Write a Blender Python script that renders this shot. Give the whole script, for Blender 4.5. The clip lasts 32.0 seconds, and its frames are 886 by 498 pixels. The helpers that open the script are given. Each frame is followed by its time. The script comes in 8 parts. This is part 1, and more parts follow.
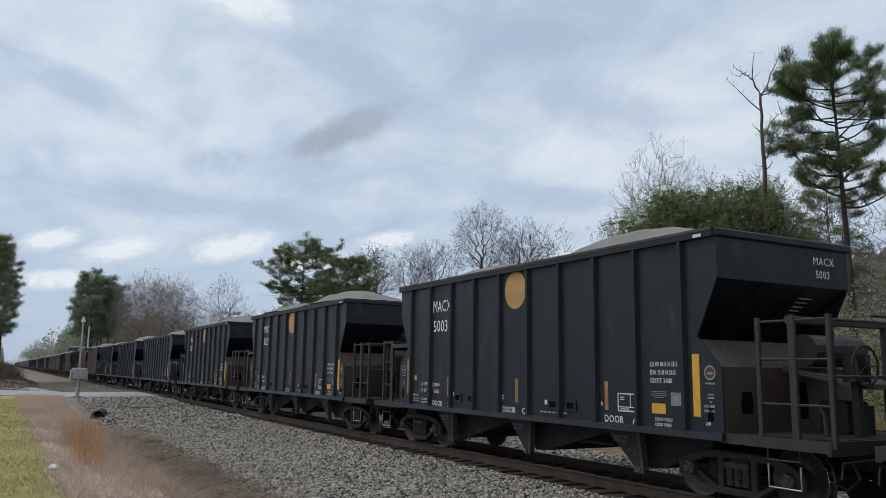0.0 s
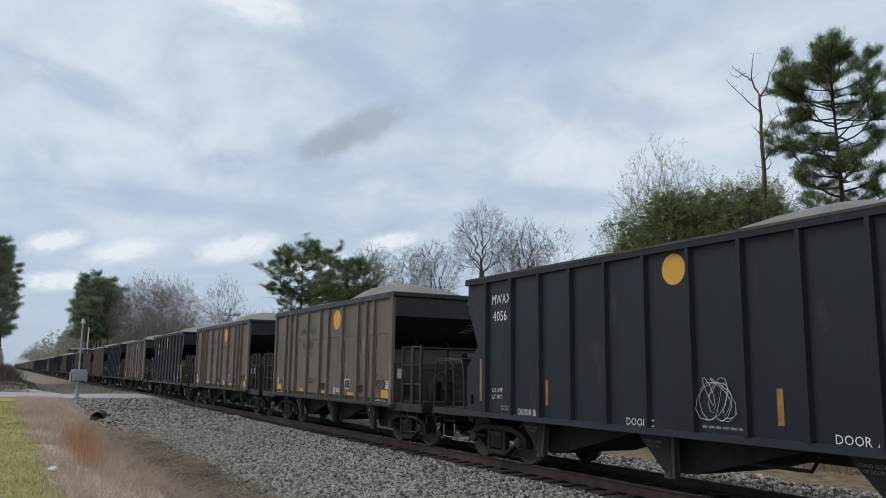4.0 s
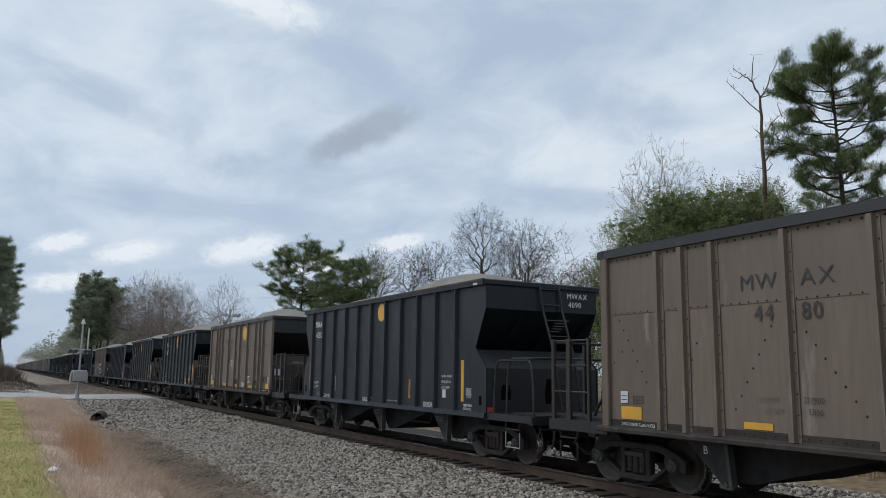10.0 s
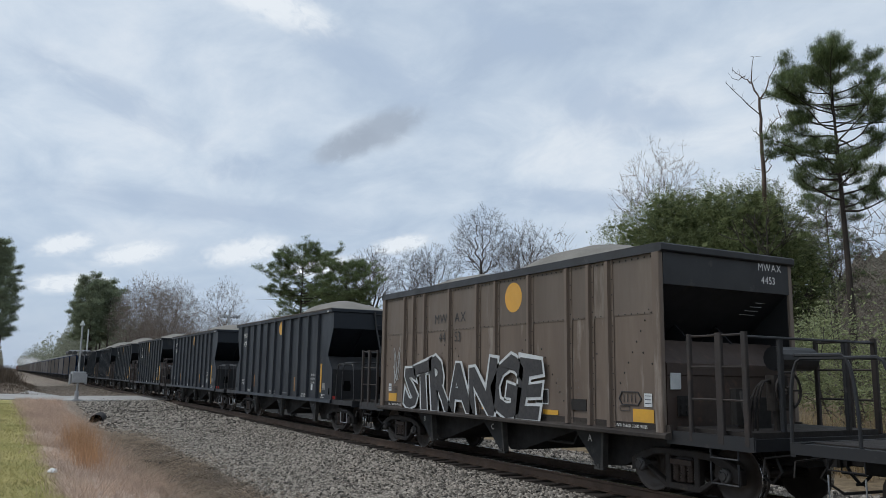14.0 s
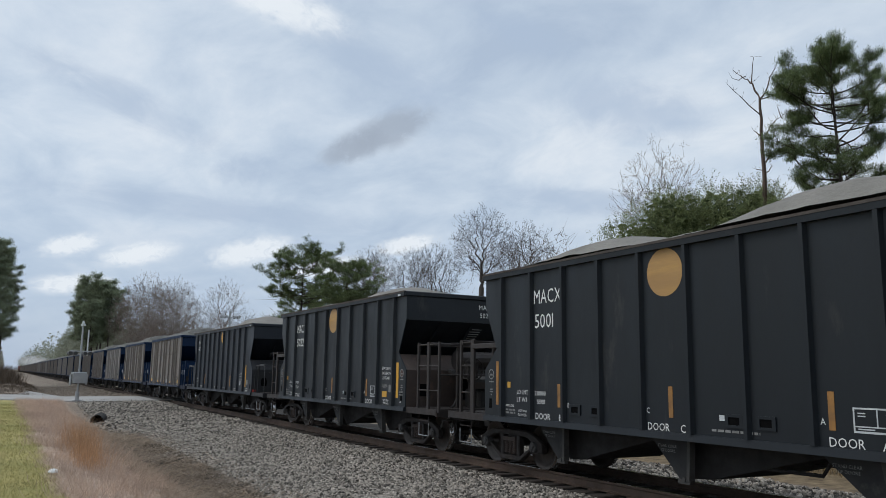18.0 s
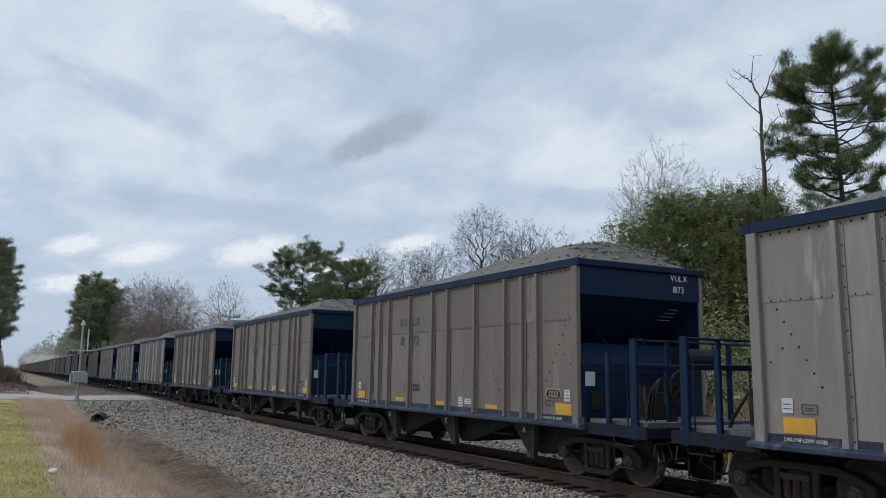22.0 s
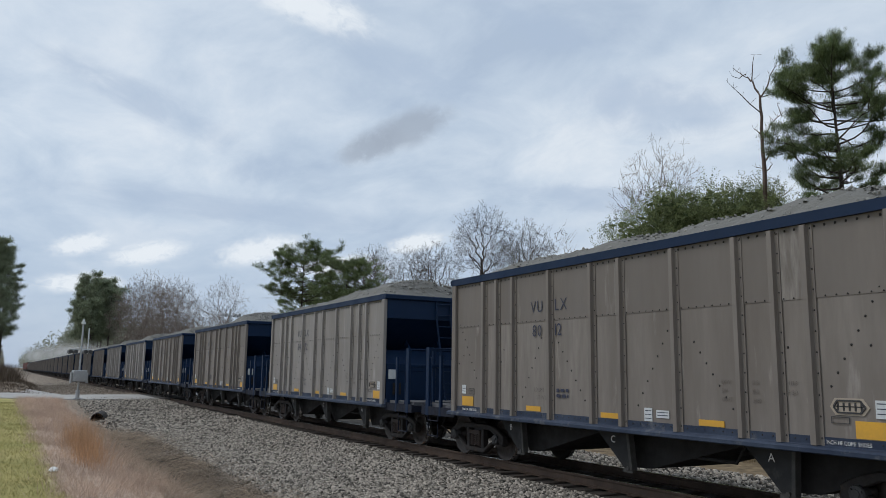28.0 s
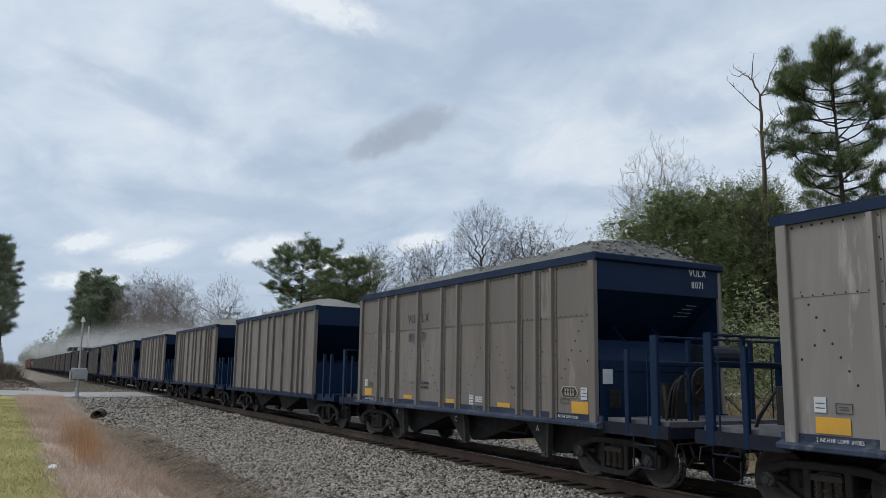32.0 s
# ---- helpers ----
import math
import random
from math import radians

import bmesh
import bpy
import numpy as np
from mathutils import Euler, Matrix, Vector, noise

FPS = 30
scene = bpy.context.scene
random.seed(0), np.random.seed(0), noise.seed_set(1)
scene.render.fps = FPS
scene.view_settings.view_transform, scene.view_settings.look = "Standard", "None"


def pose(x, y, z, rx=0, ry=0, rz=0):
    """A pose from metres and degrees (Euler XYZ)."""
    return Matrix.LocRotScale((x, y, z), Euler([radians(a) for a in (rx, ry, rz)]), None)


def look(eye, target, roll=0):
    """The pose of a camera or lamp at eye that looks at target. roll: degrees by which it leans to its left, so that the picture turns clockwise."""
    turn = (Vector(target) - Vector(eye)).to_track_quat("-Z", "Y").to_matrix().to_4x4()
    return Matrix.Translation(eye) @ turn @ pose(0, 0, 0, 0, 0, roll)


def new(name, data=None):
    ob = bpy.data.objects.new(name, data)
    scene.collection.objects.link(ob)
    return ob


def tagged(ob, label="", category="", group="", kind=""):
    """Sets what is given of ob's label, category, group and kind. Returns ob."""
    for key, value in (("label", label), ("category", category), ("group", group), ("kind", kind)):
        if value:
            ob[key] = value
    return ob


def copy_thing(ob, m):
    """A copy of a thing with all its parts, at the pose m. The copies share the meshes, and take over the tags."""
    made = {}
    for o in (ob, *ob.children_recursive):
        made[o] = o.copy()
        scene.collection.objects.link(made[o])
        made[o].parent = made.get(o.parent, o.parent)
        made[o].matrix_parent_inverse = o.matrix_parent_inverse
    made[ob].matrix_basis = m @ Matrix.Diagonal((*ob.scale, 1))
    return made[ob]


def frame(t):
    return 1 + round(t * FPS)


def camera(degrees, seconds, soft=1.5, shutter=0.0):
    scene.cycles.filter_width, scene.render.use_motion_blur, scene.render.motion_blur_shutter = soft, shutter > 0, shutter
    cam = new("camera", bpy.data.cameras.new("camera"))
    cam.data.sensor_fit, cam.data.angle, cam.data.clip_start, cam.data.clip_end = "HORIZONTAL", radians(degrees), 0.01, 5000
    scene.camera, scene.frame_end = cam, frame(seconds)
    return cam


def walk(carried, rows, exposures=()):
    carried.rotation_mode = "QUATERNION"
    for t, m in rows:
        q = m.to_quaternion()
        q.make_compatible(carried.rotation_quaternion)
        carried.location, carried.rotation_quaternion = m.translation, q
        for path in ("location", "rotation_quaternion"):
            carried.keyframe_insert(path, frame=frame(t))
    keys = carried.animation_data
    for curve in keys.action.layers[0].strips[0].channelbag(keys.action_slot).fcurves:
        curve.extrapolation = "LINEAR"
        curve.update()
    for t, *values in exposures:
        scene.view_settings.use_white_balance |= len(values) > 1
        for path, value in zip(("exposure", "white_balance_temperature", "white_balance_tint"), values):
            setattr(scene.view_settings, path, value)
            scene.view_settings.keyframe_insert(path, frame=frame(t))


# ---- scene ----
# The train runs along x towards +x, rail tops at z = 0, track centre at y = 0.
# The viewer stands beside the track at negative y.

# camera
CAM_EYE = (0.0, -10.685, 1.889)
PATH = ((0, 61.253, 8.877, 0.874),
        (0.5, 61.242, 8.929, 0.858),
        (1, 61.233, 8.949, 0.821),
        (1.5, 61.244, 8.948, 0.796),
        (2, 61.256, 8.961, 0.801),
        (2.5, 61.256, 8.971, 0.807),
        (3, 61.242, 8.971, 0.808),
        (3.5, 61.223, 8.972, 0.813),
        (5.5, 61.244, 8.926, 0.771),
        (6, 61.238, 8.954, 0.799),
        (6.5, 61.243, 8.965, 0.808),
        (7, 61.247, 8.973, 0.805),
        (7.5, 61.245, 8.979, 0.797),
        (8, 61.242, 8.987, 0.793),
        (8.5, 61.237, 9.006, 0.792),
        (9, 61.244, 9.014, 0.815),
        (9.5, 61.255, 9.011, 0.846),
        (10, 61.253, 9.026, 0.854),
        (10.5, 61.251, 9.051, 0.862),
        (11, 61.253, 9.061, 0.872),
        (11.5, 61.253, 9.062, 0.876),
        (12, 61.262, 9.062, 0.878),
        (12.5, 61.265, 9.081, 0.885),
        (13, 61.254, 9.131, 0.895),
        (13.5, 61.236, 9.158, 0.885),
        (14, 61.217, 9.135, 0.867),
        (14.5, 61.202, 9.111, 0.856),
        (16.5, 61.234, 9.143, 0.851),
        (17, 61.239, 9.144, 0.873),
        (17.5, 61.242, 9.164, 0.867),
        (18, 61.249, 9.158, 0.844),
        (18.5, 61.254, 9.136, 0.838),
        (19, 61.245, 9.135, 0.833),
        (19.5, 61.228, 9.133, 0.814),
        (20, 61.221, 9.109, 0.804),
        (20.5, 61.238, 9.099, 0.824),
        (21, 61.260, 9.111, 0.851),
        (21.5, 61.258, 9.108, 0.845),
        (22, 61.244, 9.095, 0.822),
        (22.5, 61.250, 9.085, 0.813),
        (23, 61.255, 9.074, 0.815),
        (23.5, 61.243, 9.057, 0.803),
        (24, 61.243, 9.039, 0.797),
        (24.5, 61.241, 9.037, 0.787),
        (25, 61.225, 9.049, 0.754),
        (25.5, 61.224, 9.055, 0.736),
        (27.5, 61.260, 9.033, 0.812),
        (28, 61.260, 9.025, 0.827),
        (28.5, 61.257, 9.009, 0.861),
        (29, 61.260, 8.996, 0.901),
        (29.5, 61.265, 8.973, 0.930),
        (30, 61.265, 8.925, 0.938),
        (30.5, 61.271, 8.884, 0.933),
        (31, 61.268, 8.880, 0.915),
        (31.5, 61.254, 8.885, 0.894),
        (32, 61.233, 8.889, 0.892))
cam = camera(58.93, 32.0, soft=0.6)


def aim(yaw, pitch, roll):
    return pose(*CAM_EYE, 90 + pitch, 0, yaw) @ pose(0, 0, 0, 0, 0, roll)


walk(cam, [(t, aim(a, b, c)) for t, a, b, c in PATH])
scene.view_settings.exposure = 0.0

# world: broken overcast over a pale sky
SUN_EL, SUN_AZ = 52.0, 214.0
world = bpy.data.worlds.new("world")
scene.world = world
world.use_nodes = True
wn, wl = world.node_tree.nodes, world.node_tree.links
wn.clear()
w_out = wn.new("ShaderNodeOutputWorld")
w_sky = wn.new("ShaderNodeTexSky")
w_sky.sky_type = "NISHITA"
w_sky.sun_disc = False
w_sky.sun_elevation, w_sky.sun_rotation = radians(SUN_EL), radians(SUN_AZ)
w_bg = wn.new("ShaderNodeBackground")
w_bg.inputs["Strength"].default_value = 0.10
wl.new(w_sky.outputs["Color"], w_bg.inputs["Color"])
w_co = wn.new("ShaderNodeTexCoord")
w_sep = wn.new("ShaderNodeSeparateXYZ")
wl.new(w_co.outputs["Generated"], w_sep.inputs[0])


def wmath(op, a, b=None, clamp=False):
    n = wn.new("ShaderNodeMath")
    n.operation, n.use_clamp = op, clamp
    for k, v in enumerate((a, b)):
        if v is None:
            continue
        if isinstance(v, (int, float)):
            n.inputs[k].default_value = v
        else:
            wl.new(v, n.inputs[k])
    return n.outputs[0]


w_up = wmath("ADD", wmath("MAXIMUM", w_sep.outputs["Z"], 0.0), 0.22)
w_flat = wn.new("ShaderNodeCombineXYZ")
wl.new(wmath("DIVIDE", w_sep.outputs["X"], w_up), w_flat.inputs[0])
wl.new(wmath("DIVIDE", w_sep.outputs["Y"], w_up), w_flat.inputs[1])


def wnoise(scale, detail, rough, rot, stretch, shift, warp=0.4):
    m = wn.new("ShaderNodeMapping")
    m.inputs["Rotation"].default_value[2] = radians(rot)
    m.inputs["Scale"].default_value = stretch
    m.inputs["Location"].default_value = shift
    wl.new(w_flat.outputs[0], m.inputs[0])
    n = wn.new("ShaderNodeTexNoise")
    n.inputs["Scale"].default_value = scale
    n.inputs["Detail"].default_value = detail
    n.inputs["Roughness"].default_value = rough
    n.inputs["Distortion"].default_value = warp
    wl.new(m.outputs[0], n.inputs["Vector"])
    return n.outputs["Fac"]


def wramp(fac, stops):
    r = wn.new("ShaderNodeValToRGB")
    for k, (at, c) in enumerate(stops):
        e = r.color_ramp.elements[k] if k < 2 else r.color_ramp.elements.new(at)
        e.position, e.color = at, (*c, 1)
    wl.new(fac, r.inputs[0])
    return r.outputs[0]


w_big = wnoise(0.75, 4, 0.5, -40, (1.0, 1.8, 1.0), (1.3, 0.4, 0.0), 0.3)
w_small = wnoise(3.2, 9, 0.6, -30, (1.0, 1.3, 1.0), (4.1, 2.2, 0.0), 0.35)
w_mix = wmath("ADD", wmath("MULTIPLY", w_big, 0.6), wmath("MULTIPLY", w_small, 0.4))
w_cloud = wramp(w_mix, [(0.37, (0.46, 0.56, 0.70)), (0.45, (0.55, 0.65, 0.775)), (0.52, (0.65, 0.74, 0.845)), (0.60, (0.78, 0.845, 0.915))])
w_low = wn.new("ShaderNodeMapRange")
for _k, _v in ((1, 0.02), (2, 0.24), (3, 0.88), (4, 0.0)):
    w_low.inputs[_k].default_value = _v
wl.new(w_sep.outputs["Z"], w_low.inputs[0])
w_blend = wn.new("ShaderNodeMix")
w_blend.data_type = "RGBA"
w_blend.inputs[7].default_value = (0.42, 0.525, 0.69, 1)
wl.new(w_low.outputs[0], w_blend.inputs[0])
wl.new(w_cloud, w_blend.inputs[6])
w_bg2 = wn.new("ShaderNodeBackground")
w_bg2.inputs["Strength"].default_value = 1.0
wl.new(w_blend.outputs[2], w_bg2.inputs["Color"])
w_ms = wn.new("ShaderNodeMixShader")
w_ms.inputs[0].default_value = 0.88
wl.new(w_bg.outputs[0], w_ms.inputs[1])
wl.new(w_bg2.outputs[0], w_ms.inputs[2])
wl.new(w_ms.outputs[0], w_out.inputs["Surface"])

# the sun, veiled by cloud
sun = new("sun", bpy.data.lights.new("sun", "SUN"))
sun.data.energy, sun.data.angle, sun.data.color = 1.25, radians(25), (1.0, 0.97, 0.93)
_az, _el = radians(SUN_AZ), radians(SUN_EL)
sun_dir = Vector((math.sin(_az) * math.cos(_el), math.cos(_az) * math.cos(_el), math.sin(_el)))
sun.matrix_world = look(sun_dir * 60, (0, 0, 0))


# ---------------------------------------------------------------- materials
def material(name, base, rough=0.7, metal=0.0, dark=None, grain=40.0, blotch=1.5, amount=0.5, bump=0.15, bump_scale=None,
             stretch=(1, 1, 1), wear=None, wear_at=0.62, wear_scale=3.0, per_object=0.0, per_island=0.0, island_dark=0.6, spec=0.5):
    """Base colour varied at two scales, with optional patches of wear and a fine relief."""
    m = bpy.data.materials.new(name)
    m.use_nodes = True
    nt = m.node_tree
    n, l = nt.nodes, nt.links
    b = n["Principled BSDF"]
    b.inputs["Metallic"].default_value = metal
    b.inputs["Specular IOR Level"].default_value = spec
    co = n.new("ShaderNodeTexCoord")
    mp = n.new("ShaderNodeMapping")
    mp.inputs["Scale"].default_value = stretch
    l.new(co.outputs["Object"], mp.inputs[0])

    def tex(scale, detail, rgh=0.55):
        t = n.new("ShaderNodeTexNoise")
        t.inputs["Scale"].default_value = scale
        t.inputs["Detail"].default_value = detail
        t.inputs["Roughness"].default_value = rgh
        l.new(mp.outputs[0], t.inputs["Vector"])
        return t.outputs["Fac"]

    def mix(f, a, c, kind="MIX"):
        x = n.new("ShaderNodeMix")
        x.data_type, x.blend_type = "RGBA", kind
        for sock, val in ((0, f), (6, a), (7, c)):
            if isinstance(val, (tuple, list)):
                x.inputs[sock].default_value = (*val, 1) if len(val) == 3 else val
            elif isinstance(val, (int, float)):
                x.inputs[sock].default_value = val
            else:
                l.new(val, x.inputs[sock])
        return x.outputs[2]

    def span(f, lo, hi, to=1.0):
        r = n.new("ShaderNodeMapRange")
        for k, v in ((1, lo), (2, hi), (3, 0.0), (4, to)):
            r.inputs[k].default_value = v
        l.new(f, r.inputs[0])
        return r.outputs[0]

    dark = dark or tuple(c * 0.6 for c in base)
    col = mix(span(tex(blotch, 4), 0.35, 0.68), base, tuple(a + (d - a) * amount for a, d in zip(base, dark)))
    g = tex(grain, 5, 0.6)
    col = mix(span(g, 0.3, 0.7, 0.6 * amount), col, dark)
    if wear:
        col = mix(span(tex(wear_scale, 7, 0.65), wear_at, wear_at + 0.1, 0.85), col, wear)
    if per_object:
        oi = n.new("ShaderNodeObjectInfo")
        col = mix(span(oi.outputs["Random"], 0.0, 1.0, per_object), col, dark)
    if per_island:
        ge = n.new("ShaderNodeNewGeometry")
        col = mix(span(ge.outputs["Random Per Island"], 0.0, 1.0, per_island), col, tuple(c * island_dark for c in base))
    l.new(col, b.inputs["Base Color"])
    rr = n.new("ShaderNodeMapRange")
    for k, v in ((1, 0.3), (2, 0.7), (3, max(0.05, rough - 0.1)), (4, min(1.0, rough + 0.1))):
        rr.inputs[k].default_value = v
    l.new(tex(blotch * 3, 3), rr.inputs[0])
    l.new(rr.outputs[0], b.inputs["Roughness"])
    if bump:
        bp = n.new("ShaderNodeBump")
        bp.inputs["Strength"].default_value = bump
        bp.inputs["Distance"].default_value = 0.02
        l.new(tex(bump_scale or grain, 4) if bump_scale else g, bp.inputs["Height"])
        l.new(bp.outputs[0], b.inputs["Normal"])
    return m


BLACK = material("black_car_paint", (0.0135, 0.0180, 0.0230), 0.48, dark=(0.0085, 0.0102, 0.0125), grain=18, blotch=0.7, stretch=(1, 1, 0.3), wear=(0.036, 0.036, 0.036), wear_at=0.60, wear_scale=2.2, bump=0.05, spec=0.34)
BLUEBLACK = material("blue_black_car_paint", (0.0165, 0.0215, 0.0300), 0.48, dark=(0.0105, 0.0130, 0.0175), grain=18, blotch=0.7, stretch=(1, 1, 0.3), wear=(0.040, 0.041, 0.044), wear_at=0.60, wear_scale=2.2, bump=0.05, spec=0.34)
BLACK_END = material("sooty_end_paint", (0.034, 0.0255, 0.0225), 0.62, dark=(0.062, 0.041, 0.032), grain=14, blotch=0.9, amount=0.9, wear=(0.095, 0.060, 0.045), wear_at=0.56, bump=0.08)
BROWN = material("weathered_brown_aluminium", (0.196, 0.154, 0.124), 0.64, dark=(0.112, 0.084, 0.066), grain=9, blotch=0.9, amount=0.8, stretch=(1, 1, 0.16), wear=(0.29, 0.25, 0.215), wear_at=0.58, wear_scale=1.8, bump=0.06, spec=0.4)
TAN = material("weathered_tan_aluminium", (0.262, 0.234, 0.209), 0.60, dark=(0.140, 0.119, 0.102), grain=9, blotch=0.9, amount=0.9, per_object=0.30, stretch=(1, 1, 0.16), wear=(0.315, 0.288, 0.262), wear_at=0.58, wear_scale=2.6, bump=0.06, spec=0.45)
BLUE = material("dusty_navy_paint", (0.0042, 0.0190, 0.055), 0.56, dark=(0.003, 0.013, 0.037), grain=16, blotch=0.8, wear=(0.014, 0.027, 0.055), wear_at=0.64, wear_scale=2.5, bump=0.06, spec=0.2)
CHARCOAL = material("charcoal_paint", (0.014, 0.0155, 0.019), 0.5, dark=(0.020, 0.019, 0.019), grain=16, blotch=0.8, wear=(0.06, 0.055, 0.05), wear_at=0.62, bump=0.06)
ENDRAIL = material("dark_rail_paint", (0.019, 0.0165, 0.0165), 0.6, dark=(0.034, 0.024, 0.020), grain=18, blotch=2.0, amount=0.8, wear=(0.060, 0.042, 0.034), wear_at=0.62, bump=0.08)
STEEL = material("rusty_cast_steel", (0.024, 0.0185, 0.0155), 0.72, dark=(0.013, 0.010, 0.0085), grain=25, blotch=3.0, amount=0.8, wear=(0.060, 0.042, 0.031), wear_at=0.60, bump=0.25)
WHEELM = material("worn_wheel_steel", (0.060, 0.047, 0.039), 0.5, metal=0.3, dark=(0.045, 0.037, 0.031), grain=20, blotch=4.0, bump=0.12)
TREAD = material("polished_wheel_tread", (0.62, 0.61, 0.60), 0.22, metal=1.0, dark=(0.45, 0.44, 0.43), grain=30, blotch=4.0, bump=0.02)
HOPPER = material("dusty_hopper_steel", (0.021, 0.021, 0.0215), 0.7, dark=(0.012, 0.012, 0.012), grain=15, blotch=1.6, amount=0.8, wear=(0.050, 0.046, 0.042), wear_at=0.62, bump=0.1)
DUSTY_EDGE = material("dust_rubbed_steel", (0.072, 0.069, 0.063), 0.75, dark=(0.034, 0.032, 0.030), grain=18, blotch=3.0, amount=0.8, bump=0.1)
RIVETM = material("dark_rivet_heads", (0.030, 0.026, 0.024), 0.6, dark=(0.015, 0.013, 0.012), bump=0.0)
OLDSTRIP = material("dulled_orange_strip", (0.42, 0.20, 0.045), 0.55, dark=(0.20, 0.105, 0.04), grain=20, blotch=4.0, amount=0.8, bump=0.0)
BADGE = material("dark_red_badge", (0.10, 0.040, 0.030), 0.6, dark=(0.04, 0.03, 0.03), bump=0.0)
RIMDUST = material("caked_rim_dust", (0.135, 0.115, 0.102), 0.9, dark=(0.045, 0.040, 0.038), grain=14, blotch=1.2, amount=0.95, bump=0.3, spec=0.2)
DECKDUST = material("dust_covered_deck", (0.21, 0.205, 0.205), 0.9, dark=(0.075, 0.078, 0.09), grain=16, blotch=2.2, amount=0.85, bump=0.2, spec=0.2)
# near-black for uncut openings: the shade inside is painted on
HOLE = material("painted_opening_shade", (0.0025, 0.0025, 0.0028), 0.9, dark=(0.0015, 0.0015, 0.0015), bump=0.0, spec=0.1)
TAN_PALE = material("pale_washed_aluminium", (0.312, 0.290, 0.270), 0.58, dark=(0.190, 0.171, 0.156), grain=9, blotch=0.9, amount=0.85, stretch=(1, 1, 0.16), wear=(0.40, 0.38, 0.355), wear_at=0.58, wear_scale=2.6, bump=0.06, spec=0.45)
TAN_UPPER = material("grimy_tan_upper_sheet", (0.186, 0.162, 0.143), 0.6, dark=(0.135, 0.117, 0.102), grain=9, blotch=0.7, amount=0.75, stretch=(1, 1, 0.16), wear=(0.30, 0.275, 0.25), wear_at=0.58, wear_scale=1.6, bump=0.06, spec=0.45)
BROWN_UPPER = material("grimy_brown_upper_sheet", (0.175, 0.141, 0.116), 0.62, dark=(0.10, 0.078, 0.063), grain=9, blotch=0.7, amount=0.75, stretch=(1, 1, 0.16), wear=(0.24, 0.205, 0.175), wear_at=0.58, wear_scale=1.6, bump=0.06, spec=0.45)
GHOST = material("ghosted_stencil_paint", (0.105, 0.092, 0.082), 0.7, dark=(0.16, 0.14, 0.122), grain=30, blotch=8.0, amount=0.9, bump=0.0)
HEXM = material("tan_decal_film", (0.40, 0.34, 0.27), 0.5, dark=(0.30, 0.25, 0.20), blotch=6.0, bump=0.0)
UNDER = material("grimy_underframe", (0.017, 0.015, 0.014), 0.8, dark=(0.009, 0.008, 0.008), grain=20, blotch=2.0, bump=0.15)
RAILM = material("rusty_rail_side", (0.105, 0.066, 0.044), 0.8, dark=(0.055, 0.036, 0.026), grain=30, blotch=2.0, amount=0.8, bump=0.2)
WHITE = material("white_stencil_paint", (0.82, 0.82, 0.80), 0.6, dark=(0.62, 0.62, 0.60), grain=25, blotch=4.0, amount=0.4, bump=0.0)
FADED = material("faded_stencil_paint", (0.30, 0.30, 0.29), 0.7, dark=(0.14, 0.14, 0.135), grain=30, blotch=6.0, amount=0.9, bump=0.0)
INK = material("dark_stencil_paint", (0.022, 0.022, 0.026), 0.6, dark=(0.055, 0.052, 0.05), grain=30, blotch=6.0, amount=0.6, bump=0.0)
INKBLUE = material("navy_stencil_paint", (0.016, 0.022, 0.060), 0.6, dark=(0.05, 0.052, 0.065), grain=30, blotch=6.0, amount=0.6, bump=0.0)
YELLOW = material("yellow_reflective_strip", (0.70, 0.37, 0.035), 0.45, dark=(0.45, 0.26, 0.05), grain=30, blotch=3.0, amount=0.5, bump=0.0)
GOLD = material("faded_gold_disc", (0.52, 0.305, 0.095), 0.55, dark=(0.36, 0.205, 0.08), grain=14, blotch=1.5, stretch=(0.4, 1, 3), amount=0.8, bump=0.02)
ORANGE = material("orange_disc", (0.70, 0.36, 0.05), 0.5, dark=(0.52, 0.29, 0.06), grain=14, blotch=1.5, amount=0.5, bump=0.02)
RED = material("red_sticker", (0.55, 0.05, 0.04), 0.5, dark=(0.3, 0.04, 0.03), bump=0.0)
DECAL = material("white_paper_decal", (0.62, 0.64, 0.64), 0.6, dark=(0.42, 0.45, 0.47), grain=40, blotch=9.0, bump=0.0)
LOAD = material("crushed_limestone_fines", (0.265, 0.252, 0.228), 0.95, dark=(0.16, 0.152, 0.135), grain=16, blotch=1.1, amount=0.7, bump=1.0, spec=0.2)
COARSE = material("crushed_limestone_rock", (0.35, 0.345, 0.32), 0.92, dark=(0.20, 0.195, 0.18), grain=24, blotch=2.0, amount=0.7, bump=0.8, per_island=0.9, island_dark=0.4, spec=0.25)
STONE = material("ballast_stone", (0.53, 0.475, 0.405), 0.9, dark=(0.30, 0.27, 0.235), grain=45, blotch=6.0, amount=0.4, bump=0.3, per_island=1.0, island_dark=0.06, spec=0.3)
GRIMEBLUE = material("grimy_navy_steel", (0.006, 0.011, 0.028), 0.65, dark=(0.012, 0.012, 0.016), grain=16, blotch=2.0, amount=0.8, wear=(0.045, 0.042, 0.042), wear_at=0.60, bump=0.1, spec=0.25)
DUSTBLUE = material("dust_covered_navy_ledge", (0.055, 0.072, 0.108), 0.75, dark=(0.020, 0.030, 0.055), grain=14, blotch=1.6, amount=0.9, wear=(0.125, 0.130, 0.140), wear_at=0.56, wear_scale=2.4, bump=0.06, spec=0.25)
DUSTGREY = material("dust_covered_charcoal_ledge", (0.062, 0.052, 0.045), 0.75, dark=(0.026, 0.022, 0.020), grain=14, blotch=1.6, amount=0.9, wear=(0.085, 0.078, 0.072), wear_at=0.58, wear_scale=2.4, bump=0.06, spec=0.25)
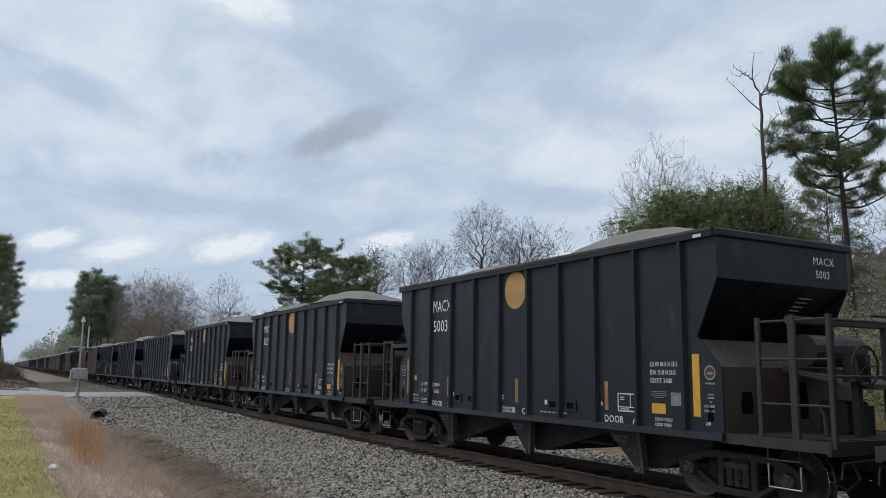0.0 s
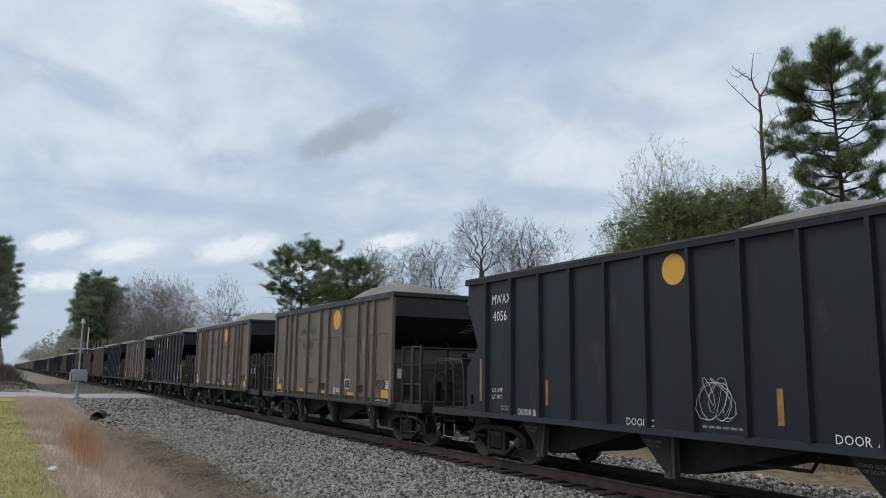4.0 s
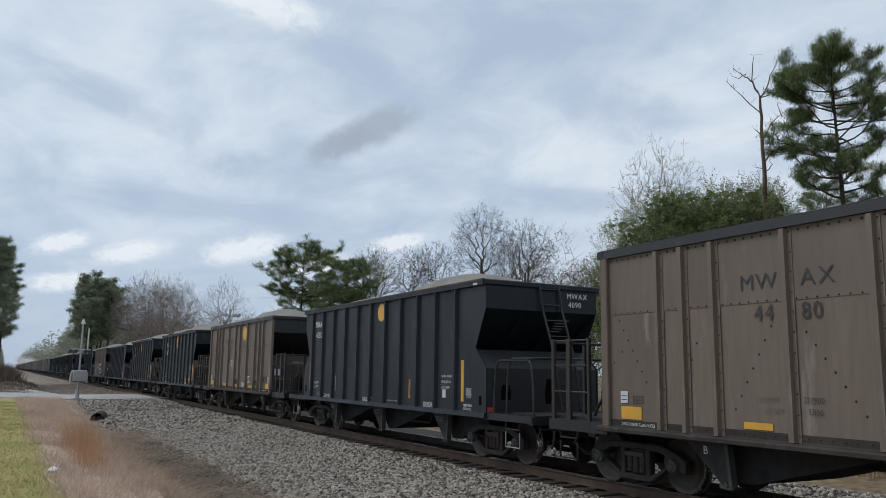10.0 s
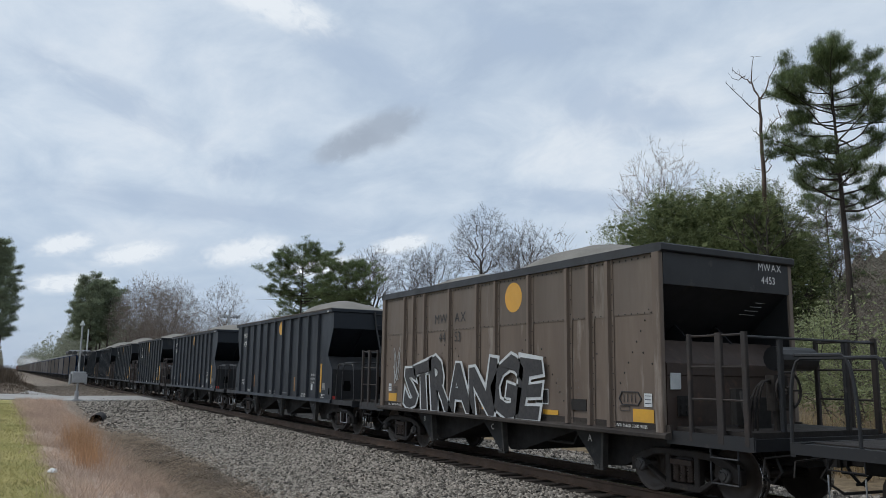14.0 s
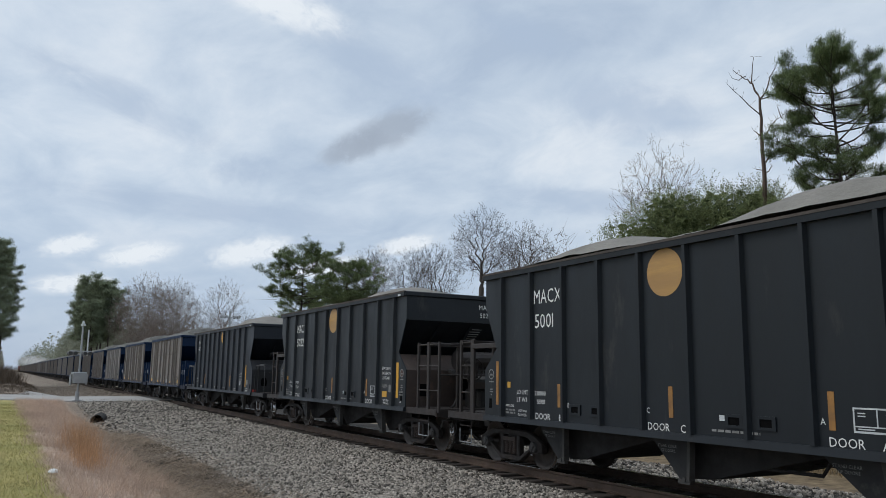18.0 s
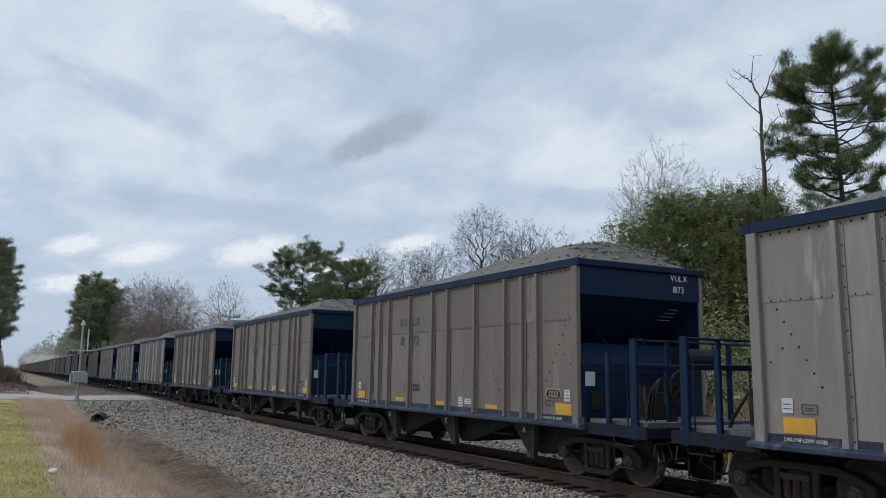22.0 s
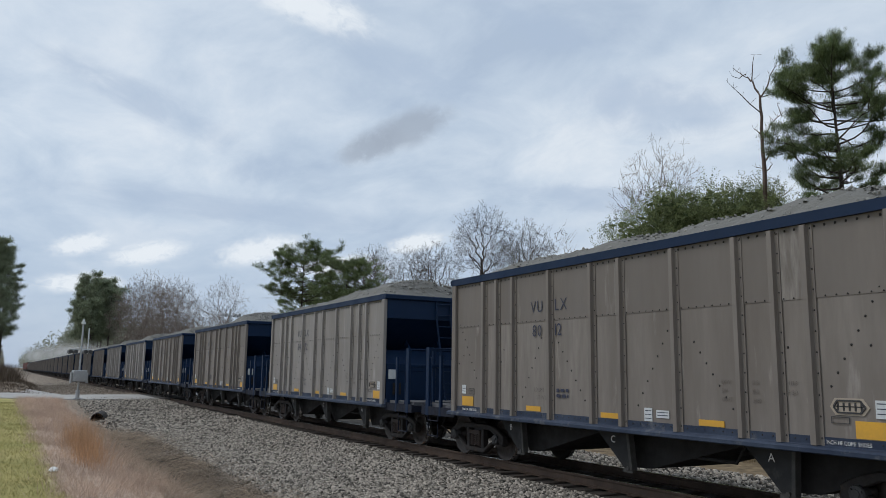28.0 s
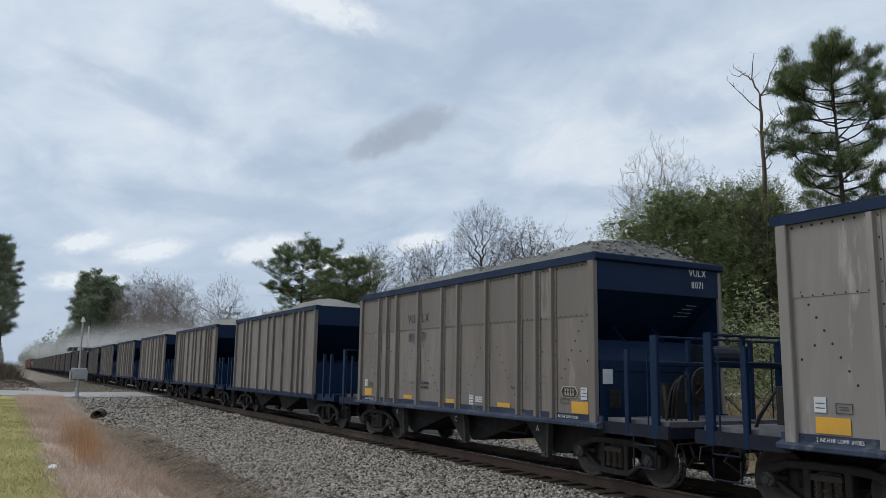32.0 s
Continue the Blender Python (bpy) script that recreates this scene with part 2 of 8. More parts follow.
CAPM = material("scuffed_bearing_cap", (0.085, 0.082, 0.080), 0.55, metal=0.2, dark=(0.030, 0.027, 0.025), grain=22, blotch=6.0, amount=0.8, bump=0.15)
SPRINGM = material("rusty_springs", (0.055, 0.037, 0.028), 0.75, dark=(0.045, 0.03, 0.024), grain=25, blotch=6.0, bump=0.2)
# fines darkened in colour to paint the shade in the gaps between stones
BED_PLAIN = material("ballast_bed", (0.085, 0.078, 0.069), 0.95, dark=(0.03, 0.027, 0.024), grain=30, blotch=0.5, amount=0.95, bump=0.8, bump_scale=34, spec=0.2)


def soiled_bed():
    """Ballast fines, turning to brown soil and debris towards the ditch and past the crossing."""
    m = BED_PLAIN.copy()
    m.name = "soiled_ballast_bed"
    n, l = m.node_tree.nodes, m.node_tree.links
    b = n["Principled BSDF"]
    old = b.inputs["Base Color"].links[0].from_socket
    co = n.new("ShaderNodeTexCoord")
    sp = n.new("ShaderNodeSeparateXYZ")
    l.new(co.outputs["Object"], sp.inputs[0])

    def tex(s, d):
        t = n.new("ShaderNodeTexNoise")
        t.inputs["Scale"].default_value, t.inputs["Detail"].default_value = s, d
        l.new(co.outputs["Object"], t.inputs["Vector"])
        return t.outputs["Fac"]

    def calc(op, a, c):
        x = n.new("ShaderNodeMath")
        x.operation = op
        for k, v in enumerate((a, c)):
            if isinstance(v, (int, float)):
                x.inputs[k].default_value = v
            else:
                l.new(v, x.inputs[k])
        return x.outputs[0]

    def span(f, lo, hi, top=1.0):
        r = n.new("ShaderNodeMapRange")
        for k, v in ((1, lo), (2, hi), (4, top)):
            r.inputs[k].default_value = v
        l.new(f, r.inputs[0])
        return r.outputs[0]

    ragged = calc("MULTIPLY", calc("SUBTRACT", tex(0.9, 5), 0.5), 3.2)
    near = span(calc("ADD", sp.outputs["Y"], ragged), -5.0, -5.9)
    far = span(calc("ADD", sp.outputs["X"], calc("MULTIPLY", ragged, 3.0)), -62.0, -68.0, 0.9)
    f = calc("MAXIMUM", near, far)
    soil = n.new("ShaderNodeValToRGB")
    for k, (at, c) in enumerate(((0.36, (0.055, 0.043, 0.033)), (0.50, (0.23, 0.187, 0.148)), (0.62, (0.48, 0.415, 0.345)))):
        e = soil.color_ramp.elements[k] if k < 2 else soil.color_ramp.elements.new(at)
        e.position, e.color = at, (*c, 1)
    l.new(tex(5.0, 9), soil.inputs[0])
    mx = n.new("ShaderNodeMix")
    mx.data_type = "RGBA"
    l.new(f, mx.inputs[0])
    l.new(old, mx.inputs[6])
    l.new(soil.outputs[0], mx.inputs[7])
    l.new(mx.outputs[2], b.inputs["Base Color"])
    return m


BED = soiled_bed()
SOILED = material("soiled_stone", (0.42, 0.355, 0.29), 0.95, dark=(0.14, 0.112, 0.088), grain=45, blotch=6.0, amount=0.7, bump=0.3, per_island=1.0, island_dark=0.3, spec=0.2)
TIE = material("creosoted_timber", (0.052, 0.040, 0.032), 0.85, dark=(0.028, 0.022, 0.018), grain=30, blotch=3.0, amount=0.8, stretch=(4, 0.6, 4), bump=0.4, per_object=0.7)
ROADM = material("worn_asphalt", (0.42, 0.41, 0.39), 0.9, dark=(0.29, 0.28, 0.265), grain=30, blotch=0.4, amount=0.8, bump=0.3, spec=0.25)
PLANK = material("crossing_panel_rubber", (0.045, 0.044, 0.043), 0.85, dark=(0.08, 0.076, 0.07), grain=20, blotch=2.0, bump=0.2)
GALV = material("galvanised_steel", (0.42, 0.43, 0.44), 0.45, metal=0.6, dark=(0.30, 0.31, 0.32), grain=25, blotch=5.0, bump=0.04)
LAMPBODY = material("dark_lamp_housing", (0.05, 0.05, 0.052), 0.5, dark=(0.03, 0.03, 0.03), bump=0.03)
LENS = material("red_lamp_lens", (0.20, 0.012, 0.010), 0.15, dark=(0.1, 0.01, 0.01), bump=0.0)
BARK = material("pine_bark", (0.075, 0.058, 0.047), 0.9, dark=(0.032, 0.026, 0.022), grain=9, blotch=2.0, amount=0.85, stretch=(1, 1, 0.3), bump=0.8)
TWIG = material("grey_brown_bark", (0.105, 0.089, 0.077), 0.9, dark=(0.06, 0.051, 0.044), grain=12, blotch=1.0, amount=0.7, bump=0.4)
TWIGRED = material("reddish_brown_twigs", (0.235, 0.192, 0.165), 0.9, dark=(0.15, 0.12, 0.102), grain=12, blotch=0.6, amount=0.7, bump=0.3)
DEADWOOD = material("dead_pine_wood", (0.155, 0.105, 0.082), 0.85, dark=(0.085, 0.060, 0.050), grain=12, blotch=2.0, amount=0.8, stretch=(1, 1, 0.3), bump=0.5)
LITTER = material("white_plastic_litter", (0.75, 0.75, 0.74), 0.5, dark=(0.55, 0.55, 0.54), bump=0.0)
# near-black: the darkness inside the pipe is put into its colour
PIPE = material("culvert_inner_shade", (0.014, 0.012, 0.011), 0.85, dark=(0.008, 0.007, 0.007), bump=0.3)
TANKM = material("black_tank_paint", (0.025, 0.025, 0.026), 0.4, dark=(0.05, 0.045, 0.04), bump=0.03)
BOXRED = material("oxide_red_paint", (0.16, 0.045, 0.032), 0.65, dark=(0.09, 0.035, 0.028), bump=0.05)


def leaf_material(name, base, dark, trans=0.25, rough=0.6):
    """Leaves or blades: each piece its own shade, a little light passing through."""
    m = bpy.data.materials.new(name)
    m.use_nodes = True
    n, l = m.node_tree.nodes, m.node_tree.links
    b = n["Principled BSDF"]
    ge = n.new("ShaderNodeNewGeometry")
    rp = n.new("ShaderNodeValToRGB")
    rp.color_ramp.elements[0].color = (*dark, 1)
    rp.color_ramp.elements[1].color = (*base, 1)
    l.new(ge.outputs["Random Per Island"], rp.inputs[0])
    co = n.new("ShaderNodeTexCoord")
    tx = n.new("ShaderNodeTexNoise")
    tx.inputs["Scale"].default_value = 0.9
    l.new(co.outputs["Object"], tx.inputs["Vector"])
    mx = n.new("ShaderNodeMix")
    mx.data_type, mx.blend_type = "RGBA", "MULTIPLY"
    mx.inputs[0].default_value = 0.8
    r2 = n.new("ShaderNodeValToRGB")
    r2.color_ramp.elements[0].position, r2.color_ramp.elements[0].color = 0.3, (0.55, 0.55, 0.55, 1)
    r2.color_ramp.elements[1].position, r2.color_ramp.elements[1].color = 0.65, (1.15, 1.15, 1.1, 1)
    l.new(tx.outputs["Fac"], r2.inputs[0])
    l.new(rp.outputs[0], mx.inputs[6])
    l.new(r2.outputs[0], mx.inputs[7])
    l.new(mx.outputs[2], b.inputs["Base Color"])
    b.inputs["Roughness"].default_value = rough
    b.inputs["Specular IOR Level"].default_value = 0.25
    tr = n.new("ShaderNodeBsdfTranslucent")
    l.new(mx.outputs[2], tr.inputs[0])
    ms = n.new("ShaderNodeMixShader")
    ms.inputs[0].default_value = trans
    l.new(b.outputs[0], ms.inputs[1])
    l.new(tr.outputs[0], ms.inputs[2])
    l.new(ms.outputs[0], n["Material Output"].inputs["Surface"])
    return m


NEEDLES = leaf_material("pine_needles", (0.26, 0.32, 0.155), (0.085, 0.12, 0.058), 0.42)
# paler copy of the needles: distance haze painted into the colour
FARNEEDLES = leaf_material("haze_paled_pine_needles", (0.29, 0.335, 0.22), (0.17, 0.205, 0.14), 0.5)
LEAVES = leaf_material("evergreen_leaves", (0.34, 0.385, 0.185), (0.095, 0.125, 0.06), 0.42)
SHRUB = leaf_material("pale_spring_leaves", (0.46, 0.50, 0.28), (0.22, 0.25, 0.13), 0.5)
# twigs and woods lightened in colour to stand in for air haze
MISTWOOD = leaf_material("haze_paled_pink_twigs", (0.30, 0.255, 0.225), (0.14, 0.12, 0.105), 0.3)
GREENHAZE = leaf_material("haze_paled_green_woods", (0.33, 0.345, 0.265), (0.22, 0.235, 0.18), 0.4)
FARSLOPE = material("wooded_slope", (0.16, 0.14, 0.115), 0.95, dark=(0.085, 0.085, 0.062), grain=1.6, blotch=0.16, amount=0.9, stretch=(1, 1, 0.5), bump=0.0, spec=0.1)
TURF = leaf_material("mown_turf_blades", (0.47, 0.42, 0.18), (0.26, 0.245, 0.10), 0.4)
STRAW = leaf_material("dry_grass_stalks", (0.72, 0.55, 0.445), (0.40, 0.295, 0.235), 0.5)
SEDGE = leaf_material("russet_sedge_stalks", (0.66, 0.40, 0.23), (0.33, 0.19, 0.115), 0.45)
HAY = leaf_material("pale_straw_stalks", (0.46, 0.36, 0.22), (0.26, 0.19, 0.11), 0.3)
SCRUB = leaf_material("dead_brush", (0.56, 0.45, 0.35), (0.22, 0.175, 0.135), 0.3)
DARKWEED = leaf_material("rotted_weeds", (0.11, 0.085, 0.062), (0.045, 0.035, 0.026), 0.2)
BRUSHWOOD = leaf_material("reddish_brush", (0.15, 0.115, 0.085), (0.075, 0.056, 0.042), 0.25)
# greyed and lightened too, haze being part of this colour
FARWOOD = leaf_material("haze_paled_woods", (0.30, 0.285, 0.225), (0.17, 0.165, 0.135), 0.35)


# ---------------------------------------------------------------- mesh tools
class Mesh:
    """Collects faces of boxes, prisms, tubes and lathed forms into one mesh."""

    def __init__(self):
        self.v, self.f = [], []

    def add(self, verts, faces):
        k = len(self.v)
        self.v.extend(tuple(p) for p in verts)
        self.f.extend(tuple(i + k for i in q) for q in faces)
        return self

    def box(self, x0, x1, y0, y1, z0, z1):
        return self.add([(x, y, z) for z in (z0, z1) for y in (y0, y1) for x in (x0, x1)],
                        [(0, 2, 3, 1), (4, 5, 7, 6), (0, 1, 5, 4), (2, 6, 7, 3), (0, 4, 6, 2), (1, 3, 7, 5)])

    def soft_box(self, x0, x1, y0, y1, z0, z1, c=0.01):
        """A box with chamfered long edges (along its longest side)."""
        d = (x1 - x0, y1 - y0, z1 - z0)
        a = d.index(max(d))
        lo, hi = ((x0, x1), (y0, y1), (z0, z1))[a]
        p, q = [((x0, x1), (y0, y1), (z0, z1))[k] for k in range(3) if k != a]
        c = min(c, (p[1] - p[0]) * 0.4, (q[1] - q[0]) * 0.4)
        ring = [(p[0] + c, q[0]), (p[1] - c, q[0]), (p[1], q[0] + c), (p[1], q[1] - c), (p[1] - c, q[1]), (p[0] + c, q[1]), (p[0], q[1] - c), (p[0], q[0] + c)]
        vs = []
        for e in (lo, hi):
            for u, w in ring:
                t = [u, w]
                t.insert(a, e)
                vs.append(tuple(t))
        return self.add(vs, [tuple(range(7, -1, -1)), tuple(range(8, 16))] + [(i, (i + 1) % 8, (i + 1) % 8 + 8, i + 8) for i in range(8)])

    def prism(self, poly, y0, y1):
        """An outline of (x, z) points, pushed from y0 to y1."""
        n = len(poly)
        return self.add([(x, y0, z) for x, z in poly] + [(x, y1, z) for x, z in poly],
                        [tuple(range(n - 1, -1, -1)), tuple(range(n, 2 * n))] + [(i, (i + 1) % n, (i + 1) % n + n, i + n) for i in range(n)])

    def prism_x(self, poly, x0, x1):
        """An outline of (y, z) points, pushed from x0 to x1."""
        n = len(poly)
        return self.add([(x0, y, z) for y, z in poly] + [(x1, y, z) for y, z in poly],
                        [tuple(range(n)), tuple(range(2 * n - 1, n - 1, -1))] + [(i + n, (i + 1) % n + n, (i + 1) % n, i) for i in range(n)])

    def tube(self, p0, p1, r0, r1=None, n=6, caps=True):
        r1 = r0 if r1 is None else r1
        a, b = Vector(p0), Vector(p1)
        d = (b - a)
        if d.length < 1e-6:
            return self
        d.normalize()
        u = d.orthogonal().normalized()
        w = d.cross(u)
        vs = [c + (u * math.cos(2 * math.pi * i / n) + w * math.sin(2 * math.pi * i / n)) * r for c, r in ((a, r0), (b, r1)) for i in range(n)]
        fs = [(i, (i + 1) % n, (i + 1) % n + n, i + n) for i in range(n)]
        if caps:
            fs += [tuple(range(n - 1, -1, -1)), tuple(range(n, 2 * n))]
        return self.add(vs, fs)

    def pipe(self, pts, r, n=6):
        """A bent rod: one closed tube along the points."""
        p = [Vector(q) for q in pts]
        vs, u = [], None
        for i, q in enumerate(p):
            d = (p[min(i + 1, len(p) - 1)] - p[max(i - 1, 0)]).normalized()
            u = d.orthogonal().normalized() if u is None else (u - d * u.dot(d)).normalized()
            w = d.cross(u)
            vs += [q + (u * math.cos(2 * math.pi * k / n) + w * math.sin(2 * math.pi * k / n)) * r for k in range(n)]
        m = len(p)
        fs = [(i * n + k, i * n + (k + 1) % n, (i + 1) * n + (k + 1) % n, (i + 1) * n + k) for i in range(m - 1) for k in range(n)]
        return self.add(vs, fs + [tuple(range(n - 1, -1, -1)), tuple(range((m - 1) * n, m * n))])

    def lathe_y(self, profile, cx, cz, n=20):
        """Profile of (radius, y) points, turned about the line y through (cx, cz)."""
        k = len(profile)
        vs = [(cx + r * math.cos(2 * math.pi * i / n), y, cz + r * math.sin(2 * math.pi * i / n)) for r, y in profile for i in range(n)]
        fs = [(j * n + i, (j + 1) * n + i, (j + 1) * n + (i + 1) % n, j * n + (i + 1) % n) for j in range(k - 1) for i in range(n)]
        return self.add(vs, fs)

    def mesh(self, name, mat, smooth=False):
        me = bpy.data.meshes.new(name)
        me.from_pydata(self.v, [], self.f)
        me.materials.append(mat)
        if smooth:
            me.polygons.foreach_set("use_smooth", [True] * len(me.polygons))
        me.update()
        return me


FINE_PRINT = {"outlined_panel", "reporting_lettering", "end_lettering", "data_lettering", "door_lettering", "small_print", "door_letters", "badge_print", "end_small_print", "decal_print", "size_lettering", "gate_letters", "gusset_print", "sill_lettering"}


def part(name, ms, mat, parent, label="", smooth=False):
    """One mesh object under a thing or a part."""
    ob = new(name, ms if isinstance(ms, bpy.types.Mesh) else ms.mesh(name, mat, smooth))
    ob.parent = parent
    if label:
        ob["label"] = label
    if name in FINE_PRINT:
        ob["kind"] = "stuff"
    return ob


def thing(name, label, category, group="", m=None):
    ob = new(name)
    ob.empty_display_size = 0.3
    tagged(ob, label, category, group)
    if m is not None:
        ob.matrix_basis = m
    return ob


def raw_mesh(name, verts, faces, mat, smooth=False):
    me = bpy.data.meshes.new(name)
    verts = np.asarray(verts, dtype=np.float32)
    faces = np.asarray(faces, dtype=np.int32)
    nf, k = faces.shape
    me.vertices.add(len(verts))
    me.vertices.foreach_set("co", verts.ravel())
    me.loops.add(nf * k)
    me.loops.foreach_set("vertex_index", faces.ravel())
    me.polygons.add(nf)
    me.polygons.foreach_set("loop_start", np.arange(0, nf * k, k, dtype=np.int32))
    if smooth:
        me.polygons.foreach_set("use_smooth", np.ones(nf, dtype=bool))
    me.materials.append(mat)
    me.update(calc_edges=True)
    return me


# letters: outlines of the built-in font as flat faces
def make_glyphs(chars, offset=0.0):
    obs = {}
    for ch in chars:
        cu = bpy.data.curves.new("glyph", "FONT")
        cu.body, cu.resolution_u, cu.offset = ch, 2, offset
        obs[ch] = new("glyph", cu)
    dg = bpy.context.evaluated_depsgraph_get()
    out = {}
    for ch, ob in obs.items():
        ev = ob.evaluated_get(dg)
        me = ev.to_mesh()
        vs = np.array([v.co[:2] for v in me.vertices], dtype=float).reshape(-1, 2)
        fs = [tuple(p.vertices) for p in me.polygons]
        ev.to_mesh_clear()
        out[ch] = (vs, fs)
    for ob in obs.values():
        cu = ob.data
        bpy.data.objects.remove(ob)
        bpy.data.curves.remove(cu)
    return out


GLYPHS = make_glyphs("ABCDEFGHILMNOPRSTUVWXY0123456789-", 0.0)
CAP = GLYPHS["M"][0][:, 1].max()
FAT = make_glyphs("STRANGE", 0.085)
BOLD = make_glyphs("STRANGE", 0.045)


def text_into(ms, text, height, origin, plane="side", wide=1.0, track=0.16, glyphs=None, lift=0.0):
    """Letters of that height. plane side: written along +x, facing -y. plane end: along +y, facing +x."""
    k = height / CAP
    u = 0.0
    ox, oy, oz = origin
    for ch in text:
        if ch == " ":
            u += 0.45 * height * wide
            continue
        vs, fs = (glyphs or GLYPHS)[ch]
        lo, hi = GLYPHS[ch][0][:, 0].min(), GLYPHS[ch][0][:, 0].max()
        pts = []
        for a, b in vs:
            s, t = u + (a - lo) * k * wide, b * k
            pts.append((ox + s, oy - lift, oz + t) if plane == "side" else (ox + lift, oy + s, oz + t))
        ms.add(pts, fs)
        u += (hi - lo) * k * wide + track * height
    return u


def bars_into(ms, x, z, w, rows, h, y, plane="side", rng=None):
    """Writing too small to read: plain bars of its size."""
    rng = rng or random.Random(3)
    for r in range(rows):
        u = 0.0
        while u < w:
            b = min(rng.uniform(0.06, 0.16), w - u)
            z0 = z - r * h * 1.7
            if plane == "side":
                ms.add([(x + u, y, z0), (x + u + b, y, z0), (x + u + b, y, z0 + h), (x + u, y, z0 + h)], [(0, 1, 2, 3)])
            else:
                ms.add([(y, x + u, z0), (y, x + u + b, z0), (y, x + u + b, z0 + h), (y, x + u, z0 + h)], [(0, 1, 2, 3)])
            u += b + h * 0.7
    return ms


# ---------------------------------------------------------------- ground, ballast, track, road
def smooth01(a):
    a = np.clip(a, 0.0, 1.0)
    return a * a * (3 - 2 * a)


GY = np.array([-3000, -30, -12, -9.8, -8.8, -7.6, -6.9, -5, -3, 0, 4, 8, 12, 30, 3000.0])
GZ = np.array([0.4, 0.3, 0.2, 0.12, -0.06, -0.42, -0.62, -0.66, -0.66, -0.66, -0.75, -0.72, -0.40, -0.1, 0.4])
BY = np.array([-7.2, -6.4, -5.0, -3.2, -2.1, -1.55, 1.55, 2.1, 3.4, 6.5, 7.6])
BZ = np.array([-0.78, -0.57, -0.50, -0.42, -0.32, -0.225, -0.225, -0.32, -0.45, -0.66, -0.85])


def wob(x, y, f, seed=0.0):
    """Cheap smooth unevenness from a few sines."""
    return (np.sin(x * f + 1.3 * np.sin(y * f * 0.7 + seed)) + np.sin(y * f * 1.31 + seed + 1.7 * np.sin(x * f * 0.53))) * 0.5


def crossing_lift(x):
    return smooth01(1 - (np.abs(x + 60) - 5.0) / 13.5)


def ground_z(x, y):
    x, y = np.asarray(x, float), np.asarray(y, float)
    z = np.interp(y, GY, GZ) + 0.03 * wob(x, y, 0.9) + 0.015 * wob(x, y, 2.7, 2.0)
    k = crossing_lift(x) * (np.abs(y) > 1.0)
    return z * (1 - k) + (-0.05) * k


def ballast_z(x, y):
    x, y = np.asarray(x, float), np.asarray(y, float)
    z = np.interp(y, BY, BZ) + (0.025 * wob(x, y, 1.7, 1.0) + 0.012 * wob(x, y, 5.3, 3.0)) * (np.abs(y) > 1.4)
    k = crossing_lift(x) * (np.abs(y) > 1.5)
    return z * (1 - k) + (-0.09) * k


def sheet(name, xs, ys, zf, mat):
    X, Y = np.meshgrid(xs, ys, indexing="ij")
    Z = zf(X, Y)
    v = np.stack([X.ravel(), Y.ravel(), Z.ravel()], 1)
    a = (np.arange(len(xs) - 1)[:, None] * len(ys) + np.arange(len(ys) - 1)[None, :]).ravel()
    f = np.stack([a, a + len(ys), a + len(ys) + 1, a + 1], 1)
    return raw_mesh(name, v, f, mat, True)


